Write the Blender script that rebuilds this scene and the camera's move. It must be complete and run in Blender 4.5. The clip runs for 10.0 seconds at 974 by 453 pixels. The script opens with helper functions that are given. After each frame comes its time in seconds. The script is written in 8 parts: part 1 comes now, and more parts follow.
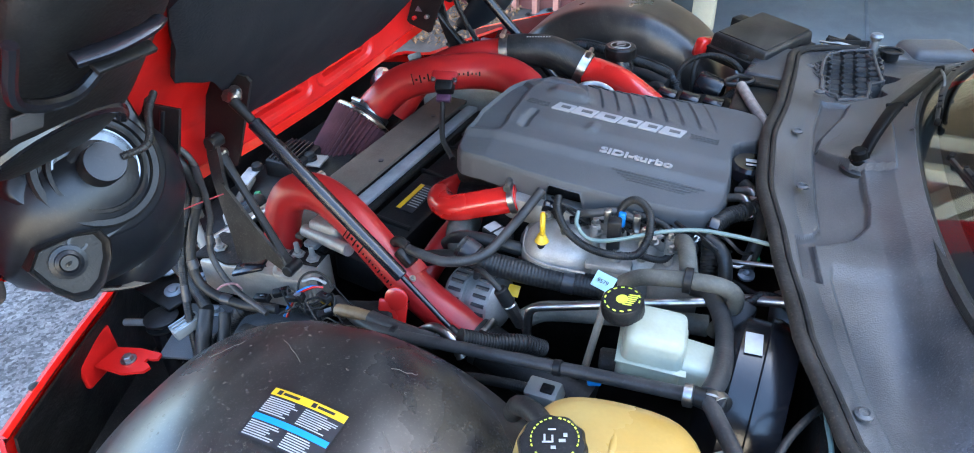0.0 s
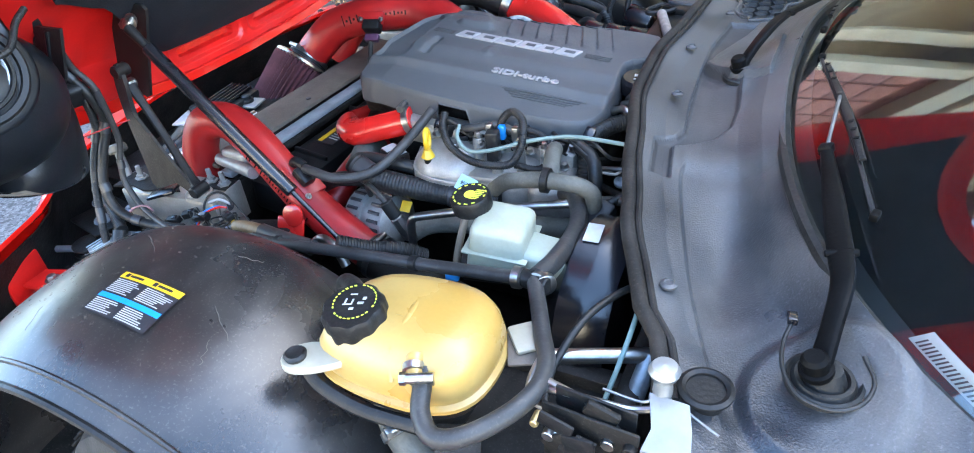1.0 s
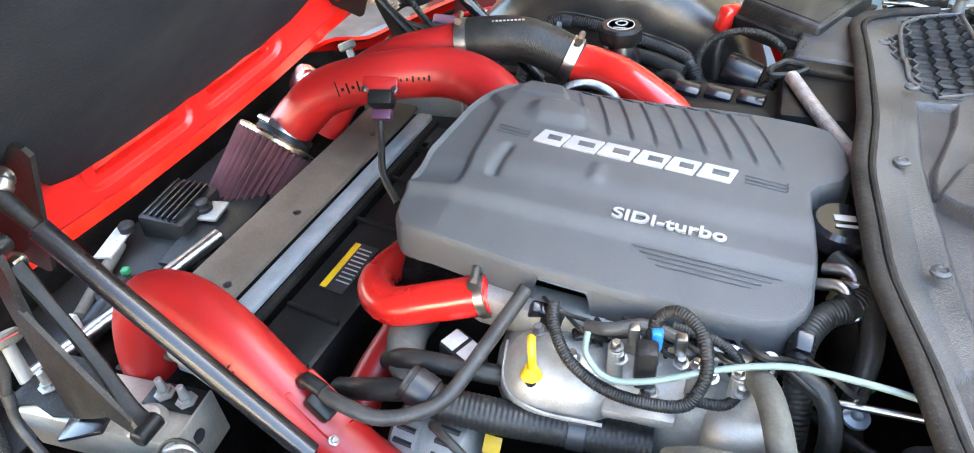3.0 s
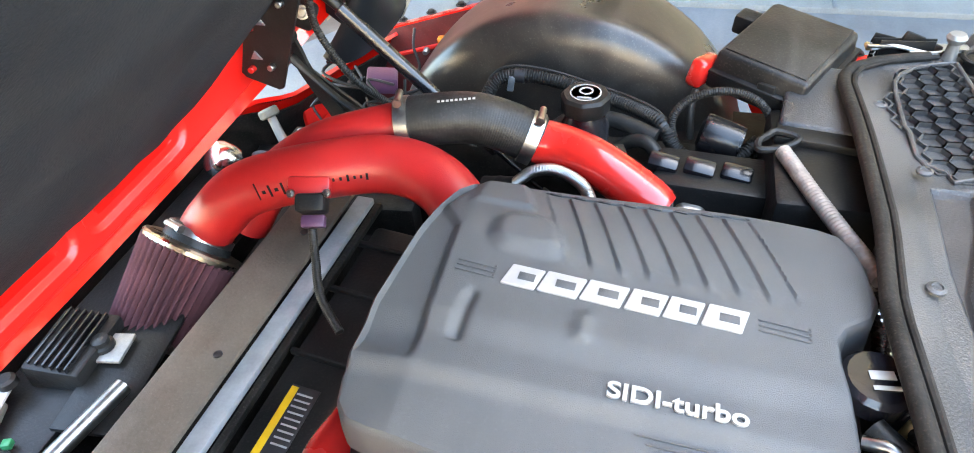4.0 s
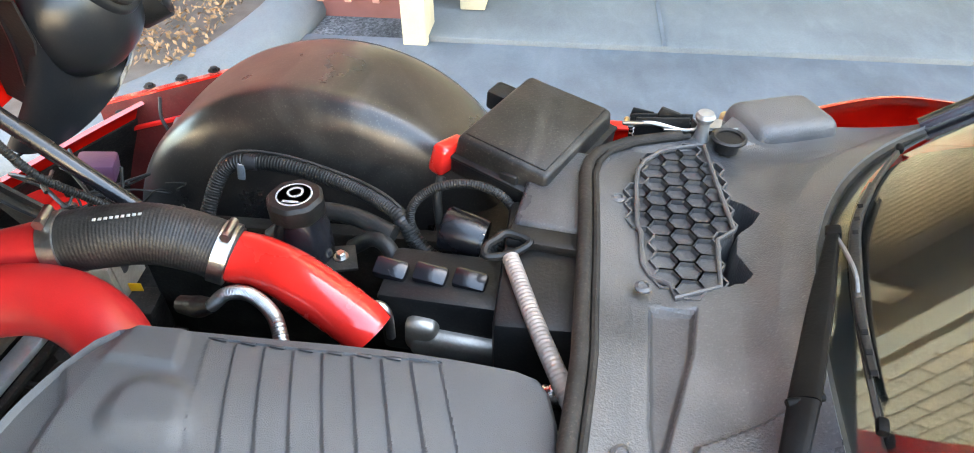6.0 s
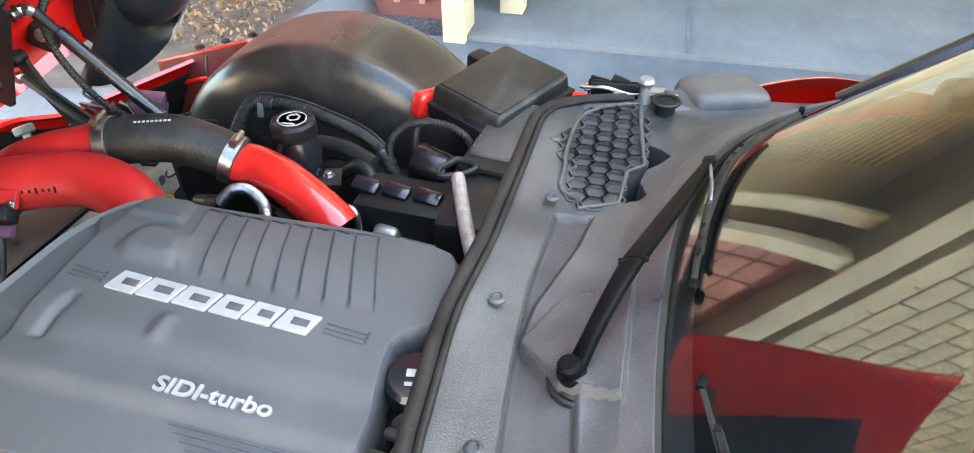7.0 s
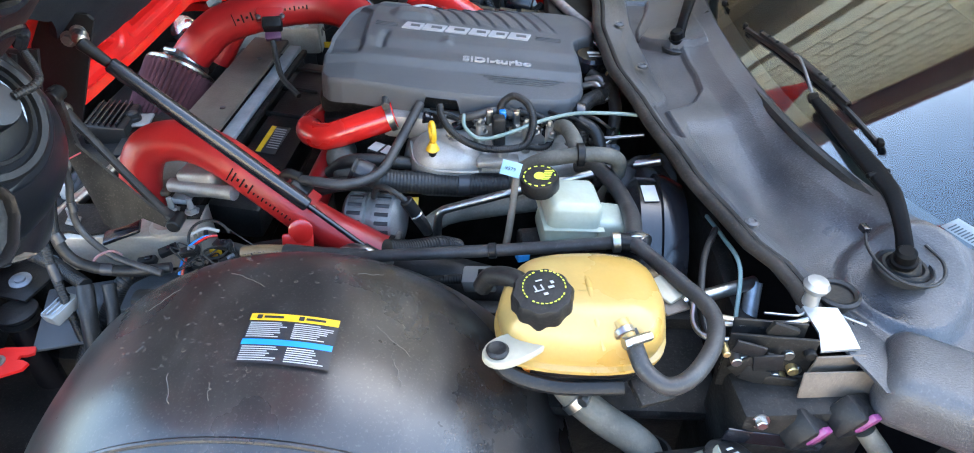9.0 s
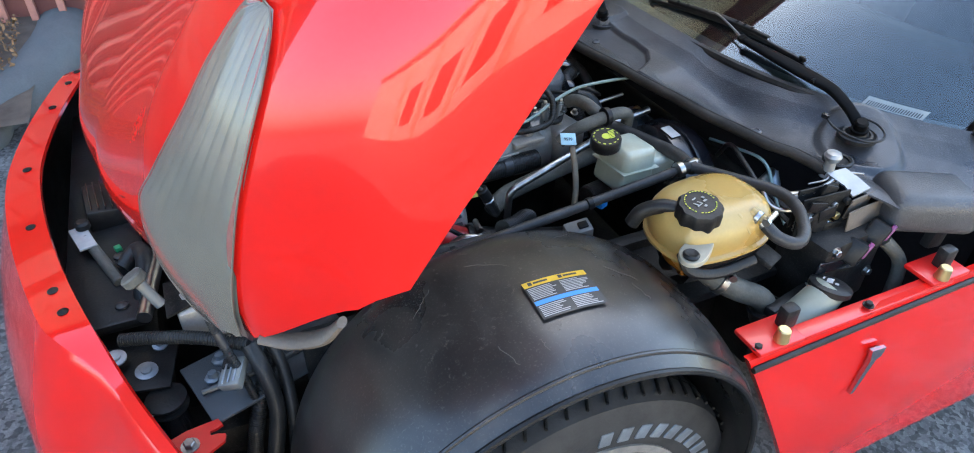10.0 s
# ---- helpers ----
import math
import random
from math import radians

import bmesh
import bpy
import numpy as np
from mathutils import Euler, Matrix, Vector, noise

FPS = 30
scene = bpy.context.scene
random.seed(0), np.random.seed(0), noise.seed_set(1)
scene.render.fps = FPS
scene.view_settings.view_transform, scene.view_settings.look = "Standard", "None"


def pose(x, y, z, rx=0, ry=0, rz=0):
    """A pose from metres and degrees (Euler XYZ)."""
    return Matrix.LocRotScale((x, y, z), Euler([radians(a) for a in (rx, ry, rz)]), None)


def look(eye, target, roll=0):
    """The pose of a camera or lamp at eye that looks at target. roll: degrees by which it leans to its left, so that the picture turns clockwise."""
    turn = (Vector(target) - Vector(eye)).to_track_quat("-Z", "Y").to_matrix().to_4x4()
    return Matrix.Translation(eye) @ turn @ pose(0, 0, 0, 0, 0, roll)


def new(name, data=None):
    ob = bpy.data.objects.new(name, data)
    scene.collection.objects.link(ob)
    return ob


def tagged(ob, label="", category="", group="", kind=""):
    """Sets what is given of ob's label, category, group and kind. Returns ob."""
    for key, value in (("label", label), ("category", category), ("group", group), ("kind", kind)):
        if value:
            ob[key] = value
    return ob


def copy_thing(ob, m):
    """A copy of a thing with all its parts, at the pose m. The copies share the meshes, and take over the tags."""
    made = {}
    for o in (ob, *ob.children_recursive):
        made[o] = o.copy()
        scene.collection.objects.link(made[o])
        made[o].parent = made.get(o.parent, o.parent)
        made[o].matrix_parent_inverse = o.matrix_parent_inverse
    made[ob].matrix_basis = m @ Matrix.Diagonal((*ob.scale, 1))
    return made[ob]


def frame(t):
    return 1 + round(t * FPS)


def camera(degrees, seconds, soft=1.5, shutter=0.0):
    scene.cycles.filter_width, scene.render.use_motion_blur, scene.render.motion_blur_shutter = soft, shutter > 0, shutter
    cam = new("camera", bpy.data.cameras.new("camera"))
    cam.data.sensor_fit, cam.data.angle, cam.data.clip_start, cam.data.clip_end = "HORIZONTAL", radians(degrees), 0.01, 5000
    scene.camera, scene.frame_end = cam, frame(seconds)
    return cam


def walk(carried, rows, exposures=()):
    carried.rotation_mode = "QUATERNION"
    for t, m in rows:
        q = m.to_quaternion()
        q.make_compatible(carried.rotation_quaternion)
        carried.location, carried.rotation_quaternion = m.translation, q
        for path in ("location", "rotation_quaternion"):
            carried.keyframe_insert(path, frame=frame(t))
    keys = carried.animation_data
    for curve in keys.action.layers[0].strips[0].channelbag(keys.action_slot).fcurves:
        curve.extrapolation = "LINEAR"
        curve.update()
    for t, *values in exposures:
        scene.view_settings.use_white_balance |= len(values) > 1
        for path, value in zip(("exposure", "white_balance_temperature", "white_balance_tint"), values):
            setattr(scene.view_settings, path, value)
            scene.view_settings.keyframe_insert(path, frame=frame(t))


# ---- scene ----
cam = camera(70.6, 10.0, soft=1.0)
PATH = [
    (0, (0.658, -1.159, 1.432), (-0.04, 0.334, 0.299), -2.4),
    (0.5, (0.863, -1.14, 1.374), (0.145, 0.327, 0.22), -5.1),
    (1, (0.925, -1.148, 1.347), (0.138, 0.274, 0.181), -5.8),
    (1.5, (0.846, -1.096, 1.335), (0.075, 0.322, 0.154), -4.5),
    (2, (0.667, -0.977, 1.324), (-0.02, 0.466, 0.121), -3.4),
    (2.5, (0.553, -0.852, 1.331), (-0.083, 0.594, 0.105), -3.9),
    (2.7, (0.536, -0.805, 1.334), (-0.095, 0.633, 0.096), -4.3),
    (3.8, (0.416, -0.522, 1.39), (-0.1, 0.892, 0.073), -5.4),
    (4, (0.414, -0.487, 1.395), (-0.054, 0.937, 0.071), -5.1),
    (4.5, (0.438, -0.362, 1.401), (0.095, 1.094, 0.074), -4.4),
    (5, (0.485, -0.29, 1.4), (0.248, 1.203, 0.09), -3.1),
    (5.5, (0.535, -0.265, 1.402), (0.349, 1.245, 0.104), -1.6),
    (5.7, (0.573, -0.246, 1.396), (0.398, 1.264, 0.096), -0.9),
    (6.8, (0.78, -0.37, 1.394), (0.462, 1.145, 0.128), -0.8),
    (7, (0.823, -0.459, 1.41), (0.464, 1.056, 0.155), -0.7),
    (7.5, (0.878, -0.693, 1.419), (0.463, 0.817, 0.175), -0.3),
    (8, (0.832, -0.999, 1.4), (0.44, 0.519, 0.159), -0.4),
    (8.5, (0.744, -1.192, 1.405), (0.465, 0.352, 0.164), 0.3),
    (9, (0.472, -1.298, 1.39), (0.43, 0.279, 0.16), 0.9),
    (9.5, (0.172, -1.357, 1.406), (0.484, 0.199, 0.188), 1.1),
    (10, (-0.131, -1.367, 1.465), (0.537, 0.072, 0.248), 0.8),
]
EXPOSURES = [(0.0, 4.03, 6000, 4), (0.5, 4.27, 6050, 4), (1.0, 4.24, 6050, 4), (1.5, 4.2, 6150, 4), (2.0, 4.42, 6400, 4), (2.5, 4.8, 6900, 4), (4.5, 4.98, 7900, 4), (5.5, 4.97, 8100, 4), (7.5, 4.7, 7300, 4), (8.0, 4.7, 6800, 4), (8.5, 4.08, 6300, 4), (9.0, 4.1, 6300, 4), (9.5, 3.85, 6300, 4), (10.0, 3.25, 6400, 4)]
walk(cam, [(t, look(eye, target, roll)) for t, eye, target, roll in PATH], EXPOSURES)

# ---- daylight: open shade under a bright sky ----
world = bpy.data.worlds.new("world")
scene.world = world
world.use_nodes = True
wn = world.node_tree.nodes
sky = wn.new("ShaderNodeTexSky")
sky.sky_type, sky.sun_disc = "NISHITA", False
sky.sun_elevation, sky.sun_rotation = radians(40), radians(28)
sky.air_density, sky.dust_density, sky.ozone_density = 1.0, 2.5, 1.5
wn["Background"].inputs[1].default_value = 0.15
world.node_tree.links.new(sky.outputs[0], wn["Background"].inputs[0])
sun = new("sun", bpy.data.lights.new("sun", "SUN"))
sun.data.energy, sun.data.angle, sun.data.color = 3.0, radians(0.5), (1.0, 0.95, 0.88)
sun.matrix_basis = look((4.5, 8.5, 8.1), (0, 0, 0))


# ---- materials ----
def mat(name, col, rough=0.5, metal=0.0, var=0.18, scale=18.0, bump=0.15, fine=220.0, coat=0.0, col2=None,
        trans=0.0, spec=0.5, rvar=0.15, dust=0.0, dustcol=(0.20, 0.18, 0.155), stones=0.0):
    m = bpy.data.materials.new(name)
    m.use_nodes = True
    nt = m.node_tree
    n, l = nt.nodes, nt.links
    b = n["Principled BSDF"]
    tc = n.new("ShaderNodeTexCoord")
    big = n.new("ShaderNodeTexNoise")
    big.inputs["Scale"].default_value, big.inputs["Detail"].default_value = scale, 6
    small = n.new("ShaderNodeTexNoise")
    small.inputs["Scale"].default_value, small.inputs["Detail"].default_value = fine, 3
    for q in (big, small):
        l.new(tc.outputs["Object"], q.inputs["Vector"])
    ramp = n.new("ShaderNodeMapRange")
    ramp.inputs["From Min"].default_value, ramp.inputs["From Max"].default_value = 0.32, 0.68
    l.new(big.outputs["Fac"], ramp.inputs["Value"])
    mix = n.new("ShaderNodeMix")
    mix.data_type = "RGBA"
    c = Vector(col)
    c2 = Vector(col2) if col2 else c * (1 - var)
    c1 = c if col2 else c * (1 + var)
    mix.inputs[6].default_value, mix.inputs[7].default_value = (*c1, 1), (*c2, 1)
    l.new(ramp.outputs[0], mix.inputs[0])
    grain = n.new("ShaderNodeMix")
    grain.data_type, grain.blend_type = "RGBA", "OVERLAY"
    grain.inputs[0].default_value = min(0.9, var)
    l.new(mix.outputs[2], grain.inputs[6])
    l.new(small.outputs["Color"], grain.inputs[7])
    bw = n.new("ShaderNodeRGBToBW")
    l.new(small.outputs["Color"], bw.inputs[0])
    l.new(bw.outputs[0], grain.inputs[7])
    colour = grain.outputs[2]
    if dust:
        # pale specks and wiped patches of dust
        speck = n.new("ShaderNodeTexNoise")
        speck.inputs["Scale"].default_value, speck.inputs["Detail"].default_value = 330, 4
        film = n.new("ShaderNodeTexNoise")
        film.inputs["Scale"].default_value, film.inputs["Detail"].default_value, film.inputs["Distortion"].default_value = 11, 8, 1.2
        stretch = n.new("ShaderNodeMapping")
        stretch.inputs["Scale"].default_value = (1.0, 0.45, 1.0)
        l.new(tc.outputs["Object"], speck.inputs["Vector"])
        l.new(tc.outputs["Object"], stretch.inputs["Vector"])
        l.new(stretch.outputs[0], film.inputs["Vector"])
        m1, m2 = n.new("ShaderNodeMapRange"), n.new("ShaderNodeMapRange")
        m1.inputs["From Min"].default_value, m1.inputs["From Max"].default_value, m1.inputs["To Max"].default_value = 0.57, 0.74, dust * 0.7
        m2.inputs["From Min"].default_value, m2.inputs["From Max"].default_value, m2.inputs["To Max"].default_value = 0.46, 0.78, dust * 0.5
        l.new(speck.outputs["Fac"], m1.inputs["Value"])
        l.new(film.outputs["Fac"], m2.inputs["Value"])
        add = n.new("ShaderNodeMath")
        add.operation, add.use_clamp = "ADD", True
        l.new(m1.outputs[0], add.inputs[0])
        l.new(m2.outputs[0], add.inputs[1])
        dm = n.new("ShaderNodeMix")
        dm.data_type = "RGBA"
        dm.inputs[7].default_value = (*dustcol, 1)
        l.new(add.outputs[0], dm.inputs[0])
        l.new(colour, dm.inputs[6])
        colour = dm.outputs[2]
    if stones:
        # aggregate: each small stone its own shade
        cell = n.new("ShaderNodeTexVoronoi")
        cell.inputs["Scale"].default_value = stones
        l.new(tc.outputs["Object"], cell.inputs["Vector"])
        shade, rng = n.new("ShaderNodeRGBToBW"), n.new("ShaderNodeMapRange")
        rng.inputs["From Min"].default_value, rng.inputs["From Max"].default_value = 0.2, 0.8
        rng.inputs["To Min"].default_value, rng.inputs["To Max"].default_value = 0.45, 1.55
        l.new(cell.outputs["Color"], shade.inputs[0])
        l.new(shade.outputs[0], rng.inputs["Value"])
        sm = n.new("ShaderNodeMix")
        sm.data_type, sm.blend_type = "RGBA", "MULTIPLY"
        sm.inputs[0].default_value = 1.0
        l.new(colour, sm.inputs[6])
        l.new(rng.outputs[0], sm.inputs[7])
        colour = sm.outputs[2]
    l.new(colour, b.inputs["Base Color"])
    rr = n.new("ShaderNodeMapRange")
    rr.inputs["To Min"].default_value, rr.inputs["To Max"].default_value = max(0.02, rough - rvar), min(1, rough + rvar)
    l.new(big.outputs["Fac"], rr.inputs["Value"])
    l.new(rr.outputs[0], b.inputs["Roughness"])
    b.inputs["Metallic"].default_value, b.inputs["Coat Weight"].default_value = metal, coat
    b.inputs["Coat Roughness"].default_value = 0.03
    b.inputs["Transmission Weight"].default_value = trans
    b.inputs["Specular IOR Level"].default_value = spec
    if bump:
        bp = n.new("ShaderNodeBump")
        bp.inputs["Strength"].default_value, bp.inputs["Distance"].default_value = bump, 0.002
        l.new(small.outputs["Fac"], bp.inputs["Height"])
        l.new(bp.outputs[0], b.inputs["Normal"])
    return m


RED = mat("red_car_paint", (0.58, 0.007, 0.004), 0.24, 0.0, 0.04, 3, 0, coat=0.75, rvar=0.03, spec=0.15)
REDIN = mat("red_inner_paint", (0.58, 0.010, 0.008), 0.36, 0.0, 0.12, 9, 0.05, coat=0.15)
PIPERED = mat("red_powder_coat", (0.30, 0.010, 0.010), 0.36, 0.0, 0.15, 10, 0.12, 600, rvar=0.10, dust=0.05)
HOSERED = mat("red_silicone", (0.46, 0.014, 0.011), 0.26, 0.0, 0.10, 12, 0.06, coat=0.5)
BLACK = mat("black_plastic", (0.009, 0.009, 0.009), 0.40, 0.0, 0.35, 14, 0.25, spec=0.22, dust=0.09)
BLACKSHINE = mat("glossy_black_plastic", (0.007, 0.007, 0.009), 0.22, 0.0, 0.3, 9, 0.08, dust=0.05)
LINER = mat("dusty_liner_plastic", (0.010, 0.0095, 0.010), 0.30, 0.0, 0.30, 5.5, 0.10, 60, col2=(0.026, 0.022, 0.019), rvar=0.14, spec=0.5, dust=0.26)
COVER = mat("grey_cover_plastic", (0.052, 0.055, 0.058), 0.52, 0.0, 0.10, 7, 0.45, 1100, rvar=0.10, dust=0.10, dustcol=(0.22, 0.22, 0.215))
COWL = mat("grey_cowl_plastic", (0.019, 0.021, 0.025), 0.36, 0.0, 0.34, 6, 0.45, 420, col2=(0.074, 0.071, 0.068), rvar=0.26, spec=0.42, dust=0.34, dustcol=(0.18, 0.178, 0.175))
COWLDUST = mat("dusty_cowl_recess", (0.058, 0.053, 0.050), 0.55, 0.0, 0.3, 8, 0.4, 300, col2=(0.034, 0.031, 0.030), rvar=0.15, dust=0.3, dustcol=(0.13, 0.12, 0.11), spec=0.3)
WIPERM = mat("satin_wiper_black", (0.004, 0.004, 0.004), 0.42, 0.0, 0.3, 20, 0.15, spec=0.05, dust=0.012)
RUBBER = mat("black_rubber", (0.012, 0.012, 0.0115), 0.45, 0.0, 0.4, 25, 0.25, spec=0.28, dust=0.14)
GREYRUB = mat("dusty_grey_rubber", (0.082, 0.079, 0.066), 0.6, 0.0, 0.35, 20, 0.3, spec=0.2, dust=0.25)
HOSE = mat("faded_hose", (0.030, 0.029, 0.028), 0.42, 0.0, 0.35, 25, 0.2, spec=0.3, dust=0.20)
INSUL = mat("insulation_felt", (0.011, 0.013, 0.017), 0.85, 0.0, 0.3, 5, 0.7, 260, col2=(0.021, 0.023, 0.028), spec=0.12, dust=0.07)
STEEL = mat("zinc_steel", (0.34, 0.335, 0.32), 0.34, 1.0, 0.25, 40, 0.15)
ALU = mat("cast_aluminium", (0.30, 0.29, 0.27), 0.50, 0.55, 0.22, 22, 0.22, 350, dust=0.18)
SILVERP = mat("silver_paint", (0.31, 0.31, 0.31), 0.45, 0.3, 0.08, 30, 0.05)
BRIGHTZ = mat("bright_zinc_sheet", (0.25, 0.25, 0.24), 0.36, 0.5, 0.08, 30, 0.05)
PODBLACK = mat("satin_black_plastic", (0.007, 0.008, 0.010), 0.30, 0.0, 0.3, 9, 0.08, spec=0.34, rvar=0.08, dust=0.06)
SEALM = mat("dusty_seal_rubber", (0.018, 0.016, 0.014), 0.6, 0.0, 0.4, 20, 0.4, 150, spec=0.15, dust=0.35, dustcol=(0.11, 0.09, 0.07))
STRIPM = mat("bare_metal_strip", (0.36, 0.38, 0.39), 0.42, 0.35, 0.15, 25, 0.15, dust=0.1)
DARKALU = mat("dull_dark_aluminium", (0.13, 0.13, 0.125), 0.5, 0.6, 0.3, 25, 0.3, dust=0.15)
TAUPE = mat("taupe_plastic", (0.115, 0.098, 0.078), 0.4, 0.0, 0.2, 10, 0.15, dust=0.2)
GREYM = mat("grey_metal_strip", (0.25, 0.28, 0.31), 0.45, 0.7, 0.25, 20, 0.2)
SHIELD = mat("heat_shield", (0.30, 0.28, 0.25), 0.45, 0.85, 0.2, 15, 0.2)
BOXMETAL = mat("dull_bracket_metal", (0.36, 0.33, 0.28), 0.42, 0.5, 0.25, 12, 0.2, dust=0.22)
TILE = mat("roof_tile", (0.30, 0.22, 0.13), 0.8, 0, 0.15, 5, 0.3, 100)
BROWNP = mat("dusty_brown_panel", (0.100, 0.080, 0.062), 0.6, 0.0, 0.25, 12, 0.3, spec=0.3, dust=0.30)
DARK = mat("grimy_metal", (0.009, 0.0084, 0.0075), 0.55, 0.1, 0.5, 20, 0.5, 120, spec=0.2, dust=0.22)
WHITEP = mat("milky_plastic", (0.22, 0.225, 0.160), 0.35, 0.0, 0.10, 14, 0.06, col2=(0.31, 0.335, 0.275))
YELP = mat("aged_tank_plastic", (0.35, 0.205, 0.044), 0.30, 0.0, 0.12, 9, 0.06, col2=(0.35, 0.25, 0.085))
EARM = mat("milky_tan_plastic", (0.30, 0.27, 0.20), 0.35, 0.0, 0.1, 12, 0.05)
BRAID = mat("tan_braid", (0.17, 0.145, 0.11), 0.6, 0.1, 0.3, 30, 0.4, 700)
COOLANT = mat("tank_plastic_over_coolant", (0.46, 0.17, 0.022), 0.27, 0.0, 0.12, 9, 0.06, col2=(0.50, 0.22, 0.04))
YELLOW = mat("yellow_plastic", (0.58, 0.36, 0.015), 0.4, 0, 0.12, 40)
LABELW = mat("label_white", (0.33, 0.33, 0.32), 0.5, 0, 0.10, 60)
LABELB = mat("label_black", (0.02, 0.02, 0.022), 0.4, 0, 0.1)
LABELBLUE = mat("label_blue", (0.02, 0.20, 0.55), 0.4, 0, 0.05)
TAGBLUE = mat("pale_blue_tag", (0.24, 0.40, 0.46), 0.5, 0, 0.06)
YGREEN = mat("yellow_green_print", (0.50, 0.55, 0.05), 0.5, 0, 0.05)
ASPHALT = mat("asphalt", (0.072, 0.071, 0.070), 0.9, 0, 0.5, 2.5, 1.0, 130, dust=0.4, dustcol=(0.30, 0.30, 0.29), stones=95.0)
CONCRETE = mat("concrete", (0.128, 0.134, 0.130), 0.85, 0, 0.25, 2.0, 0.4, 120, col2=(0.094, 0.099, 0.098), dust=0.2, dustcol=(0.30, 0.30, 0.29))
CONCBLUE = mat("painted_curb", (0.098, 0.107, 0.115), 0.8, 0, 0.2, 3, 0.3, 90, dust=0.2, dustcol=(0.3, 0.32, 0.33))
DUSTYBLACK = mat("dusty_black_lid", (0.010, 0.010, 0.010), 0.40, 0, 0.3, 9, 0.2, dust=0.30, spec=0.3)
CREAM = mat("cream_stucco", (0.50, 0.42, 0.28), 0.85, 0, 0.12, 4, 0.4, 150)
BRICKRED = mat("red_stucco", (0.44, 0.20, 0.15), 0.85, 0, 0.15, 4, 0.6, 60)
SLAT = mat("brown_slat", (0.17, 0.06, 0.05), 0.7, 0, 0.12, 6, 0.2)
TYRE = mat("tyre_rubber", (0.022, 0.022, 0.022), 0.75, 0, 0.25, 20, 0.25)
LENSM = mat("hazy_lens", (0.52, 0.48, 0.40), 0.16, 0, 0.10, 9, 0.0, trans=0.80, rvar=0.10, spec=0.3)
BLOCKM = mat("beige_block", (0.56, 0.45, 0.29), 0.85, 0, 0.2, 6, 0.6, 90)
TANWALL = mat("pale_render", (0.68, 0.60, 0.48), 0.85, 0, 0.15, 1.5, 0.5, 60)
REFLECT = mat("lamp_reflector", (0.26, 0.25, 0.22), 0.40, 0.6, 0.1, 14, 0.0)
RINGZ = mat("warm_zinc_ring", (0.36, 0.32, 0.25), 0.30, 1.0, 0.12, 30, 0.05)
CHROME = mat("chrome", (0.6, 0.6, 0.6), 0.15, 1.0, 0.06, 20, 0)
GOLD = mat("gold_zinc", (0.55, 0.42, 0.20), 0.4, 0.9, 0.15, 30, 0.1)
INTERIOR = mat("dark_interior", (0.010, 0.009, 0.010), 0.8, 0, 0.2, 12, 0.2, spec=0.06)
BEIGE = mat("beige_trim", (0.42, 0.38, 0.30), 0.7, 0, 0.1, 12, 0.2)
LEAFM = mat("dry_leaves", (0.22, 0.12, 0.05), 0.8, 0, 0.4, 40, 0.3)
PLUM = mat("purple_plastic", (0.075, 0.030, 0.062), 0.4, 0, 0.1)
PINKP = mat("pink_plastic", (0.17, 0.035, 0.115), 0.4, 0, 0.1)
CONNG = mat("pale_grey_plastic", (0.165, 0.165, 0.15), 0.45, 0, 0.1)
AMBER = mat("amber_plastic", (0.50, 0.13, 0.01), 0.3, 0, 0.1)
INK = mat("black_marker_ink", (0.007, 0.007, 0.007), 0.8, 0, 0.1, bump=0, spec=0.1)
GREENP = mat("green_connector", (0.02, 0.18, 0.07), 0.4, 0, 0.1)
WINDGLASS = bpy.data.materials.new("windscreen_glass")
WINDGLASS.use_nodes = True
_g = WINDGLASS.node_tree.nodes["Principled BSDF"]
_g.inputs["Base Color"].default_value = (0.80, 0.88, 0.86, 1)
_g.inputs["Roughness"].default_value = 0.0
_g.inputs["Transmission Weight"].default_value = 1.0
_g.inputs["IOR"].default_value = 1.56


# ---- mesh helpers ----
def part(name, bm, material, parent=None, label="", smooth=38):
    bmesh.ops.recalc_face_normals(bm, faces=bm.faces)
    me = bpy.data.meshes.new(name)
    bm.to_mesh(me)
    bm.free()
    me.materials.append(material)
    me.shade_smooth()
    me.set_sharp_from_angle(angle=radians(smooth))
    ob = new(name, me)
    if parent is not None:
        ob.parent = parent
        ob.matrix_parent_inverse = Matrix.Translation(-parent.location)
    if label:
        tagged(ob, label)
    return ob


def thing(name, at, label, category, group="", kind=""):
    ob = new(name)
    ob.empty_display_size = 0.05
    ob.location = at
    return tagged(ob, label, category, group, kind)


def solo(name, bm, material, label, category, group="", kind="", smooth=38):
    return tagged(part(name, bm, material, None, "", smooth), label, category, group, kind)


def catmull(pts, n=8):
    p = [Vector(q) for q in pts]
    if len(p) == 2:
        return [p[0].lerp(p[1], i / n) for i in range(n + 1)]
    p = [p[0] * 2 - p[1]] + p + [p[-1] * 2 - p[-2]]
    out = []
    for i in range(1, len(p) - 2):
        a, b, c, d = p[i - 1:i + 3]
        for k in range(n):
            t = k / n
            out.append(0.5 * (2 * b + (c - a) * t + (2 * a - 5 * b + 4 * c - d) * t * t + (3 * b - a - 3 * c + d) * t ** 3))
    out.append(p[-2])
    return out


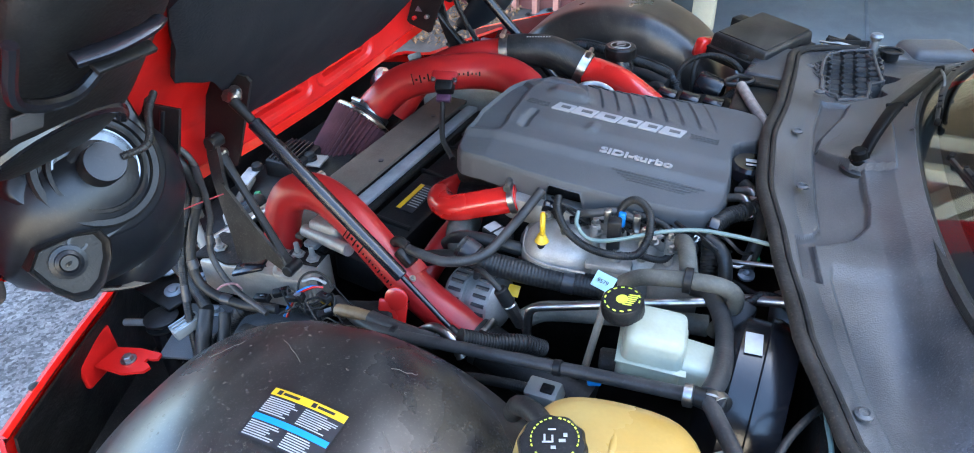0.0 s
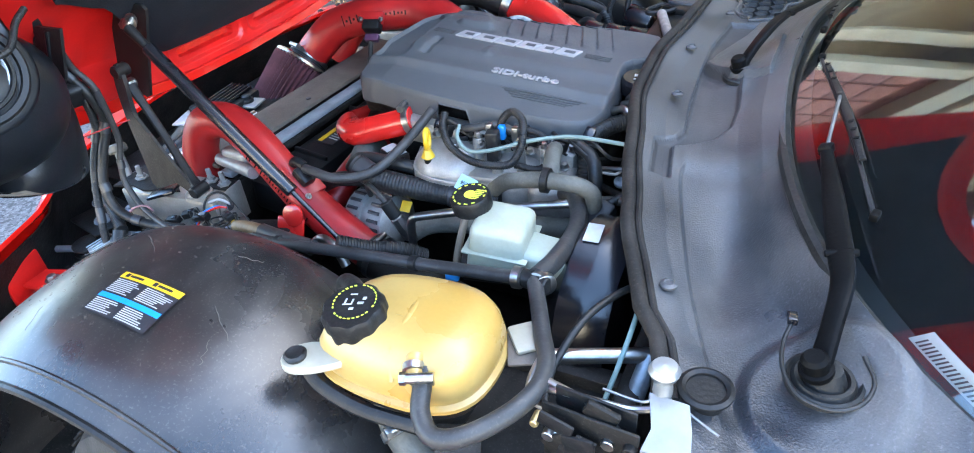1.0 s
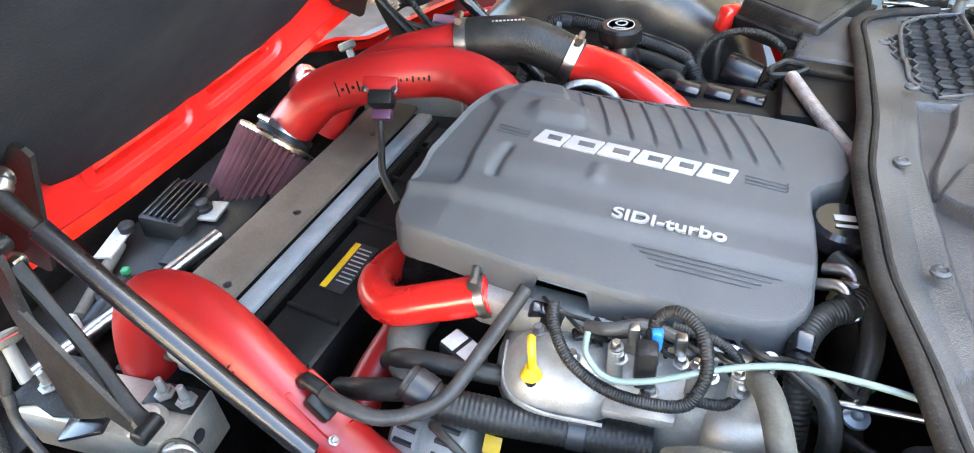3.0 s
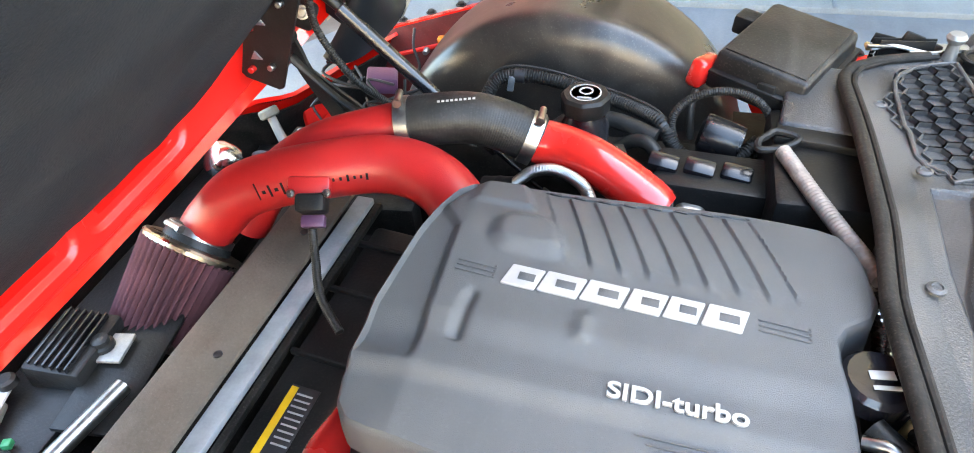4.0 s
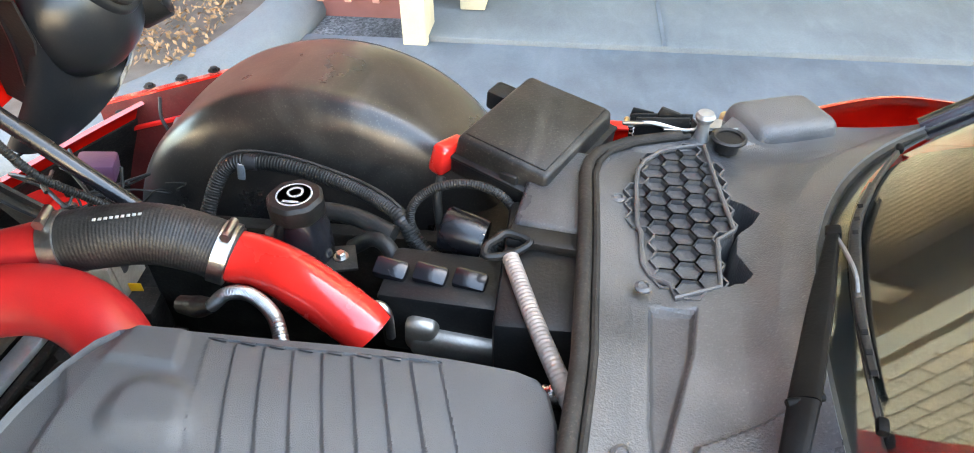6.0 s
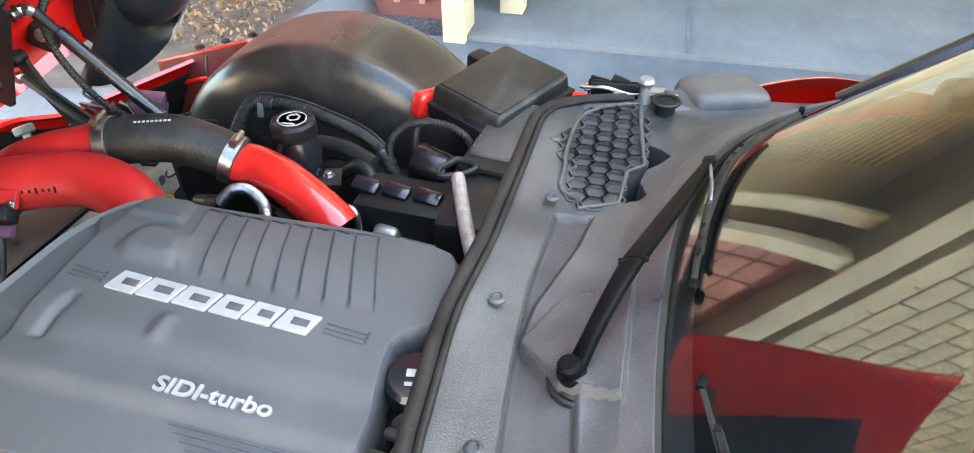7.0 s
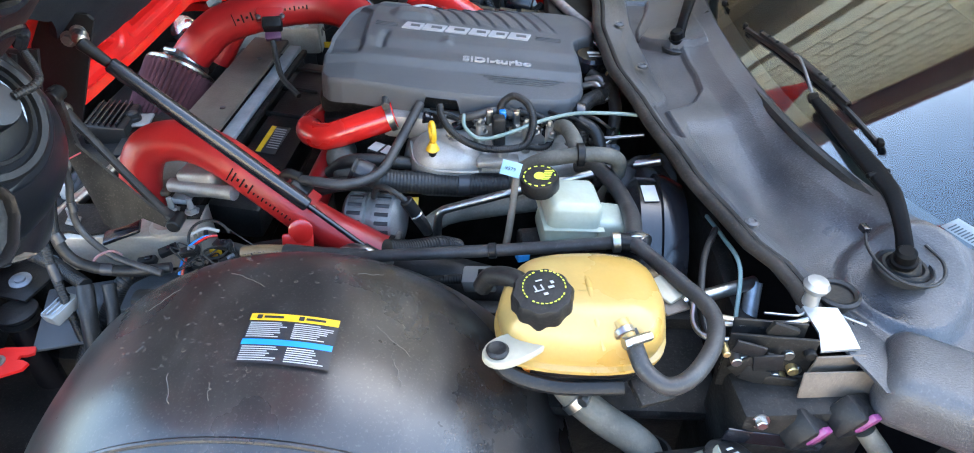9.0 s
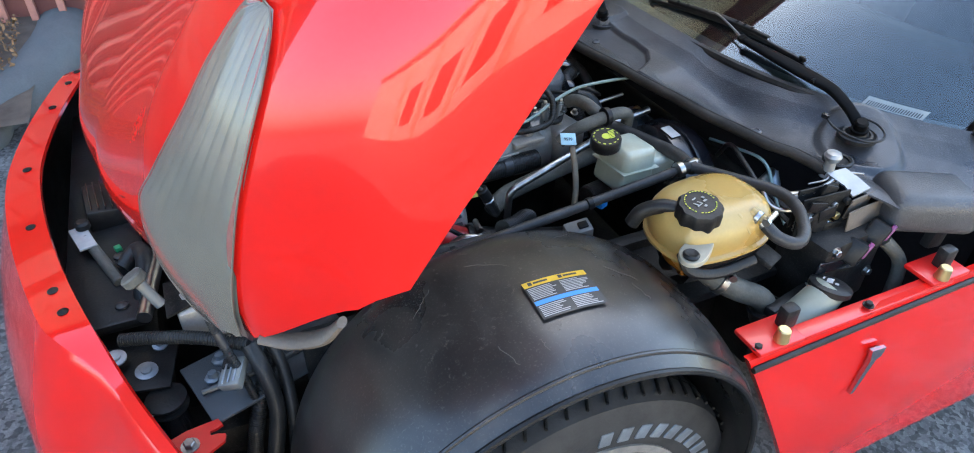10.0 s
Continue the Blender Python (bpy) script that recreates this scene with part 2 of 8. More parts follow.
def tube(bm, pts, r, seg=14, n=8, rib=0.0, pitch=0.006, flat=1.0):
    path = catmull(pts, n) if n else [Vector(q) for q in pts]
    if rib:
        dense, step = [path[0]], pitch / 4
        for a, b in zip(path, path[1:]):
            k = max(1, round((b - a).length / step))
            dense += [a.lerp(b, j / k) for j in range(1, k + 1)]
        path = dense
    radii = r if isinstance(r, (list, tuple)) else None
    rings, up, run = [], None, 0.0
    for i, q in enumerate(path):
        d = (path[min(i + 1, len(path) - 1)] - path[max(i - 1, 0)]).normalized()
        if up is None:
            up = d.orthogonal().normalized() if abs(d.z) > 0.9 else Vector((0, 0, 1))
        up = (up - d * up.dot(d)).normalized()
        side = d.cross(up)
        if i:
            run += (q - path[i - 1]).length
        if radii:
            f = i / (len(path) - 1) * (len(radii) - 1)
            k = min(int(f), len(radii) - 2)
            rad = radii[k] * (1 - f + k) + radii[k + 1] * (f - k)
        else:
            rad = r
        if rib and i % 4 in (0, 1):
            rad += rib
        rings.append([bm.verts.new(q + side * math.cos(a) * rad + up * math.sin(a) * rad * flat)
                      for a in (2 * math.pi * j / seg for j in range(seg))])
    for a, b in zip(rings, rings[1:]):
        for j in range(seg):
            bm.faces.new((a[j], a[(j + 1) % seg], b[(j + 1) % seg], b[j]))
    bm.faces.new(rings[0][::-1])
    bm.faces.new(rings[-1])
    return bm


def lathe(bm, at, axis, profile, seg=24, lobes=0, depth=0.0):
    axis = Vector(axis).normalized()
    a = axis.orthogonal().normalized()
    b = axis.cross(a)
    rings = []
    for r, h in profile:
        ring = []
        for j in range(seg):
            t = 2 * math.pi * j / seg
            k = 1 + (depth * (0.5 + 0.5 * math.cos(t * lobes)) if lobes and r > 0.004 else 0)
            ring.append(bm.verts.new(Vector(at) + axis * h + (a * math.cos(t) + b * math.sin(t)) * max(r, 0.0002) * k))
        rings.append(ring)
    for p, q in zip(rings, rings[1:]):
        for j in range(seg):
            bm.faces.new((p[j], p[(j + 1) % seg], q[(j + 1) % seg], q[j]))
    bm.faces.new(rings[0][::-1])
    bm.faces.new(rings[-1])
    return bm


def cyl(bm, p0, p1, r, r1=None, seg=14, bev=0.0):
    p0, p1 = Vector(p0), Vector(p1)
    L = (p1 - p0).length
    r1 = r if r1 is None else r1
    prof = [(r - bev, 0), (r, bev), (r1, L - bev), (r1 - bev, L)] if bev else [(r, 0), (r1, L)]
    return lathe(bm, p0, p1 - p0, prof, seg)


def box(bm, at, size, rot=(0, 0, 0), bev=0.004, seg=2, taper=None):
    b2 = bmesh.new()
    bmesh.ops.create_cube(b2, size=1)
    for v in b2.verts:
        k = taper if taper and v.co.z > 0 else 1
        v.co = Vector((v.co.x * size[0] * k, v.co.y * size[1] * k, v.co.z * size[2]))
    if bev:
        bmesh.ops.bevel(b2, geom=b2.edges[:], offset=bev, segments=seg, affect="EDGES", profile=0.5)
    b2.transform(pose(*at, *rot))
    me = bpy.data.meshes.new("tmp")
    b2.to_mesh(me)
    b2.free()
    bm.from_mesh(me)
    bpy.data.meshes.remove(me)
    return bm


def grid(bm, nu, nv, f, thick=0.0):
    v = [[bm.verts.new(f(i / nu, j / nv)) for j in range(nv + 1)] for i in range(nu + 1)]
    faces = [bm.faces.new((v[i][j], v[i + 1][j], v[i + 1][j + 1], v[i][j + 1])) for i in range(nu) for j in range(nv)]
    if thick:
        bmesh.ops.recalc_face_normals(bm, faces=faces)
        bmesh.ops.solidify(bm, geom=faces, thickness=thick)
    return bm


def smoothpoly(pts, times=2):
    p = [Vector(q) for q in pts]
    for _ in range(times):
        p = [w for a, b in zip(p, p[1:] + p[:1]) for w in (a.lerp(b, 0.25), a.lerp(b, 0.75))]
    return p


def inset(poly, d):
    out, n = [], len(poly)
    area = sum(poly[i].x * poly[(i + 1) % n].y - poly[(i + 1) % n].x * poly[i].y for i in range(n))
    s = 1 if area > 0 else -1
    for i in range(n):
        t = (poly[(i + 1) % n] - poly[i - 1])
        t = Vector((t.x, t.y)).normalized()
        out.append(Vector((poly[i].x - t.y * d * s, poly[i].y + t.x * d * s)))
    return out


def loft(bm, rings, close=True):
    vs = [[bm.verts.new(q) for q in r] for r in rings]
    n = len(vs[0])
    for a, b in zip(vs, vs[1:]):
        for j in range(n):
            bm.faces.new((a[j], a[(j + 1) % n], b[(j + 1) % n], b[j]))
    if close:
        bm.faces.new(vs[0][::-1])
        bm.faces.new(vs[-1])
    return bm


def interp(x, table):
    for (a, p), (b, q) in zip(table, table[1:]):
        if x <= b:
            k = max(0.0, (x - a) / (b - a))
            k = k * k * (3 - 2 * k) * 0.35 + k * 0.65
            return p + (q - p) * k
    return table[-1][1]


def B():
    return bmesh.new()


def bolt(bm, at, axis=(0, 0, 1), r=0.007, h=0.006):
    lathe(bm, at, axis, [(r * 1.5, 0), (r * 1.5, h * 0.3)], 14)
    lathe(bm, Vector(at) + Vector(axis).normalized() * h * 0.3, axis, [(r, 0), (r, h), (r * 0.8, h * 1.2)], 6)
    return bm


def clamp(name, at, axis, r, parent, w=0.012, material=None):
    axis = Vector(axis).normalized()
    bm = B()
    lathe(bm, Vector(at) - axis * w / 2, axis, [(r, 0), (r + 0.0015, 0.0005), (r + 0.0015, w - 0.0005), (r, w)], 28)
    side = axis.orthogonal().normalized() if abs(axis.z) > 0.8 else (Vector((0, 0, 1)) - axis * axis.z).normalized()
    c = Vector(at) + side * (r + 0.006)
    tan = axis.cross(side)
    cyl(bm, c - tan * 0.014, c + tan * 0.014, 0.0055, seg=10)
    cyl(bm, c + tan * 0.014, c + tan * 0.020, 0.0070, seg=6)
    return part(name, bm, material or STEEL, parent, "zinc hose clamp")


def text(body, at, right, up, size, material, parent, name="lettering", depth=0.0012, stretch=1.0, bold=0.0):
    cu = bpy.data.curves.new(name, "FONT")
    cu.body, cu.size, cu.extrude, cu.offset = body, size, depth, bold
    cu.align_x, cu.align_y = "CENTER", "CENTER"
    tmp = new("tmp", cu)
    dg = bpy.context.evaluated_depsgraph_get()
    me = bpy.data.meshes.new_from_object(tmp.evaluated_get(dg))
    bpy.data.objects.remove(tmp)
    r, u = Vector(right).normalized(), Vector(up)
    u = (u - r * u.dot(r)).normalized()
    m = Matrix((r * stretch, u, r.cross(u))).transposed().to_4x4()
    me.transform(Matrix.Translation(at) @ m)
    bm = B()
    bm.from_mesh(me)
    bpy.data.meshes.remove(me)
    return part(name, bm, material, parent)


# ---- ground and the building beyond ----
bm = grid(B(), 40, 40, lambda a, b: Vector((-60 + 120 * a, -60 + 120 * b, 0.004 * math.sin(a * 40) * math.sin(b * 37))))
solo("ground", bm, ASPHALT, "worn dark grey asphalt of a car park", "ground", kind="structure")
bm = box(B(), (3.4, 1.88, 0.004), (8.2, 1.50, 0.03), bev=0.006)
solo("painted_apron", bm, CONCBLUE, "blue-grey painted concrete strip beside the garage", "apron", kind="structure")
bm = box(B(), (3.2, 5.2, 0.02), (6.6, 5.2, 0.05), bev=0.01)
solo("driveway_slab", bm, CONCRETE, "pale grey concrete apron in front of the garage", "driveway", kind="structure")
bm = B()
for x in (1.05, 3.6):
    box(bm, (x, 5.2, 0.046), (0.018, 5.2, 0.006), bev=0)
solo("slab_joint", bm, CONCBLUE, "filled joints in the concrete apron", "joint", kind="structure")
building = thing("garage_building", (0, 2.8, 0), "beige block garage building with cream trim and red tiles", "building")
part("wall", box(B(), (-4.7, 2.97, 1.45), (9.2, 0.2, 2.9), bev=0), SLAT, building, "red-brown lower wall")
for i in range(14):
    part("slat", box(B(), (-0.14 - i * 0.135, 2.83, 0.55), (0.035, 0.05, 0.9), bev=0.004), BRICKRED, building)
part("pillar", box(B(), (-0.045, 2.66, 1.3), (0.11, 0.2, 2.6), bev=0.006), CREAM, building, "cream painted corner pillar")
part("pillar", box(B(), (0.17, 2.95, 1.3), (0.12, 0.12, 2.5), bev=0.006), CREAM, building)
part("lintel", box(B(), (0.0, 2.72, 2.62), (18.0, 0.42, 0.22), bev=0.01), CREAM, building, "cream painted ledge over the openings")
for k in range(2):
    bm = grid(B(), 2, 96, lambda a, b, k=k: Vector((0.3 + 3.1 * k + 2.8 * a, 4.3 + 0.03 * (1 if int(b * 96) % 4 < 2 else -1), 0.06 + 2.45 * b)))
    part("garage_door", bm, CREAM, building, "ribbed cream garage door")
part("pillar", box(B(), (3.25, 2.9, 1.3), (0.3, 0.3, 2.6), bev=0.006), CREAM, building)
part("back_wall", box(B(), (2.0, 4.5, 1.5), (18.0, 0.2, 3.0), bev=0), CREAM, building)
# unseen slab, added to keep sun from reaching the car above the lintel
part("sun_stop_slab", box(B(), (0, 3.76, 2.86), (18.0, 1.66, 0.10), bev=0), CREAM, building, "added cream slab that stops sun through the gap over the lintel")
part("upper_wall", box(B(), (0, 3.05, 4.2), (18.0, 0.3, 3.0), bev=0), SLAT, building, "brown mortar behind the blocks")
part("cornice", box(B(), (0, 2.80, 3.02), (18.0, 0.24, 0.14), bev=0.02), CREAM, building)
part("eaves", box(B(), (0, 2.55, 5.72), (18.4, 0.9, 0.16), bev=0.02), SLAT, building, "dark brown eaves board")
part("roof", box(B(), (0, 3.9, 6.1), (18.4, 3.6, 0.14), (14, 0, 0), 0.02), TILE, building)


def pieces(name, size, bev, material, spots, parent):
    first = part(name, box(B(), (0, 0, 0), size, bev=bev), material, parent)
    for k, (x, y, z) in enumerate(spots):
        ob = first if k == 0 else new(name, first.data)
        ob.parent = parent
        ob.matrix_parent_inverse = Matrix.Translation(-parent.location)
        ob.location = (x, y, z)


pieces("block", (0.302, 0.10, 0.182), 0.010, BLOCKM, [(-5.6 + 0.312 * i + 0.156 * (j % 2), 2.895, 3.19 + 0.20 * j) for i in range(24) for j in range(12)], building)
part("blockwork", box(B(), (5.4, 2.93, 4.35), (7.0, 0.10, 2.5), bev=0), BLOCKM, building)
pieces("wall_tile", (0.20, 0.03, 0.20), 0.006, BRICKRED, [(-0.22 - 0.222 * i, 2.862, 1.16 + 0.222 * j) for i in range(24) for j in range(6)], building)
# plain wall that closes the yard on the other side and keeps the car in the shade
far = thing("neighbour_building", (0, -13, 0), "plain pale rendered building across the yard", "building")
part("wall", box(B(), (2, -13.2, 2.65), (60, 0.4, 5.3), bev=0.02), TANWALL, far)
for k in range(8):
    part("window", box(B(), (-17 + 5.2 * k, -12.98, 2.0), (2.6, 0.06, 2.2), bev=0.01), LABELB, far)
    part("pier", box(B(), (-19.6 + 5.2 * k, -12.9, 2.6), (0.5, 0.3, 5.2), bev=0.02), CREAM, far)
part("roof_edge", box(B(), (2, -13.0, 5.3), (60, 0.8, 0.25), bev=0.02), CREAM, far)
curb = B()
tube(curb, [(-0.70, 3.2, 0.03), (-0.70, 2.8, 0.03), (-0.74, 2.47, 0.03), (-0.83, 2.16, 0.03), (-1.00, 1.84, 0.03), (-1.30, 1.55, 0.03), (-3.5, 1.2, 0.03)], 0.15, 18, 8, flat=0.7)
solo("planter_curb", curb, CONCRETE, "curved pale concrete kerb of a planting bed", "kerb", kind="structure")
bm = grid(B(), 20, 20, lambda a, b: Vector((-4 + 3.22 * a, 1.6 + 1.4 * b - 0.5 * max(0, 0.6 - a),  0.10 + 0.02 * noise.noise(Vector((a * 9, b * 9, 0))))))
solo("planting_bed", bm, BROWNP, "dry soil of the planting bed", "soil", kind="structure")
bm = B()
rnd = random.Random(4)
for _ in range(2400):
    c = Vector((-0.86 - rnd.random() * 1.6, 2.05 + rnd.random() * 0.75, 0.125 + rnd.random() * 0.02))
    e = Euler((rnd.random(), rnd.random(), rnd.random() * 6)).to_matrix()
    s = 0.006 + rnd.random() * 0.014
    bm.faces.new([bm.verts.new(c + e @ Vector(q) * s) for q in ((-1, 0, 0), (0, -0.5, 0.15), (1, 0, 0), (0, 0.5, 0.15))])
solo("leaf_litter", bm, LEAFM, "dry brown fallen leaves", "leaves", kind="stuff")


# ---- car body shell ----
car = thing("car_body", (0.3, 0, 0.15), "red sports car body with the bonnet open", "car")
part("undertray", box(B(), (0.2, 0, 0.30), (1.25, 1.1, 0.03), bev=0.01), DARK, car)
part("firewall", box(B(), (0.80, 0, 0.54), (0.03, 1.40, 0.40), bev=0.01), DARK, car, "dark firewall")
for s in (-1, 1):
    part("inner_apron", box(B(), (0.37, s * 0.565, 0.48), (0.90, 0.03, 0.38), bev=0.008), DARK, car)
    part("apron_shelf", box(B(), (0.60, s * 0.64, 0.640), (0.34, 0.18, 0.02), bev=0.006), DARK, car)


def fender_point(a, b, s):
    x = 0.515 + 0.98 * a
    top = 0.690 + 0.004 * math.sin(a * 3)
    z = top - (top - 0.20) * b
    y = 0.905 + 0.012 * math.sin(b * 3.1) - 0.004 * a
    x += max(0, (1 - a * 3)) * 0.25 * b
    return Vector((x, s * y, z))


for s in (-1, 1):
    bm = grid(B(), 24, 14, lambda a, b, s=s: fender_point(a, b, s), 0.012)
    fend = part("fender_panel", bm, RED, car, "glossy red side panel behind the front wheel")
    part("edge_strip", tube(B(), [fender_point(a, 0.045, s) + Vector((0, s * 0.002, 0)) for a in (0, 0.2, 0.5, 0.8, 1)], 0.006, 8, 4), RUBBER, fend)
    bm = B()
    box(bm, (0.75, s * 0.892, 0.690), (0.42, 0.028, 0.006), (0, 1, 0), 0.002)
    box(bm, (0.575, s * 0.880, 0.696), (0.09, 0.06, 0.010), (0, 0, 0), 0.004)
    box(bm, (0.95, s * 0.876, 0.696), (0.09, 0.06, 0.010), (0, 0, 0), 0.004)
    part("fender_rail", bm, REDIN, car, "red bolt-on fender rail")
    for x in (0.579, 0.93):
        part("locator_stud", cyl(B(), (x, s * 0.898, 0.70), (x, s * 0.898, 0.725), 0.012, 0.010, 14, 0.002), GOLD, car)
        part("rubber_stop", box(B(), (x + 0.030, s * 0.874, 0.718), (0.028, 0.022, 0.042), (0, 0, 0), 0.006), RUBBER, car)
    for x in (0.538, 0.766):
        part("bolt", bolt(B(), (x, s * 0.895, 0.698), (0, 0, 1), 0.006, 0.005), BLACK, car)
    part("rear_fender_crown", grid(B(), 20, 8, lambda a, b, s=s: Vector((1.05 + 0.55 * a, s * (0.835 + 0.06 * math.sin(b * 1.5)),
         0.66 + (0.115 + 0.05 * math.sin(min(1, a * 3.2) * 1.57) - 0.05 * a) * math.cos(b * 1.5)))), RED, car)


# front bumper: flange with bolts, and the painted fascia outside it
def flange_x(y):
    return -0.445 + 0.30 * abs(y) ** 1.7 


def flange_z(y):
    k = max(0, min(1, (abs(y) - 0.47) / 0.13))
    return 0.737 - 0.037 * k * k * (3 - 2 * k)


def flange_w(y):
    k = max(0, min(1, (abs(y) - 0.45) / 0.13))
    return 0.06 - 0.042 * k * k * (3 - 2 * k)


def fascia(a, b):
    y = -0.88 + 1.76 * a
    x0 = flange_x(y)
    if b < 0.25:
        return Vector((x0 - flange_w(y) * (b / 0.25), y, flange_z(y) - 0.010 * (b / 0.25)))
    k = (b - 0.25) / 0.75
    return Vector((x0 - flange_w(y) - 0.10 * math.sin(k * 2.2), y, flange_z(y) - 0.010 - 0.50 * k))


part("undertray", grid(B(), 30, 6, lambda a, b: Vector((flange_x(-0.86 + 1.72 * a) - 0.05 + b * (0.0 - flange_x(-0.86 + 1.72 * a)), -0.86 + 1.72 * a, 0.46 - 0.06 * b)), 0.006), DARK, car, "grimy plastic undertray")
# added dark sheet: stands in for the shade on the fascia's red inner side
part("fascia_shade", grid(B(), 40, 10, lambda a, b: fascia(0.01 + 0.98 * a, 0.29 + 0.66 * b) + Vector((0.014, 0, 0)), 0.004), DARK, car, "dark sheet standing in for the shade inside the bumper")
fasc = part("front_fascia", grid(B(), 60, 24, fascia, 0.008), RED, car, "glossy red front bumper skin")
for y in (-0.80, -0.44, -0.383, -0.19, 0.016, 0.279, 0.40, 0.46, 0.729, 0.83):
    p = fascia((y + 0.88) / 1.76, 0.10)
    part("bolt", lathe(B(), p, (0, 0, 1), [(0.008, 0), (0.008, 0.002), (0.004, 0.004), (0.0, 0.004)], 14), DARK, fasc)

# radiator support
support = thing("radiator_support", (-0.2, 0, 0.3), "dusty dark radiator support with a brown top panel", "radiator support")
part("top_panel", box(B(), (-0.128, -0.02, 0.700), (0.085, 0.66, 0.010), (0, 3, -3), 0.003), BROWNP, support, "dusty brown top panel")
part("metal_strip", box(B(), (-0.072, -0.02, 0.682), (0.030, 0.66, 0.012), (0, 0, -3), 0.003), STRIPM, support, "bare grey metal strip")
part("metal_strip", box(B(), (-0.050, -0.02, 0.672), (0.012, 0.66, 0.012), (0, 0, -3), 0.003), DARK, support)
part("fan_shroud", box(B(), (0.005, -0.03, 0.625), (0.10, 0.60, 0.07), (0, 6, -3), 0.012), BLACK, support, "black plastic fan shroud")
part("radiator", box(B(), (-0.15, -0.02, 0.49), (0.10, 0.70, 0.36), (0, 0, 0), 0.006), DARK, support)
part("front_beam", box(B(), (-0.34, 0, 0.55), (0.10, 0.95, 0.10), (0, 0, 0), 0.01), DARK, support)
part("front_panel", box(B(), (-0.36, 0.0, 0.64), (0.13, 0.8, 0.02), (0, 0, 0), 0.006), BLACK, support)


# ---- wheel liners, wheels ----
# centre x and z, radius, inner and outer half width, the two powers of the rounding, middle y
LINERS = {-1: (0.220, 0.467, 0.371, 0.224, 0.2875, 2.77, 3.2, 0.752), 1: (0.2054, 0.4865, 0.3678, 0.0928, 0.2655, 4.304, 3.694, 0.7243)}


def liner_rho(ay, s):
    cx, cz, rad, hin, hout, p, q, mid = LINERS[s]
    k = min(1, abs(ay - mid) / (hin if ay < mid else hout))
    return rad * (1 - k ** p) ** (1 / q)


def liner_point(a, b, s):
    cx, cz, rad, hin, hout, p, q, mid = LINERS[s]
    th = radians(-20 + 220 * a)
    ay = mid - hin + (0.935 - mid + hin) * b ** 0.9
    rho = liner_rho(ay, s)
    return Vector((cx + rho * math.cos(th), s * ay, cz + rho * math.sin(th)))


for s in (-1, 1):
    lin = thing("wheel_liner", (0.235, s * 0.715, 0.34), "dusty black plastic wheel arch liner with scuffs", "wheel liner", "wheel liners")
    part("shell", grid(B(), 72, 48, lambda a, b, s=s: liner_point(a, b, s), 0.004), LINER, lin)
    part("lip", tube(B(), [liner_point(0.06 + 0.88 * i / 40, 0.995, s) for i in range(41)], 0.005, 8, 0), BLACK, lin, "rolled outer lip")
    part("crease", tube(B(), [liner_point(0.10 + 0.80 * i / 40, 0.93, s) for i in range(41)], 0.0035, 8, 0), LINER, lin)
    wheel = thing("wheel", (0.27, s * 0.75, 0.0), "front wheel with a black low-profile tyre", "wheel", "front wheels")
    c = Vector((0.27, s * 0.76, 0.325))
    prof = [(0.215, -0.105), (0.235, -0.115), (0.29, -0.118), (0.315, -0.105), (0.325, -0.08), (0.326, 0), (0.325, 0.08),
            (0.315, 0.105), (0.29, 0.118), (0.235, 0.115), (0.215, 0.105)]
    tyre = part("tyre", lathe(B(), c, (0, s, 0), prof, 72), TYRE, wheel)
    groove = B()
    for i in range(60):
        t = 2 * math.pi * i / 60
        rad = Vector((math.cos(t), 0, math.sin(t)))
        tang = Vector((-math.sin(t), 0, math.cos(t)))
        for h0, h1, d in ((0.025, 0.100, 0.035), (-0.025, -0.100, 0.035)):
            a, b = c + rad * 0.326 + Vector((0, s * h0, 0)), c + rad * 0.3225 + tang * d + Vector((0, s * h1, 0))
            tube(groove, [a, (a + b) / 2 + rad * 0.0015, b], 0.0028, 5, 3)
    for h in (-0.06, -0.02, 0.02, 0.06):
        lathe(groove, c + Vector((0, s * h, 0)), (0, s, 0), [(0.3255, -0.004), (0.3268, -0.003), (0.3268, 0.003), (0.3255, 0.004)], 72)
    part("tread_pattern", groove, DARK, tyre)
    part("rim", lathe(B(), c, (0, s, 0), [(0.05, 0.06), (0.06, 0.075), (0.19, 0.085), (0.205, 0.112), (0.222, 0.112), (0.215, -0.1)], 48), ALU, wheel, "silver alloy rim")

# ---- cowl panel ----
SEAL = [(-0.80, 0.90), (-0.70, 0.85), (-0.638, 0.838), (-0.575, 0.794), (-0.44, 0.742), (-0.286, 0.702), (-0.12, 0.664), (0.05, 0.655),
        (0.2, 0.668), (0.4, 0.672), (0.56, 0.672), (0.63, 0.70), (0.665, 0.78), (0.70, 0.87), (0.80, 0.92)]


def glass_x(y):
    return 0.880 + 0.25 * y * y + 0.65 * y ** 4


def cowl_z(y):
    return 0.852 - 0.10 * y * y


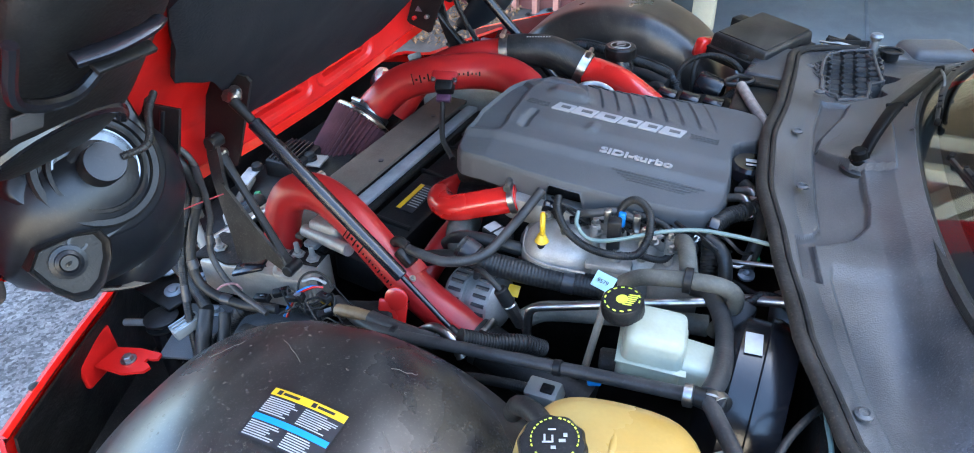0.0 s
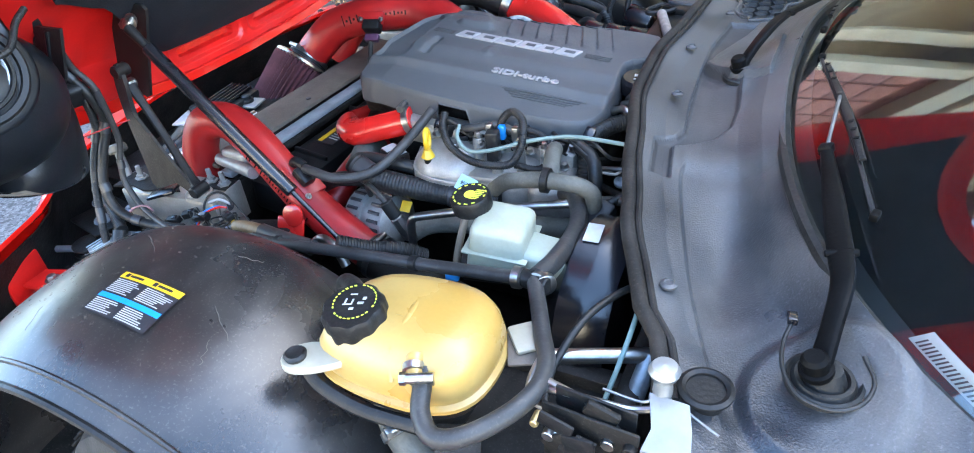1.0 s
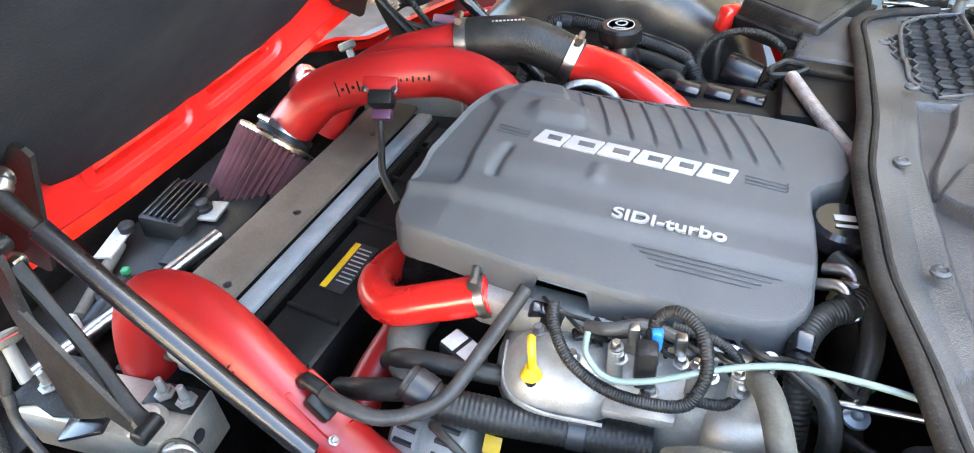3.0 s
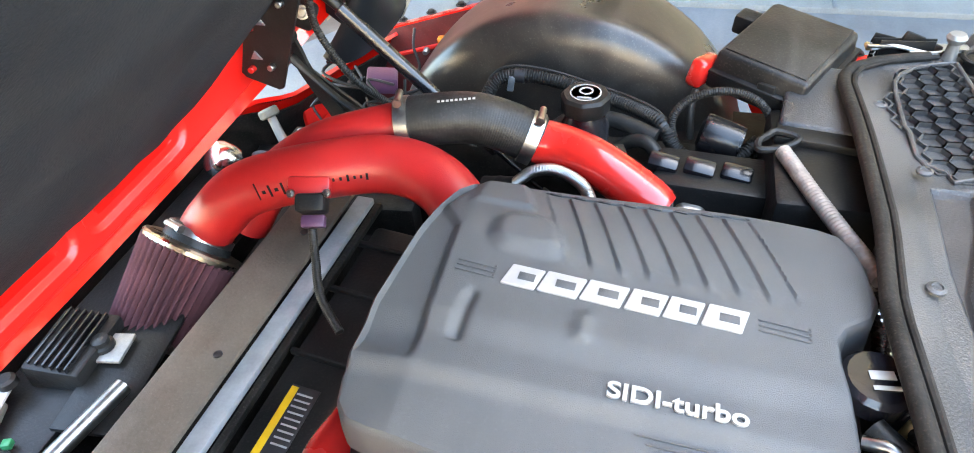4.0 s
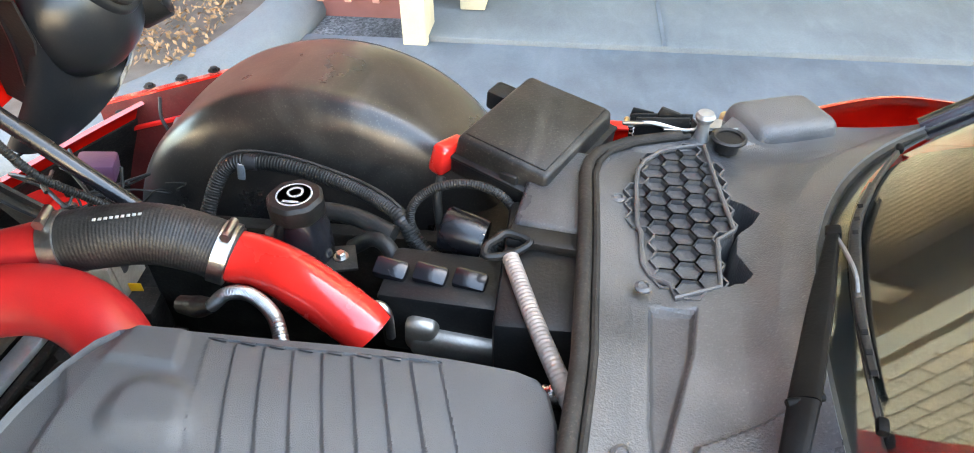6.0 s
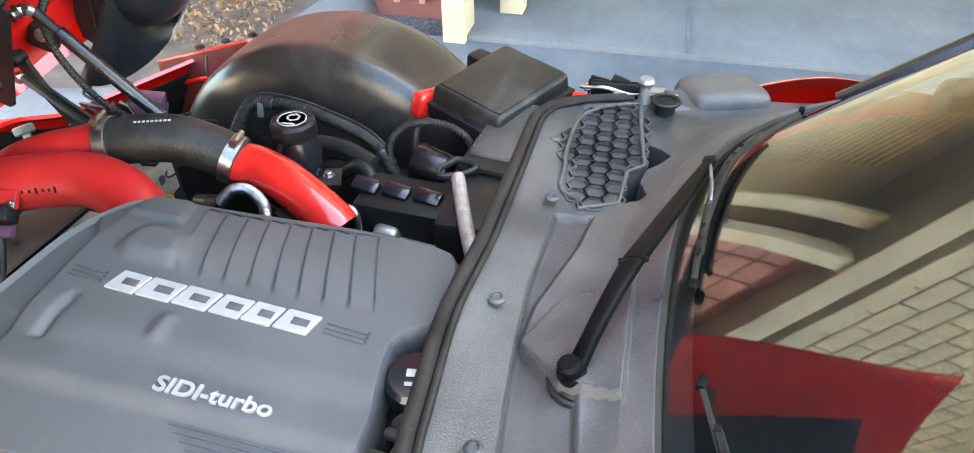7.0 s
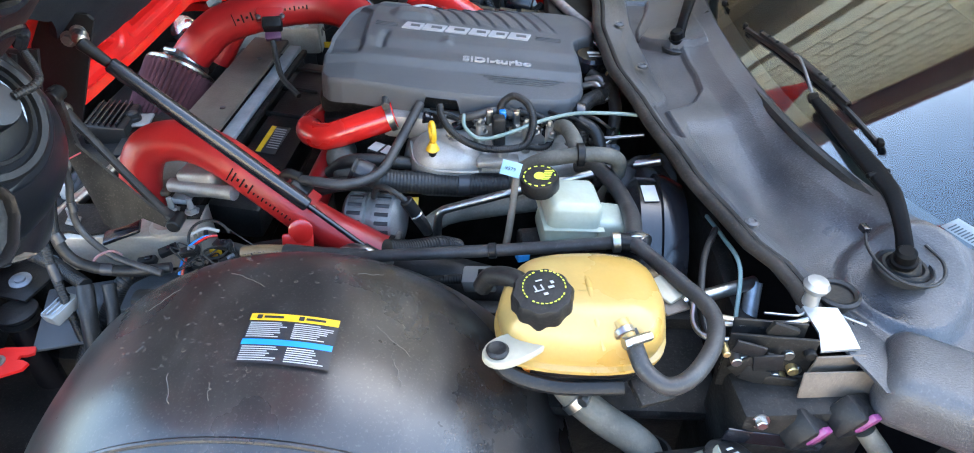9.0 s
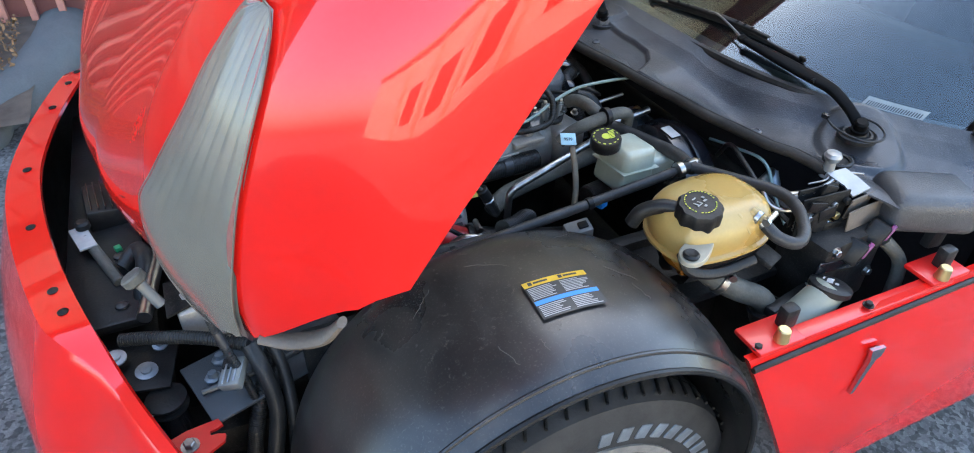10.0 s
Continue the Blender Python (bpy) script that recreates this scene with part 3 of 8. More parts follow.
RECESS = [(0.742, 0.295), (0.731, 0.139), (0.735, 0.016), (0.744, -0.10), (0.754, -0.189), (0.747, -0.211), (0.722, -0.241), (0.737, -0.329), (0.764, -0.321),
          (0.749, -0.238), (0.802, -0.204), (0.820, -0.171), (0.821, -0.114), (0.809, -0.023), (0.789, -0.016), (0.738, 0.045), (0.746, 0.112), (0.782, 0.231), (0.794, 0.300)]
POCKET = [(0.851, 0.561), (0.858, 0.532), (0.881, 0.508), (0.893, 0.484), (0.880, 0.461), (0.858, 0.440), (0.850, 0.397), (0.860, 0.353), (0.851, 0.344), (0.829, 0.340), (0.835, 0.420), (0.860, 0.441), (0.852, 0.530)]
SPINDLE_PAD = [(0.738, 0.039), (0.773, 0.115), (0.854, 0.147), (0.852, -0.031), (0.789, -0.016)]


def inside_by(x, y, poly):
    """Distance to the outline, positive inside it."""
    best, odd = 1.0, False
    for (x0, y0), (x1, y1) in zip(poly, poly[1:] + poly[:1]):
        ex, ey = x1 - x0, y1 - y0
        k = max(0.0, min(1.0, ((x - x0) * ex + (y - y0) * ey) / (ex * ex + ey * ey)))
        best = min(best, math.hypot(x - x0 - k * ex, y - y0 - k * ey))
        if (y0 > y) != (y1 > y) and x < ex * (y - y0) / ey + x0:
            odd = not odd
    return best if odd else -best


def cowl_point(a, b):
    y = -0.80 + 1.60 * b
    x0, x1 = interp(y, SEAL), glass_x(y)
    z = cowl_z(y)
    x = x0 + (x1 - x0) * a
    st = lambda e0, e1, v: max(0, min(1, (v - e0) / (e1 - e0)))
    sm = lambda e0, e1, v: st(e0, e1, v) ** 2 * (3 - 2 * st(e0, e1, v))
    dip = -0.020 * math.sin(min(1, a * 1.15) * math.pi) * (1 if a > 0.22 else a / 0.22)
    d = inside_by(x, y, RECESS)
    dip -= 0.010 * sm(-0.003, 0.006, d)
    dip += 0.011 * sm(-0.004, 0.003, inside_by(x, y, SPINDLE_PAD))
    # smooth scoop beside the driver's wiper, and the raised pad of its spindle
    dip -= 0.030 * math.exp(-((x - 0.865) / 0.050) ** 2 - ((y + 0.43) / 0.12) ** 2)
    dip += 0.012 * (1 - sm(0.062, 0.080, math.hypot(x - 0.985, (y + 0.635) * 0.9)))
    rid = 0.775 + 0.40 * max(0, -0.30 - y) ** 1.2
    dip -= 0.007 * sm(rid - 0.003, rid + 0.004, x) * sm(-0.70, -0.66, y) * (1 - sm(-0.30, -0.26, y)) * (1 - sm(0.95, 0.99, x))
    # mound round the centre spindle
    dip += 0.014 * math.exp(-((y + 0.004) / 0.05) ** 2 - ((x - 0.803) / 0.045) ** 2)
    # open pocket behind the grille
    hole = sm(-0.002, 0.003, inside_by(x, y, POCKET))
    dip -= 0.085 * hole
    rise = 0.028 * max(0, (a - 0.72) / 0.28) ** 1.5
    return Vector((x, y, z + dip + rise))


cowl = thing("windscreen_cowl", (0.8, 0, 0.7), "dusty grey plastic cowl below the windscreen", "cowl")
panel = part("panel", grid(B(), 180, 480, cowl_point, 0.004), COWL, cowl, smooth=30)
panel.data.materials.append(COWLDUST)
for f in panel.data.polygons:
    if inside_by(f.center.x, f.center.y, RECESS) > 0.001:
        f.material_index = 1
path = [Vector((interp(y, SEAL) - 0.004, y, cowl_z(y) + 0.003)) for y in [-0.69 + 1.37 * i / 40 for i in range(41)]]
part("seal", tube(B(), path, 0.0095, 10, 0), SEALM, cowl, "black rubber bonnet seal")
part("seal_lip", tube(B(), [q + Vector((0.014, 0, 0.001)) for q in path], 0.0045, 8, 0), SEALM, cowl)
for x, y, z in ((0.815, -0.537, 0.836), (0.723, -0.104, 0.857), (0.703, 0.094, 0.852), (0.734, 0.314, 0.827), (0.712, 0.494, 0.819)):
    part("clip", lathe(B(), (x, y, cowl_z(y) - 0.006), (0, 0, 1), [(0.010, 0), (0.010, 0.003), (0.006, 0.005), (0.005, 0.003), (0, 0.003)], 16), COWL, cowl)


# ---- windscreen ----
def glass(y, s):
    k = 1 - 0.10 * s
    return Vector((glass_x(y) + 0.004 + s * math.cos(radians(30.4)) * (1 - 0.55 * y * y), y * k, cowl_z(y) + 0.010 + s * math.sin(radians(30.4))))


screen = thing("windscreen", (0.9, 0, 0.87), "curved laminated glass windscreen with a barcode label", "windscreen")
pane = part("pane", grid(B(), 24, 40, lambda a, b: glass(-0.70 + 1.40 * b, 0.72 * a), 0.005), WINDGLASS, screen)
pane.visible_shadow = False
part("dark_band", grid(B(), 3, 60, lambda a, b: glass(-0.70 + 1.40 * b, 0.002 + 0.034 * a) + Vector((0.003, 0, -0.006))), LABELB, screen)
plate = part("label_strip", grid(B(), 3, 12, lambda a, b: glass(-0.648 + 0.085 * b, 0.028 + 0.026 * a) + Vector((0.002, 0, -0.005))), LABELW, screen, "pale printed label strip")
for k in range(22):
    part("code_bar", grid(B(), 1, 1, lambda a, b, k=k: glass(-0.644 + 0.0035 * k + 0.0016 * b, 0.030 + 0.013 * a) + Vector((0.0012, 0, -0.0035))), LABELB, plate)
part("screen_trim", tube(B(), [glass(-0.71 + 1.42 * i / 40, -0.004) + Vector((0, 0, 0.007)) for i in range(41)], 0.010, 8, 0), RUBBER, cowl, "black windscreen edge trim")
for s in (-1, 1):
    part("a_pillar", tube(B(), [glass(s * 0.715, 0.72 * i / 8) + Vector((0, s * 0.012, 0.004)) for i in range(9)], 0.020, 10, 0), BLACKSHINE, car, "windscreen pillar")
part("roof_header", tube(B(), [glass(-0.72 + 1.44 * i / 20, 0.735) for i in range(21)], 0.03, 10, 0), BLACK, car)
cabin = thing("cabin_interior", (1.6, 0, 0.5), "dark cabin with dashboard and seats behind glass", "interior")
part("dashboard", grid(B(), 12, 30, lambda a, b: Vector((glass_x(-0.68 + 1.36 * b) + 0.03 + a * 0.50, -0.68 + 1.36 * b, cowl_z(-0.68 + 1.36 * b) - 0.005 + 0.05 * math.sin(a * 2.6)))), INTERIOR, cabin)
for y in (-0.36, 0.36):
    part("seat_back", box(B(), (2.15, y, 0.80), (0.14, 0.46, 0.62), (0, 14, 0), 0.06, 4), INTERIOR, cabin)
    part("headrest", box(B(), (2.24, y, 1.14), (0.10, 0.24, 0.18), (0, 10, 0), 0.04, 4), INTERIOR, cabin)
part("rear_bulkhead", box(B(), (2.5, 0, 0.75), (0.1, 1.5, 0.7), (0, 0, 0), 0.03), INTERIOR, cabin)
part("cabin_floor", box(B(), (1.8, 0, 0.35), (1.7, 1.5, 0.04), (0, 0, 0), 0.01), INTERIOR, cabin)
for s in (-1, 1):
    part("door_panel", box(B(), (1.85, s * 0.78, 0.6), (1.0, 0.1, 0.5), (0, 0, 0), 0.03), INTERIOR, cabin)
part("roof_panel", box(B(), (1.95, 0, 1.24), (0.8, 1.2, 0.03), (0, 0, 0), 0.01), BEIGE, cabin)

# ---- bonnet, tilted forward on its front hinge ----
HU = Vector((math.cos(radians(50)), 0, math.sin(radians(50))))
HN = Vector((-HU.z, 0, HU.x))
H0 = Vector((-0.45, 0, 0.65))


def hood_at(u, y, w):
    return H0 + HU * u + HN * w + Vector((0, y, 0))


def nose(y):
    return interp(abs(y), [(0, 0.203), (0.175, 0.212), (0.434, 0.262), (0.666, 0.345), (0.814, 0.415), (0.923, 0.553), (0.945, 0.60)])


def skin_w(u, y):
    y = abs(y)
    k = min(1, y / 0.945)
    base = -0.075 + 0.13 * max(0, u - 0.6)
    side = base + (0.125 - base) * (1 - k ** 10) ** 0.62 - 0.040 * max(0, 1 - y / 0.66) ** 0.8
    low = -0.036 - 0.028 * k ** 3
    d = max(0, u - nose(y))
    front = 1 - math.exp(-d / (0.040 + 0.085 * min(1, y / 0.8) ** 2))
    return low + (side - low) * front if side > low else side


def skin(a, b):
    y = -0.945 + 1.89 * b
    y = math.copysign(0.945 * (abs(y) / 0.945) ** 0.8, y)
    u = nose(y) + (1.383 + 0.33 * y * y - nose(y)) * a ** 1.5
    t = max(0.0, min(1.0, (u - 1.0) / 0.68))
    return hood_at(u, y * (1 + 0.06 * max(0, min(u, 1.0) - 0.6)) * (1 - 0.17 * t * t * (3 - 2 * t)), skin_w(u, y))


def along(poly, v):
    run = [0.0]
    for (a, b), (c, d) in zip(poly, poly[1:]):
        run.append(run[-1] + math.hypot(c - a, d - b))
    t = v * run[-1]
    for k in range(len(poly) - 1):
        if t <= run[k + 1] + 1e-9:
            f = (t - run[k]) / (run[k + 1] - run[k])
            return Vector((poly[k][0] + (poly[k + 1][0] - poly[k][0]) * f, poly[k][1] + (poly[k + 1][1] - poly[k][1]) * f, 0))


LENS_FRONT = [(p.x, p.y) for p in catmull([(0.398, 0.790, 0), (0.386, 0.755, 0), (0.372, 0.705, 0), (0.385, 0.660, 0), (0.436, 0.656, 0), (0.500, 0.697, 0), (0.577, 0.729, 0), (0.649, 0.743, 0), (0.701, 0.760, 0), (0.721, 0.778, 0)], 6)]
LENS_BACK = [(p.x, p.y) for p in catmull([(0.404, 0.806, 0), (0.469, 0.821, 0), (0.52, 0.828, 0), (0.586, 0.828, 0), (0.648, 0.824, 0), (0.683, 0.817, 0), (0.705, 0.807, 0), (0.720, 0.794, 0)], 6)]
hood = thing("bonnet", (-0.45, 0, 0.65), "raised glossy red clamshell bonnet tilted forward", "bonnet")
part("outer_skin", grid(B(), 80, 120, skin, 0.006), RED, hood, "glossy red painted outer skin")


def capsule(y, u, y0, y1, u0):
    dy = max(y0 - y, 0, y - y1)
    return math.hypot(dy, u - u0)


LIPU, LIPW = Vector((0.0, 0.0, 1.0)), Vector((-1.0, 0.0, 0.0))


def inner(a, b):
    """The lip stands nearly upright along the front edge; behind it the panel runs up under the pad."""
    y = -0.62 + 1.24 * b
    e = nose(y) + 0.006
    low, top = hood_at(e, y, -0.036), hood_at(e + 0.066, y, 0.026)
    if a < 0.70:
        k = a / 0.70
        p = low.lerp(top, k)
        n = Vector((-1, 0, 0.1))
        h = k * 0.090
        d = 0.004 * math.sin(k * math.pi)
        for y0, y1 in ((-0.205, -0.032), (0.038, 0.205)):
            q = capsule(y, h, y0, y1, 0.056)
            d += 0.006 * max(0, min(1, (0.026 - q) / 0.006))
            q = capsule(y, h, y0 + 0.012, y1 - 0.012, 0.056)
            d += 0.018 * max(0, min(1, (0.0095 - q) / 0.003))
        d += 0.004 * max(0, min(1, (0.018 - h) / 0.004))
        return p + n * d
    k = (a - 0.70) / 0.30
    u = e + 0.066 + (1.335 + 0.33 * y * y - e - 0.066) * k
    w = 0.026 + 0.012 * max(0, min(1, k * 8)) - 0.05 * max(0, abs(y) - 0.43)
    w += 0.012 * math.exp(-((abs(y) - 0.505) / 0.028) ** 2 - ((u - 0.44) / 0.02) ** 2)
    return hood_at(u, y, w)


part("inner_panel", grid(B(), 130, 300, inner), REDIN, hood, "red inner panel with two long pressed slots")


def insul_edge(y):
    return interp(abs(y), [(0, 0.280), (0.24, 0.292), (0.28, 0.310), (0.34, 0.40), (0.43, 0.50), (0.52, 0.55), (0.55, 0.64), (0.60, 0.75)])


def pad_point(a, b):
    y = -0.585 + 1.17 * b
    e = insul_edge(y)
    w = 0.018 - 0.016 * math.sin(min(1, a * 1.0) * math.pi) ** 0.7 + 0.004 * noise.noise(Vector((a * 7, b * 9, 1))) + 0.0025 * noise.noise(Vector((a * 22, b * 26, 4)))
    return hood_at(e + a * (1.315 + 0.30 * y * y - e), y, w)


part("insulation_pad", grid(B(), 60, 90, pad_point, 0.012), INSUL, hood, "black felt insulation pad")
for u, y in ((0.31, 0.10), (0.31, -0.13), (0.52, 0.0), (0.52, 0.25), (0.52, -0.25), (0.78, 0.2), (0.78, -0.2)):
    part("pad_clip", lathe(B(), hood_at(u, y, 0.008), -HN, [(0.014, 0), (0.013, 0.002), (0.006, 0.003), (0.0, 0.003)], 18), BLACK, hood)
part("grommet", lathe(B(), (-0.292, 0.002, 0.888), (1, 0, 0.15), [(0.020, 0), (0.020, 0.012), (0.012, 0.02), (0.006, 0.012)], 18), RUBBER, hood)

for s in (-1, 1):
    # upright hinge plate under the bonnet, with a forged wide arm and a slim link
    plate = [Vector((x, z, 0)) for x, z in ((-0.200, 1.026), (-0.194, 1.030), (-0.122, 1.022), (-0.115, 1.014), (-0.190, 0.848), (-0.198, 0.845), (-0.252, 0.864), (-0.258, 0.872))]
    hinge = part("hinge", loft(B(), [[Vector((q.x, s * y, q.y)) for q in plate] for y in (0.366, 0.372)]), BLACK, hood, "black steel hinge with bright bolts")
    for k, (a, b) in enumerate(((0.37, 0.10), (0.69, 0.15), (0.12, 0.45), (0.25, 0.88), (0.65, 0.82))):
        x, z = -0.200 + 0.082 * a - 0.062 * b, 1.022 - 0.008 * a - 0.158 * b
        part("stud", cyl(B(), (x, s * 0.368, z), (x + 0.002, s * 0.354, z + 0.002), 0.0062, 0.0052, 10, 0.001), STEEL if k in (1, 4) else HOSERED, hinge)
    for b in (0.36, 0.73):
        x, z = -0.176 - 0.062 * b, 1.02 - 0.158 * b
        part("punched_tab", loft(B(), [[Vector((x - 0.010, s * y, z - 0.006)), Vector((x + 0.010, s * y, z - 0.006)), Vector((x, s * y, z + 0.008))] for y in (0.3665, 0.3635)]), GREYM, hinge)
    for p in ((-0.144, 0.394, 0.996), (-0.192, 0.394, 0.884), (-0.128, 0.394, 1.005)):
        part("bolt", bolt(B(), (p[0], s * p[1], p[2]), (0.25, s, 0.2), 0.0075, 0.009), STEEL, hinge)
    prof = [(-0.194, 0.928), (-0.200, 0.905), (-0.194, 0.850), (-0.180, 0.800), (-0.164, 0.750), (-0.155, 0.704), (-0.118, 0.722), (-0.135, 0.762), (-0.155, 0.802), (-0.170, 0.848), (-0.174, 0.905), (-0.182, 0.928)]
    prof = smoothpoly([(x, z, 0) for x, z in prof], 1)
    part("arm", loft(B(), [[Vector((q.x, s * (0.412 + 0.20 * (0.928 - q.y)) + d, q.y)) for q in prof] for d in (-0.004, 0.004)]), DUSTYBLACK, hinge, "wide forged hinge arm")
    web = [(-0.172, 0.850), (-0.150, 0.826), (-0.118, 0.792), (-0.075, 0.748), (-0.052, 0.728), (-0.060, 0.714), (-0.092, 0.728), (-0.118, 0.716), (-0.148, 0.706), (-0.152, 0.750), (-0.162, 0.800)]
    part("arm_web", loft(B(), [[Vector((x, s * (0.416 + 0.19 * (0.928 - z)) + d, z)) for x, z in web] for d in (-0.003, 0.003)]), DUSTYBLACK, hinge, "dusty forged web of the hinge arm")
    part("arm_foot", box(B(), (-0.130, s * 0.462, 0.704), (0.060, 0.035, 0.007), (0, -14, s * -20), 0.003), BLACKSHINE, hinge)
    part("link", tube(B(), [(-0.186, s * 0.404, 0.885), (-0.160, s * 0.410, 0.848), (-0.118, s * 0.422, 0.792), (-0.065, s * 0.443, 0.738), (-0.043, s * 0.450, 0.722)], [0.011, 0.008, 0.008, 0.009, 0.013], 8, 6, flat=0.6), BLACK, hinge, "slim hinge link")
    part("pivot", cyl(B(), (-0.187, s * 0.396, 0.915), (-0.187, s * 0.424, 0.915), 0.012, None, 16, 0.002), BLACK, hinge)
    part("pivot", cyl(B(), (-0.043, s * 0.435, 0.720), (-0.043, s * 0.468, 0.720), 0.011, None, 14, 0.002), BLACK, hinge)
    # gas strut
    top = Vector((-0.118, s * 0.414, 1.0))
    mid, end = (Vector((0.167, -0.436, 0.748)), Vector((0.272, -0.446, 0.656))) if s < 0 else (Vector((0.145, 0.4225, 0.724)), Vector((0.240, 0.426, 0.627)))
    d = (mid - top).normalized()
    strut = thing("gas_strut", end, "black gas strut holding the bonnet up", "gas strut", "bonnet struts")
    part("cylinder", cyl(B(), top + d * 0.045, mid, 0.0115, None, 18, 0.002), BLACKSHINE, strut)
    part("rod", cyl(B(), mid, end, 0.0045, None, 10), BLACKSHINE, strut, "dark piston rod")
    part("end_socket", cyl(B(), top, top + d * 0.05, 0.010, 0.007, 12, 0.002), BLACK, strut)
    part("ball_stud", lathe(B(), top - d * 0.004 + Vector((0, 0, -0.006)), (0.2, -s * 0.6, 0.6), [(0.006, 0), (0.010, 0.004), (0.011, 0.012), (0.006, 0.02)], 14), STEEL, strut)
    part("end_socket", cyl(B(), end - d * 0.03, end, 0.007, 0.010, 12, 0.002), BLACK, strut)
    # headlight housing hanging under the bonnet corner
    pod = thing("headlight_housing", hood_at(0.56, s * 0.7, -0.05), "black plastic back of a headlight housing", "headlight housing", "headlight housings")
    hub = Vector((-0.054, s * 0.703, 1.048))
    ax = Vector((0.88, s * 0.22, 0.40)).normalized()
    out = (Vector((0, s, 0)) - ax * ax.y * s).normalized()
    upw = ax.cross(out) * s

    mid = Vector((-0.125, s * 0.694, 0.981))
    back = Vector((0.98, s * 0.17, 0.02)).normalized()
    wide = (Vector((0, s, 0)) - back * back.y * s).normalized()
    tall = back.cross(wide) * s

    def under(p):
        d = p - H0
        u, y, w = d.dot(HU), abs(p.y), d.dot(HN)
        u = max(u, nose(y) + 0.014) if w > -0.06 else u
        return hood_at(u, p.y, min(w, skin_w(u, y) - 0.016))

    bm = B()
    bmesh.ops.create_uvsphere(bm, u_segments=48, v_segments=32, radius=1)
    for v in bm.verts:
        q = Vector([math.copysign(abs(k) ** 0.94, k) for k in v.co])
        v.co = under(mid + wide * q.x * 0.131 + tall * q.y * 0.108 + back * q.z * (0.091 if q.z > 0 else 0.04))
    part("shell", bm, PODBLACK, pod)

    def skirt_point(t, k):
        """Flared skirt between the dome and the lens edge; t turns round the axis, k runs from dome to edge."""
        p = under(mid + wide * math.cos(t) * 0.129 + tall * math.sin(t) * 0.106)
        y = 0.650 + 0.115 * math.cos(t)
        q = hood_at(0.285 + 0.587 * (y - 0.535), s * y, -0.090 + 0.056 * math.sin(t))
        return p.lerp(q, k) + back * 0.012 * math.sin(k * math.pi)
    part("skirt", grid(B(), 56, 12, lambda a, b: skirt_point(math.pi * (0.95 + 1.05 * a), b), 0.004), PODBLACK, pod, "flared black skirt behind the lens")
    part("skirt_edge", tube(B(), [skirt_point(math.pi * (0.95 + 1.05 * k / 40), 1.0) for k in range(41)], 0.004, 8, 0), BLACKSHINE, pod)
    part("lens_flange", grid(B(), 24, 4, lambda a, b: skirt_point(math.pi * (1.55 + 0.42 * a), 0.55 + 0.48 * b) + back * 0.006, 0.003), TAUPE, pod, "taupe plastic edge of the lens")
    # flange with two lobes, stepped boot and bulb cap on the back
    lobed = [(0.082 + 0.024 * math.exp(-((t - 3.9) / 0.30) ** 2) + 0.020 * math.exp(-((t - 0.75) / 0.26) ** 2) + 0.014 * math.exp(-((t - 2.9) / 0.25) ** 2), t) for t in [6.2832 * k / 72 for k in range(72)]]
    part("flange", loft(B(), [[hub + ax * h + (-out * math.cos(t) + upw * math.sin(t)) * (r - d) for r, t in lobed] for h, d in ((-0.070, -0.016), (-0.024, -0.003), (-0.014, 0.0), (-0.011, 0.004))]), PODBLACK, pod)
    for r, t in ((0.090, 3.9), (0.088, 0.75)):
        c = hub - ax * 0.012 + (-out * math.cos(t) + upw * math.sin(t)) * r
        part("flange_hole", lathe(B(), c, ax, [(0.011, 0), (0.011, 0.003), (0.008, 0.003), (0.007, -0.004), (0, -0.004)], 18), LABELB, pod)
    part("boot", lathe(B(), hub - ax * 0.012, ax, [(0.072, -0.01), (0.072, 0.006), (0.069, 0.009), (0.062, 0.009), (0.060, 0.004), (0.056, 0.004), (0.054, 0.012), (0.050, 0.013), (0.048, 0.006), (0.042, 0.006), (0.040, 0.0), (0.034, -0.003), (0.033, 0.008), (0.028, 0.010)], 40), BLACK, pod, "ribbed rubber bulb boot")
    part("boot_ring", lathe(B(), hub - ax * 0.006, ax, [(0.0475, 0), (0.0475, 0.0016), (0.0455, 0.0016), (0.0455, 0)], 40), GREYM, pod)
    part("bulb_cap", lathe(B(), hub + ax * 0.0, ax + upw * 0.12, [(0.024, -0.01), (0.024, 0.030), (0.0225, 0.034), (0.0, 0.035)], 28), PODBLACK, pod)
    tail = hub + ax * 0.034
    part("pigtail", tube(B(), [tail - out * 0.018, tail - out * 0.05 + ax * 0.005, Vector((-0.046, s * 0.62, 1.085)), Vector((-0.065, s * 0.590, 1.093))], 0.0042, 8, 8, 0.0007, 0.0032), RUBBER, pod, "ribbed bulb pigtail")
    bm = B()
    bmesh.ops.create_uvsphere(bm, u_segments=36, v_segments=20, radius=1)
    for v in bm.verts:
        q = v.co.copy()
        q = Vector([math.copysign(abs(k) ** 0.5, k) for k in q])
        v.co = hood_at(0.765, s * 0.768, -0.018) + HU * q.x * 0.155 + Vector((0, 1, 0)) * q.y * 0.088 + HN * (q.z * 0.040 - 0.006 * q.x)
    part("upper_shell", bm, BLACK, pod)
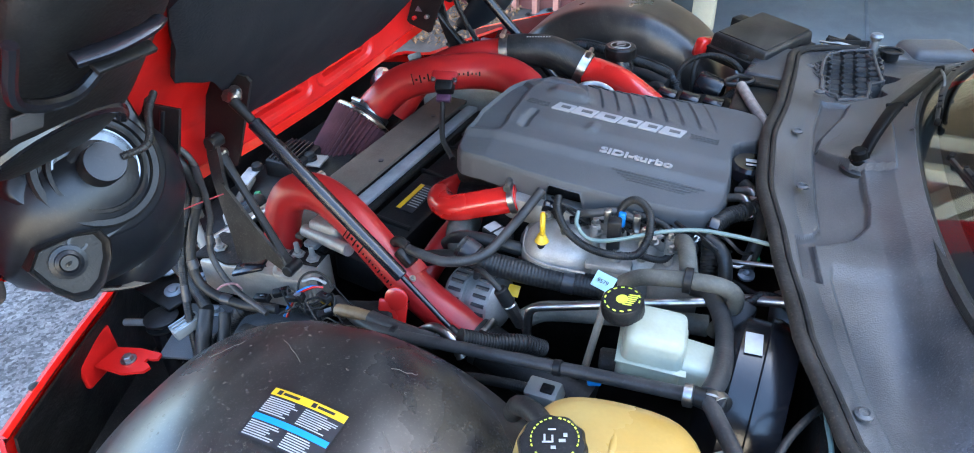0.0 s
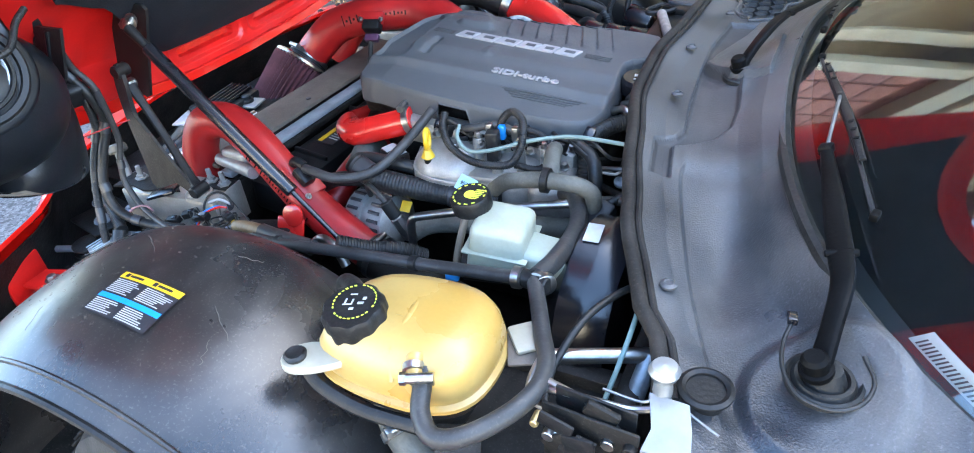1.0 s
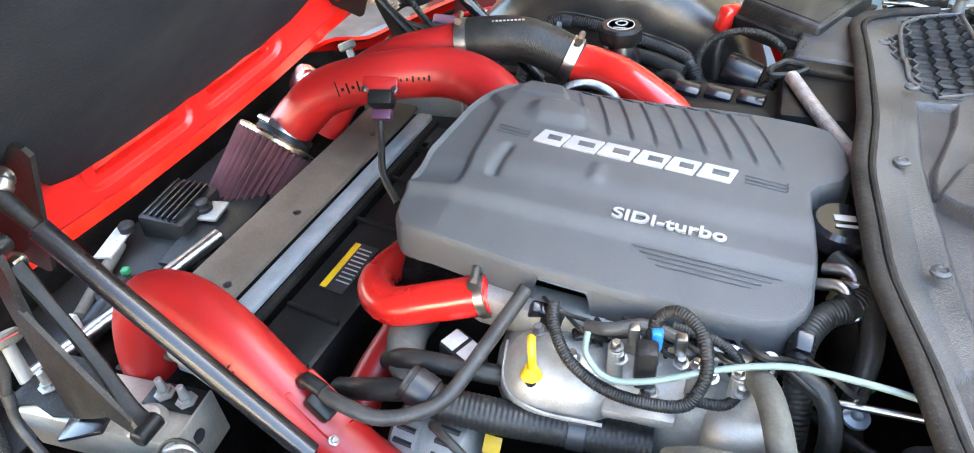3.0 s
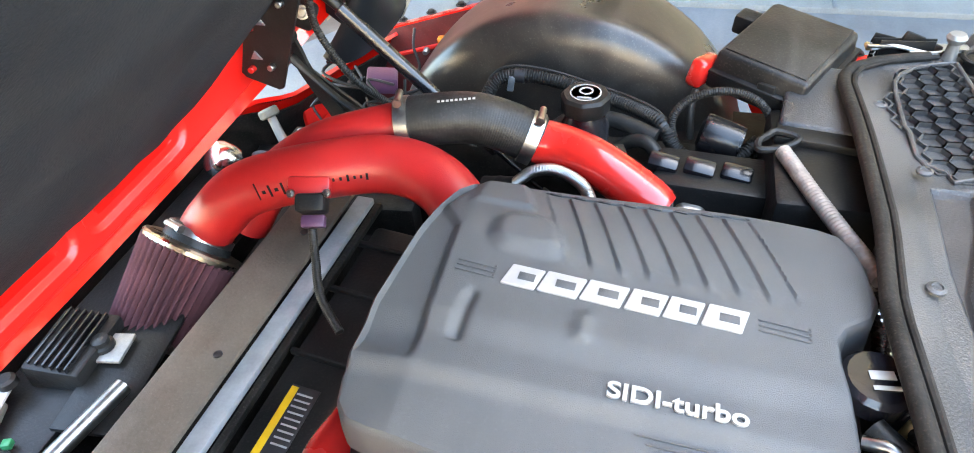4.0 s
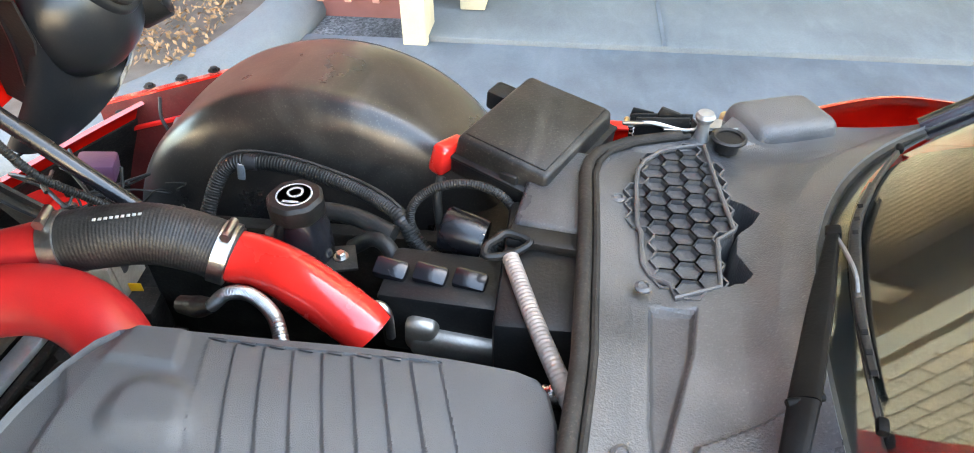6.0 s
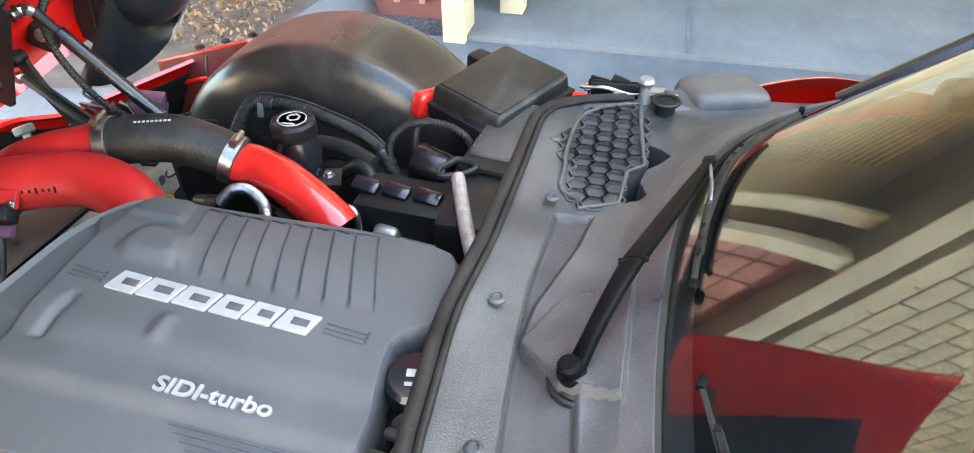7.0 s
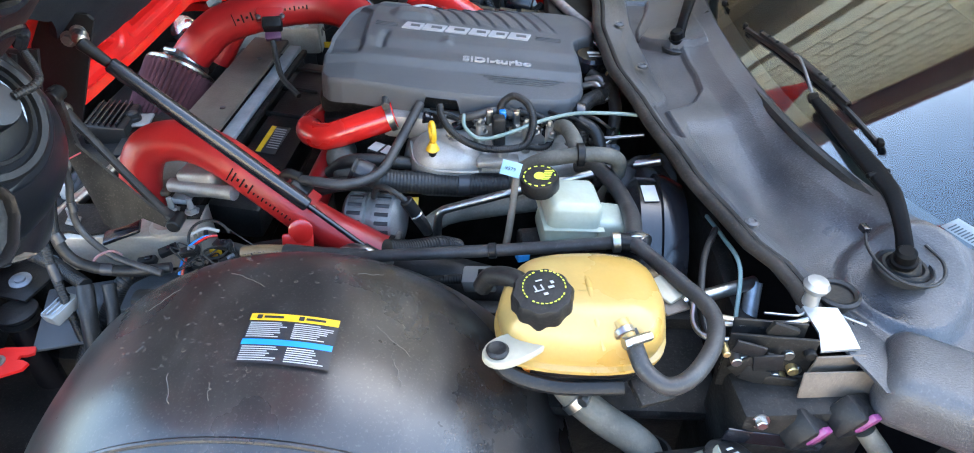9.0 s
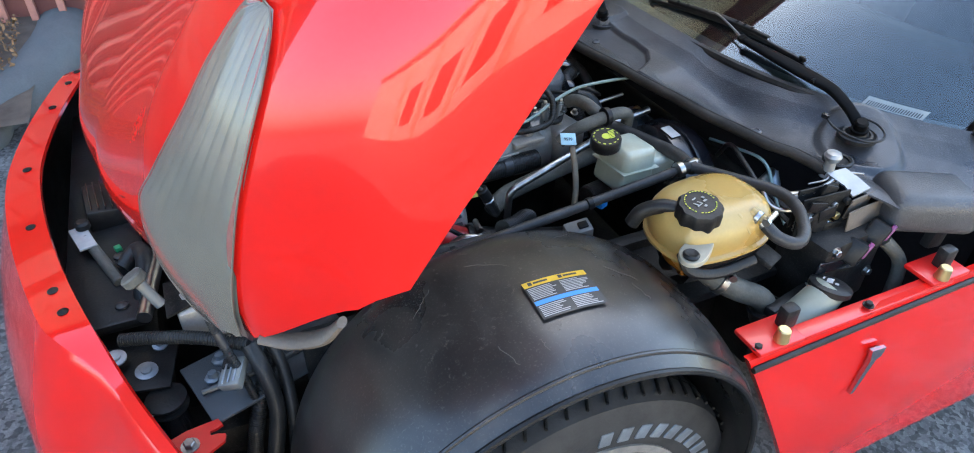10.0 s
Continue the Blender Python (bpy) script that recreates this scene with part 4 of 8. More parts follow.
    part("shell_step", tube(B(), [hood_at(0.66 + 0.05 * math.sin(t), s * (0.785 + 0.085 * math.cos(t)), -0.052) for t in [3.1416 * k / 16 for k in range(17)]], 0.007, 8, 0), BLACKSHINE, pod)
    part("shell_rib", tube(B(), [hood_at(0.86, s * 0.86, -0.058), hood_at(0.80, s * 0.855, -0.066), hood_at(0.775, s * 0.80, -0.068), hood_at(0.80, s * 0.76, -0.062)], 0.006, 8, 6), BLACKSHINE, pod)
    part("spec_plate", box(B(), hood_at(0.755, s * 0.835, -0.062), (0.030, 0.028, 0.002), (0, -50, s * 8), 0.0005), COVER, pod, "small grey spec plate")
    finger = part("finger_bracket", tube(B(), [hood_at(0.835, s * 0.815, -0.072), hood_at(0.845, s * 0.785, -0.080), hood_at(0.855, s * 0.755, -0.083), hood_at(0.858, s * 0.740, -0.080)], [0.013, 0.013, 0.011, 0.009], 10, 6, flat=0.5), BLACKSHINE, pod)
    part("finger_rib", box(B(), hood_at(0.832, s * 0.775, -0.085), (0.006, 0.06, 0.012), (0, -50, s * 4), 0.002), BLACK, finger)
    # recess with the adjuster screw, under a wedge ledge
    adj = Vector((-0.047, s * 0.785, 0.968))
    nrm = Vector((0.86, s * 0.36, 0.30)).normalized()
    e1 = Vector((0, 0, 1)).cross(nrm).normalized()
    e2 = nrm.cross(e1)
    pocket = smoothpoly([(-0.046, 0.026, 0), (0.040, 0.030, 0), (0.050, 0.0, 0), (0.015, -0.050, 0), (-0.020, -0.042, 0)], 1)
    rings = [[adj + nrm * h + e1 * q.x * k * -s + e2 * q.y * k for q in pocket] for h, k in ((-0.045, 1.08), (0.004, 1.03), (0.007, 0.98), (0.004, 0.90), (-0.006, 0.84))]
    part("adjuster_pocket", loft(B(), rings), BLACK, pod)
    part("adjuster", lathe(B(), adj - nrm * 0.006, nrm, [(0.020, 0), (0.020, 0.004), (0.015, 0.005), (0.015, 0.011), (0.011, 0.013), (0.009, 0.010), (0.0, 0.010)], 24), PODBLACK, pod)
    part("screw_slot", box(B(), adj + nrm * 0.0045, (0.003, 0.010, 0.003), (0, 0, s * -20), 0.0006), STEEL, pod)
    # lens on the outside
    def lens(a, b, s=s):
        f, g = along(LENS_FRONT, a), along(LENS_BACK, a)
        p = f.lerp(g, b)
        u, y = max(p.x, nose(p.y) + 0.002), p.y
        near = math.exp(-(u - nose(y)) / 0.05)
        return hood_at(u - 0.016 * near * (1 - 0.6 * b), s * y, skin_w(u, y) + 0.006 + 0.012 * math.sin(b * math.pi) ** 0.8)

    def bowl(a, b, s=s):
        q = lens(a, 0.02 + 0.96 * b)
        return q - HN * (0.009 + 0.008 * math.sin(b * math.pi) - 0.003 * abs(math.sin(b * 26)) * min(1, max(0, a * 3 - 1)))
    part("reflector", grid(B(), 60, 90, bowl), REFLECT, pod, "ribbed silver reflector")
    part("lens", grid(B(), 60, 24, lens), LENSM, pod, "hazy clear headlight lens")
    part("lens_rim", tube(B(), [lens(k / 60, 0) for k in range(61)] + [lens(1 - k / 60, 1) for k in range(61)], 0.0010, 6, 0), TAUPE, pod)
    part("lamp_foot", tube(B(), [hood_at(0.425, s * 0.825, -0.055), hood_at(0.445, s * 0.845, -0.075), hood_at(0.48, s * 0.872, -0.085), hood_at(0.51, s * 0.885, -0.082)], [0.008, 0.011, 0.012, 0.008], 12, 6, flat=0.6), BROWNP, pod, "pale plastic foot of the lamp")

# ---- engine ----
engine = thing("engine", (0.35, 0, 0.33), "grimy aluminium turbocharged engine block", "engine")
part("block", box(B(), (0.37, 0.0, 0.56), (0.50, 0.34, 0.40), (0, 0, 0), 0.03), DARK, engine)
part("intake_manifold", box(B(), (0.42, -0.22, 0.70), (0.26, 0.12, 0.12), (0, 0, 0), 0.045, 4), ALU, engine, "cast aluminium intake manifold")
LEFT = [(0.180, -0.180), (0.158, -0.174), (0.146, -0.160), (0.141, -0.136), (0.143, -0.05), (0.152, 0.05), (0.162, 0.12), (0.170, 0.162), (0.182, 0.180), (0.203, 0.188)]
RIGHT = [(0.560, -0.190), (0.585, -0.182), (0.600, -0.165), (0.606, -0.145), (0.606, -0.08), (0.598, -0.02), (0.598, 0.010), (0.608, 0.030), (0.634, 0.050), (0.643, 0.075), (0.638, 0.13), (0.630, 0.162), (0.620, 0.178), (0.600, 0.185)]


def ease(e0, e1, v):
    k = max(0.0, min(1.0, (v - e0) / (e1 - e0)))
    return k * k * (3 - 2 * k)


def cov_z(x, y):
    z = 0.866 - 0.075 * (x - 0.27) - (0.75 - 0.40 * ease(0.3, 0.6, x)) * max(0, y - 0.06) ** 1.6 - 0.008 * ease(-0.045, -0.085, y)
    return z - 0.15 * max(0, 0.20 - x) - 0.012 * ease(-0.112, -0.134, y) - 0.10 * max(0, -0.134 - y)


FOLD = [(0.198, -0.12), (0.198, -0.07), (0.191, 0.079), (0.163, 0.117), (0.184, 0.182), (0.19, 0.20)]


def cov_detail(x, y):
    """Pressed relief of the cover's top: front fold, rounded mounds, louvred ribs and two small facets."""
    d = 0.0
    for (x0, y0), (x1, y1) in zip(FOLD, FOLD[1:]):
        if y0 <= y <= y1:
            fx = x0 + (x1 - x0) * (y - y0) / (y1 - y0)
            d -= 0.0085 * ease(0.008, -0.006, x - fx) * ease(-0.12, -0.09, y)
    m = math.hypot(max(0, 0.262 - x) / 1.0, max(0, x - (0.275 + 0.35 * (0.122 - y))), max(0, abs(y - 0.083) - 0.008))
    d += 0.010 * ease(0.036, 0.010, m)
    far = ease(0.128, 0.142, y) * ease(0.186, 0.205, x)
    d += 0.006 * far * ease(0.280 - 0.02, 0.268 - 0.02, x - 0.36 * (0.186 - y))
    xr = x - 0.277 - (0.186 - y) * 0.335
    if 0 <= xr < 0.248 and 0.034 < y < 0.19:
        f = (xr / 0.031) % 1.0
        d += (0.0042 - 0.0042 * min(1, f / 0.9) if f < 0.9 else 0.042 * (f - 0.9)) * ease(0.036, 0.056, y) * ease(0.190, 0.183, y)
        d -= 0.0025 * ease(0.034, 0.06, y)
    d -= 0.007 * math.exp(-((x - 0.236 - 0.06 * (y + 0.05)) / 0.007) ** 2) * ease(-0.085, -0.075, y) * ease(-0.012, -0.03, y)
    d += 0.005 * math.exp(-((x - 0.358) / 0.010) ** 2) * ease(-0.062, -0.05, y) * ease(-0.012, -0.03, y)
    return d


def cov_point(a, b):
    l, r = along(LEFT, b), along(RIGHT, b)
    p = l.lerp(r, a)
    p.y -= 0.012 * math.sin(a * math.pi) * (1 - 2 * b)
    return Vector((p.x, p.y, cov_z(p.x, p.y) + cov_detail(p.x, p.y)))


def skirt(x, y):
    h = 0.056
    if y < -0.12:
        h = 0.046
        for a, b, d in ((0.326, 0.392, 0.034), (0.448, 0.480, 0.014), (0.518, 0.548, 0.016)):
            k = max(0, min(1, (x - a) / 0.006, (b - x) / 0.006))
            h -= d * k ** 0.5
    return h


cover = thing("engine_cover", (0.38, 0, 0.78), "large dark grey plastic engine cover with raised silver lettering", "engine cover")
bm = B()
NU, NV = 230, 150
vs = [[bm.verts.new(cov_point(i / NU, j / NV)) for j in range(NV + 1)] for i in range(NU + 1)]
for i in range(NU):
    for j in range(NV):
        bm.faces.new((vs[i][j], vs[i + 1][j], vs[i + 1][j + 1], vs[i][j + 1]))
rim = [vs[i][0] for i in range(NU)] + [vs[NU][j] for j in range(NV)] + [vs[i][NV] for i in range(NU, 0, -1)] + [vs[0][j] for j in range(NV, 0, -1)]
flat = [Vector((v.co.x, v.co.y)) for v in rim]
prev = rim
for d, h in ((0.0035, 0.0012), (0.0065, 0.005), (0.008, 0.011), (0.0105, 1.0), (0.0075, 1.0)):
    off = inset(flat, -d)
    ring = [bm.verts.new((q.x, q.y, cov_z(v.co.x, v.co.y) - (h if h < 0.5 else skirt(v.co.x, v.co.y)))) for q, v in zip(off, rim)]
    for k in range(len(rim)):
        n = (k + 1) % len(rim)
        bm.faces.new((prev[k], prev[n], ring[n], ring[k]))
    prev = ring
part("shell", bm, COVER, cover, smooth=30)
for i in range(7):
    x = 0.281 + 0.031 * i
    part("vent_slot", box(B(), (x + 0.008, 0.1865, cov_z(x, 0.1865) + 0.0008), (0.016, 0.003, 0.003), (8, 4, -3), 0.001), LABELB, cover)
for x0, x1 in ((0.212, 0.256), (0.527, 0.576)):
    for k in range(3):
        y = 0.004 + 0.007 * k - (0.004 if x0 > 0.4 else 0)
        part("speed_line", box(B(), ((x0 + x1) / 2, y, cov_z((x0 + x1) / 2, y) + 0.001), (x1 - x0, 0.0022, 0.0015), (0, 4.3, -4), 0.0005), COVER, cover)
        part("speed_dot", box(B(), (x1 if x0 > 0.4 else x1 - 0.002, y, cov_z(x1, y) + 0.0015), (0.003, 0.003, 0.0016), (0, 4.3, -4), 0.0006), LABELB, cover)
for k in range(4):
    y = -0.134 - 0.007 * k
    part("speed_line", box(B(), (0.50, y, cov_z(0.50, y) + 0.0012), (0.16 - 0.02 * k, 0.002, 0.0015), (0, 4.3, 0), 0.0005), COVER, cover)
# maker's name as plain silver blocks
for i, (x, w) in enumerate(((0.286, 0.036), (0.328, 0.042), (0.373, 0.042), (0.416, 0.036), (0.454, 0.034), (0.495, 0.040))):
    y = 0.0105 - 0.003 * (x - 0.284) / 0.2
    bar = B()
    sl = 0.004
    q = [(-w / 2 - sl, -0.015), (w / 2 - sl, -0.015), (w / 2 + sl, 0.015), (-w / 2 + sl, 0.015)]
    q = smoothpoly([(a + (c - a) * t, b + (d - b) * t, 0) for (a, b), (c, d) in zip(q, q[1:] + q[:1]) for t in (0.0, 0.12, 0.88)], 1)
    z = cov_z(x, y)
    loft(bar, [[Vector((x + v.x, y + v.y - 0.05 * v.x, z - 0.075 * v.x + h)) for v in ring] for ring, h in ((q, -0.001), (q, 0.0022), (inset(q, 0.0008), 0.003))])
    part("silver_block", bar, SILVERP, cover)
    part("silver_slit", box(B(), (x + 0.004, y - 0.0005, z + 0.0029), (w * 0.50, 0.0105, 0.0012), (0, 4.3, -3), 0.0004), COVER, cover)
text("SIDI-turbo", (0.454, -0.102, cov_z(0.454, -0.102) + 0.002), (1, 0.0, -0.073), (0.2, 1, 0), 0.0245, SILVERP, cover, depth=0.0015, bold=0.0005, stretch=1.22)

# ---- pipes ----
pipe = thing("charge_pipe", (0.1, -0.36, 0.6), "red powder-coated aluminium charge pipe", "pipe", "red intake pipes")
LP = [(-0.135, -0.365, 0.60), (-0.15, -0.345, 0.70), (-0.125, -0.33, 0.775), (-0.06, -0.33, 0.795), (0.01, -0.345, 0.775), (0.085, -0.365, 0.725), (0.16, -0.38, 0.67), (0.27, -0.395, 0.615)]
part("pipe_body", tube(B(), LP, 0.034, 28, 12), PIPERED, pipe)
part("rubber_hose", tube(B(), [LP[-1], (0.36, -0.41, 0.59), (0.48, -0.43, 0.57)], 0.039, 24, 8), RUBBER, pipe)
clamp("hose_clamp", (0.285, -0.397, 0.612), (1, -0.1, -0.3), 0.040, pipe)
pipe = thing("intake_pipe", (-0.05, 0.2, 0.7), "red powder-coated intake pipe with a sensor", "pipe", "red intake pipes")
MP = [(-0.262, 0.153, 0.703), (-0.232, 0.167, 0.738), (-0.175, 0.185, 0.785), (-0.07, 0.205, 0.815), (0.04, 0.235, 0.820), (0.12, 0.22, 0.805), (0.18, 0.17, 0.77)]
part("pipe_body", tube(B(), MP, 0.042, 28, 12), PIPERED, pipe)
pipe = thing("return_pipe", (0.05, 0.28, 0.75), "red pipe joined by a black silicone coupler", "pipe", "red intake pipes")
BP = [(-0.215, 0.205, 0.69), (-0.165, 0.240, 0.765), (-0.085, 0.269, 0.817), (0.037, 0.303, 0.845)]
part("pipe_body", tube(B(), BP, 0.034, 28, 12), PIPERED, pipe)
part("coupler", tube(B(), [(0.037, 0.303, 0.845), (0.085, 0.315, 0.850), (0.140, 0.332, 0.846), (0.190, 0.342, 0.828), (0.232, 0.343, 0.808)], 0.038, 28, 12, 0.0002, 0.004), RUBBER, pipe, "black ribbed silicone coupler")
part("elbow", tube(B(), [(0.232, 0.343, 0.808), (0.27, 0.340, 0.803), (0.325, 0.320, 0.795), (0.395, 0.293, 0.765), (0.415, 0.285, 0.748)], 0.034, 28, 12), HOSERED, pipe, "bright red silicone elbow")
clamp("hose_clamp", (0.043, 0.304, 0.8455), (1, 0.22, 0.1), 0.039, pipe, 0.020)
clamp("hose_clamp", (0.222, 0.343, 0.813), (1, 0.05, -0.42), 0.039, pipe, 0.020)
pipe = thing("silicone_hose", (0.15, -0.2, 0.7), "bright red silicone hose bent like a hook", "hose", "red intake pipes")
JH = [(0.16, -0.03, 0.72), (0.115, -0.11, 0.725), (0.108, -0.185, 0.738), (0.15, -0.225, 0.748), (0.215, -0.218, 0.768), (0.275, -0.205, 0.785)]
part("hose_body", tube(B(), JH, 0.025, 24, 12), HOSERED, pipe)
clamp("hose_clamp", (0.268, -0.207, 0.783), (1, 0.2, 0.3), 0.026, pipe)
filt = thing("air_filter", (-0.31, 0.05, 0.6), "cone air filter with pleated dark red media", "air filter")
f0, f1 = Vector((-0.311, 0.026, 0.604)), Vector((-0.272, 0.135, 0.690))
part("pleats", lathe(B(), f0, f1 - f0, [(0.060, 0), (0.060, 0.004), (0.071, 0.142)], 240, 40, 0.13), mat("filter_media", (0.060, 0.022, 0.026), 0.8, 0, 0.3, spec=0.2), filt)
part("top_ring", lathe(B(), f1 - (f1 - f0).normalized() * 0.006, f1 - f0, [(0.075, 0), (0.079, 0.003), (0.080, 0.009), (0.077, 0.013), (0.066, 0.015), (0.054, 0.015)], 48), RINGZ, filt)
part("bottom_ring", lathe(B(), f0, f1 - f0, [(0.063, -0.006), (0.067, 0), (0.067, 0.006), (0.061, 0.008)], 40), STEEL, filt)
part("neck", cyl(B(), f1, f1 + (f1 - f0).normalized() * 0.035, 0.055, 0.048, 28, 0.003), RUBBER, filt)
clamp("hose_clamp", f1 + (f1 - f0).normalized() * 0.026, f1 - f0, 0.050, filt)

# ---- left side of the bay ----
tank = thing("coolant_tank", (0.57, -0.70, 0.69), "yellowed translucent coolant expansion tank", "coolant tank")
TP = smoothpoly([(0.468, -0.740, 0), (0.480, -0.775, 0), (0.555, -0.787, 0), (0.632, -0.782, 0), (0.670, -0.755, 0), (0.680, -0.700, 0), (0.668, -0.640, 0), (0.620, -0.612, 0), (0.520, -0.620, 0), (0.478, -0.650, 0), (0.462, -0.700, 0)], 2)
bm = loft(B(), [[Vector((q.x, q.y, z)) for q in inset(TP, d)] for d, z in ((0.07, 0.716), (0.050, 0.720), (0.036, 0.736), (0.026, 0.758), (0.014, 0.772), (0.003, 0.778), (0.003, 0.783), (0.009, 0.786), (0.006, 0.800), (0.010, 0.820), (0.018, 0.834), (0.034, 0.842))] + [[Vector((0.578 + (q.x - 0.578) * k, -0.708 + (q.y + 0.708) * k, z)) for q in inset(TP, 0.034)] for k, z in ((0.8, 0.8445), (0.5, 0.8455), (0.2, 0.8458))])
body = part("tank_body", bm, YELP, tank)
body.data.materials.append(COOLANT)
for f in body.data.polygons:
    f.material_index = int(f.center.z < 0.779)
part("cap", lathe(B(), (0.522, -0.729, 0.828), (-0.05, -0.12, 1), [(0.030, 0), (0.034, 0.004), (0.034, 0.028), (0.031, 0.033), (0.0, 0.034)], 64, 10, 0.07), BLACK, tank, "black ribbed screw cap")
res = thing("brake_reservoir", (0.58, -0.46, 0.72), "milky brake fluid reservoir with a black cap", "brake reservoir")
part("reservoir_body", box(B(), (0.572, -0.470, 0.772), (0.085, 0.085, 0.085), (0, 6, 8), 0.012, 3, 0.9), WHITEP, res)
part("reservoir_body", box(B(), (0.635, -0.468, 0.752), (0.07, 0.06, 0.05), (0, 8, 4), 0.010, 3), WHITEP, res)
part("cap", lathe(B(), (0.527, -0.462, 0.812), (-0.1, -0.1, 1), [(0.026, 0), (0.028, 0.003), (0.028, 0.020), (0.026, 0.024), (0, 0.024)], 60, 30, 0.02), BLACK, res, "black cap with yellow print")
part("booster", lathe(B(), (0.66, -0.43, 0.668), (1, -0.05, 0.0), [(0.05, -0.02), (0.10, 0.0), (0.125, 0.02), (0.125, 0.05), (0.132, 0.052), (0.132, 0.062), (0.12, 0.09)], 48), BLACKSHINE, thing("brake_booster", (0.7, -0.42, 0.57), "round black brake servo with a white label", "brake booster"))

# ---- right side of the bay ----
fuse = thing("fuse_box", (0.59, 0.645, 0.72), "dusty black fuse box with a sloping lid", "fuse box")
part("lid", box(B(), (0.592, 0.646, 0.822), (0.160, 0.212, 0.040), (2, 6, -27), 0.008, 3, 0.95), DUSTYBLACK, fuse)
part("lid_panel", box(B(), (0.594, 0.646, 0.8425), (0.136, 0.186, 0.004), (2, 6, -27), 0.0018), DUSTYBLACK, fuse)
part("base", box(B(), (0.592, 0.644, 0.793), (0.168, 0.220, 0.035), (2, 6, -27), 0.006), BLACK, fuse)
psr = thing("steering_reservoir", (0.29, 0.42, 0.70), "black power steering fluid reservoir", "reservoir")
part("body", lathe(B(), (0.29, 0.425, 0.70), (0, 0, 1), [(0.036, 0), (0.038, 0.005), (0.038, 0.09), (0.028, 0.11), (0.026, 0.12)], 28), BLACKSHINE, psr)
part("cap", lathe(B(), (0.29, 0.425, 0.818), (0, 0, 1), [(0.034, 0), (0.036, 0.003), (0.036, 0.024), (0.032, 0.029), (0, 0.029)], 48, 8, 0.05), BLACK, psr)


# ---- sticker on the left wheel liner ----
def on_liner(x, y, lift=0.0015):
    cx, cz = LINERS[-1][:2]
    rho = liner_rho(abs(y), -1)
    return Vector((x, y, cz + math.sqrt(max(0, rho * rho - (x - cx) ** 2)) + lift))


def sticker_patch(x0, x1, v0, v1, lift, nu=6, nv=6):
    return grid(B(), nu, nv, lambda a, b: on_liner(0.199 + 0.098 * (x0 + (x1 - x0) * a), -0.765 - 0.068 * (v0 + (v1 - v0) * b), lift))


sticker = thing("warning_sticker", on_liner(0.25, -0.8), "black warning sticker with yellow and blue bands", "sticker")
part("backing", sticker_patch(0, 1, 0, 1, 0.0045, 12, 10), LABELB, sticker)
part("yellow_band", sticker_patch(0.005, 0.995, 0.01, 0.16, 0.0050, 12, 3), YELLOW, sticker)
part("blue_band", sticker_patch(0.01, 0.99, 0.55, 0.66, 0.0050, 12, 3), LABELBLUE, sticker)
rnd = random.Random(11)
for c0, c1 in ((0.03, 0.47), (0.52, 0.97)):
    for r0, n in ((0.20, 8), (0.69, 7)):
        for k in range(n):
            v = r0 + k * 0.041
            part("print_line", sticker_patch(c0, c0 + (c1 - c0) * (0.62 + 0.36 * rnd.random()), v, v + 0.020, 0.0051, 4, 1), LABELW, sticker)
for c0 in (0.08, 0.55):
    part("print_line", sticker_patch(c0, c0 + 0.06, 0.04, 0.13, 0.0055, 2, 2), LABELB, sticker)
    part("print_line", sticker_patch(c0 + 0.08, c0 + 0.30, 0.06, 0.11, 0.0055, 3, 1), LABELB, sticker)


def hose(name, pts, r, material, label, category, group="", seg=14, rib=0.0, pitch=0.005, n=8):
    return solo(name, tube(B(), pts, r, seg, n, rib, pitch), material, label, category, group)


# dried drops and long scratches in the dust of the liner
bm = B()
rnd = random.Random(5)
for _ in range(170):
    x, y = rnd.gauss(0.15, 0.085), -rnd.uniform(0.62, 0.86)
    ang, w, h = rnd.uniform(0, 6.28), rnd.uniform(0.0008, 0.0020), rnd.uniform(0.001, 0.0028)
    span = rnd.uniform(2.2, 5.6)
    pts = []
    for k in range(9):
        a = span * k / 8
        u, v = w * math.cos(a), h * math.sin(a) * (1.3 if math.sin(a) > 0 else 0.8)
        pts.append(on_liner(x + u * math.cos(ang) - v * math.sin(ang), y + u * math.sin(ang) + v * math.cos(ang), 0.0042))
    tube(bm, pts, 0.00020, 4, 0)
for x, y, dx, dy in ((0.335, -0.76, 0.04, -0.03), (0.36, -0.80, 0.012, -0.03), (0.13, -0.84, 0.014, -0.035), (0.18, -0.855, 0.006, -0.02), (0.20, -0.72, -0.05, 0.03), (0.09, -0.70, -0.03, -0.03), (0.30, -0.68, 0.03, 0.012)):
    pts = [on_liner(x + dx * k / 7 + rnd.gauss(0, 0.0012), y + dy * k / 7 + rnd.gauss(0, 0.0012), 0.0042) for k in range(8)]
    tube(bm, pts, 0.0004, 4, 3)
solo("dried_splash_marks", bm, mat("dried_dirt", (0.085, 0.076, 0.065), 0.9, 0, 0.2), "pale dried drops on the wheel liner", "dirt", kind="stuff")

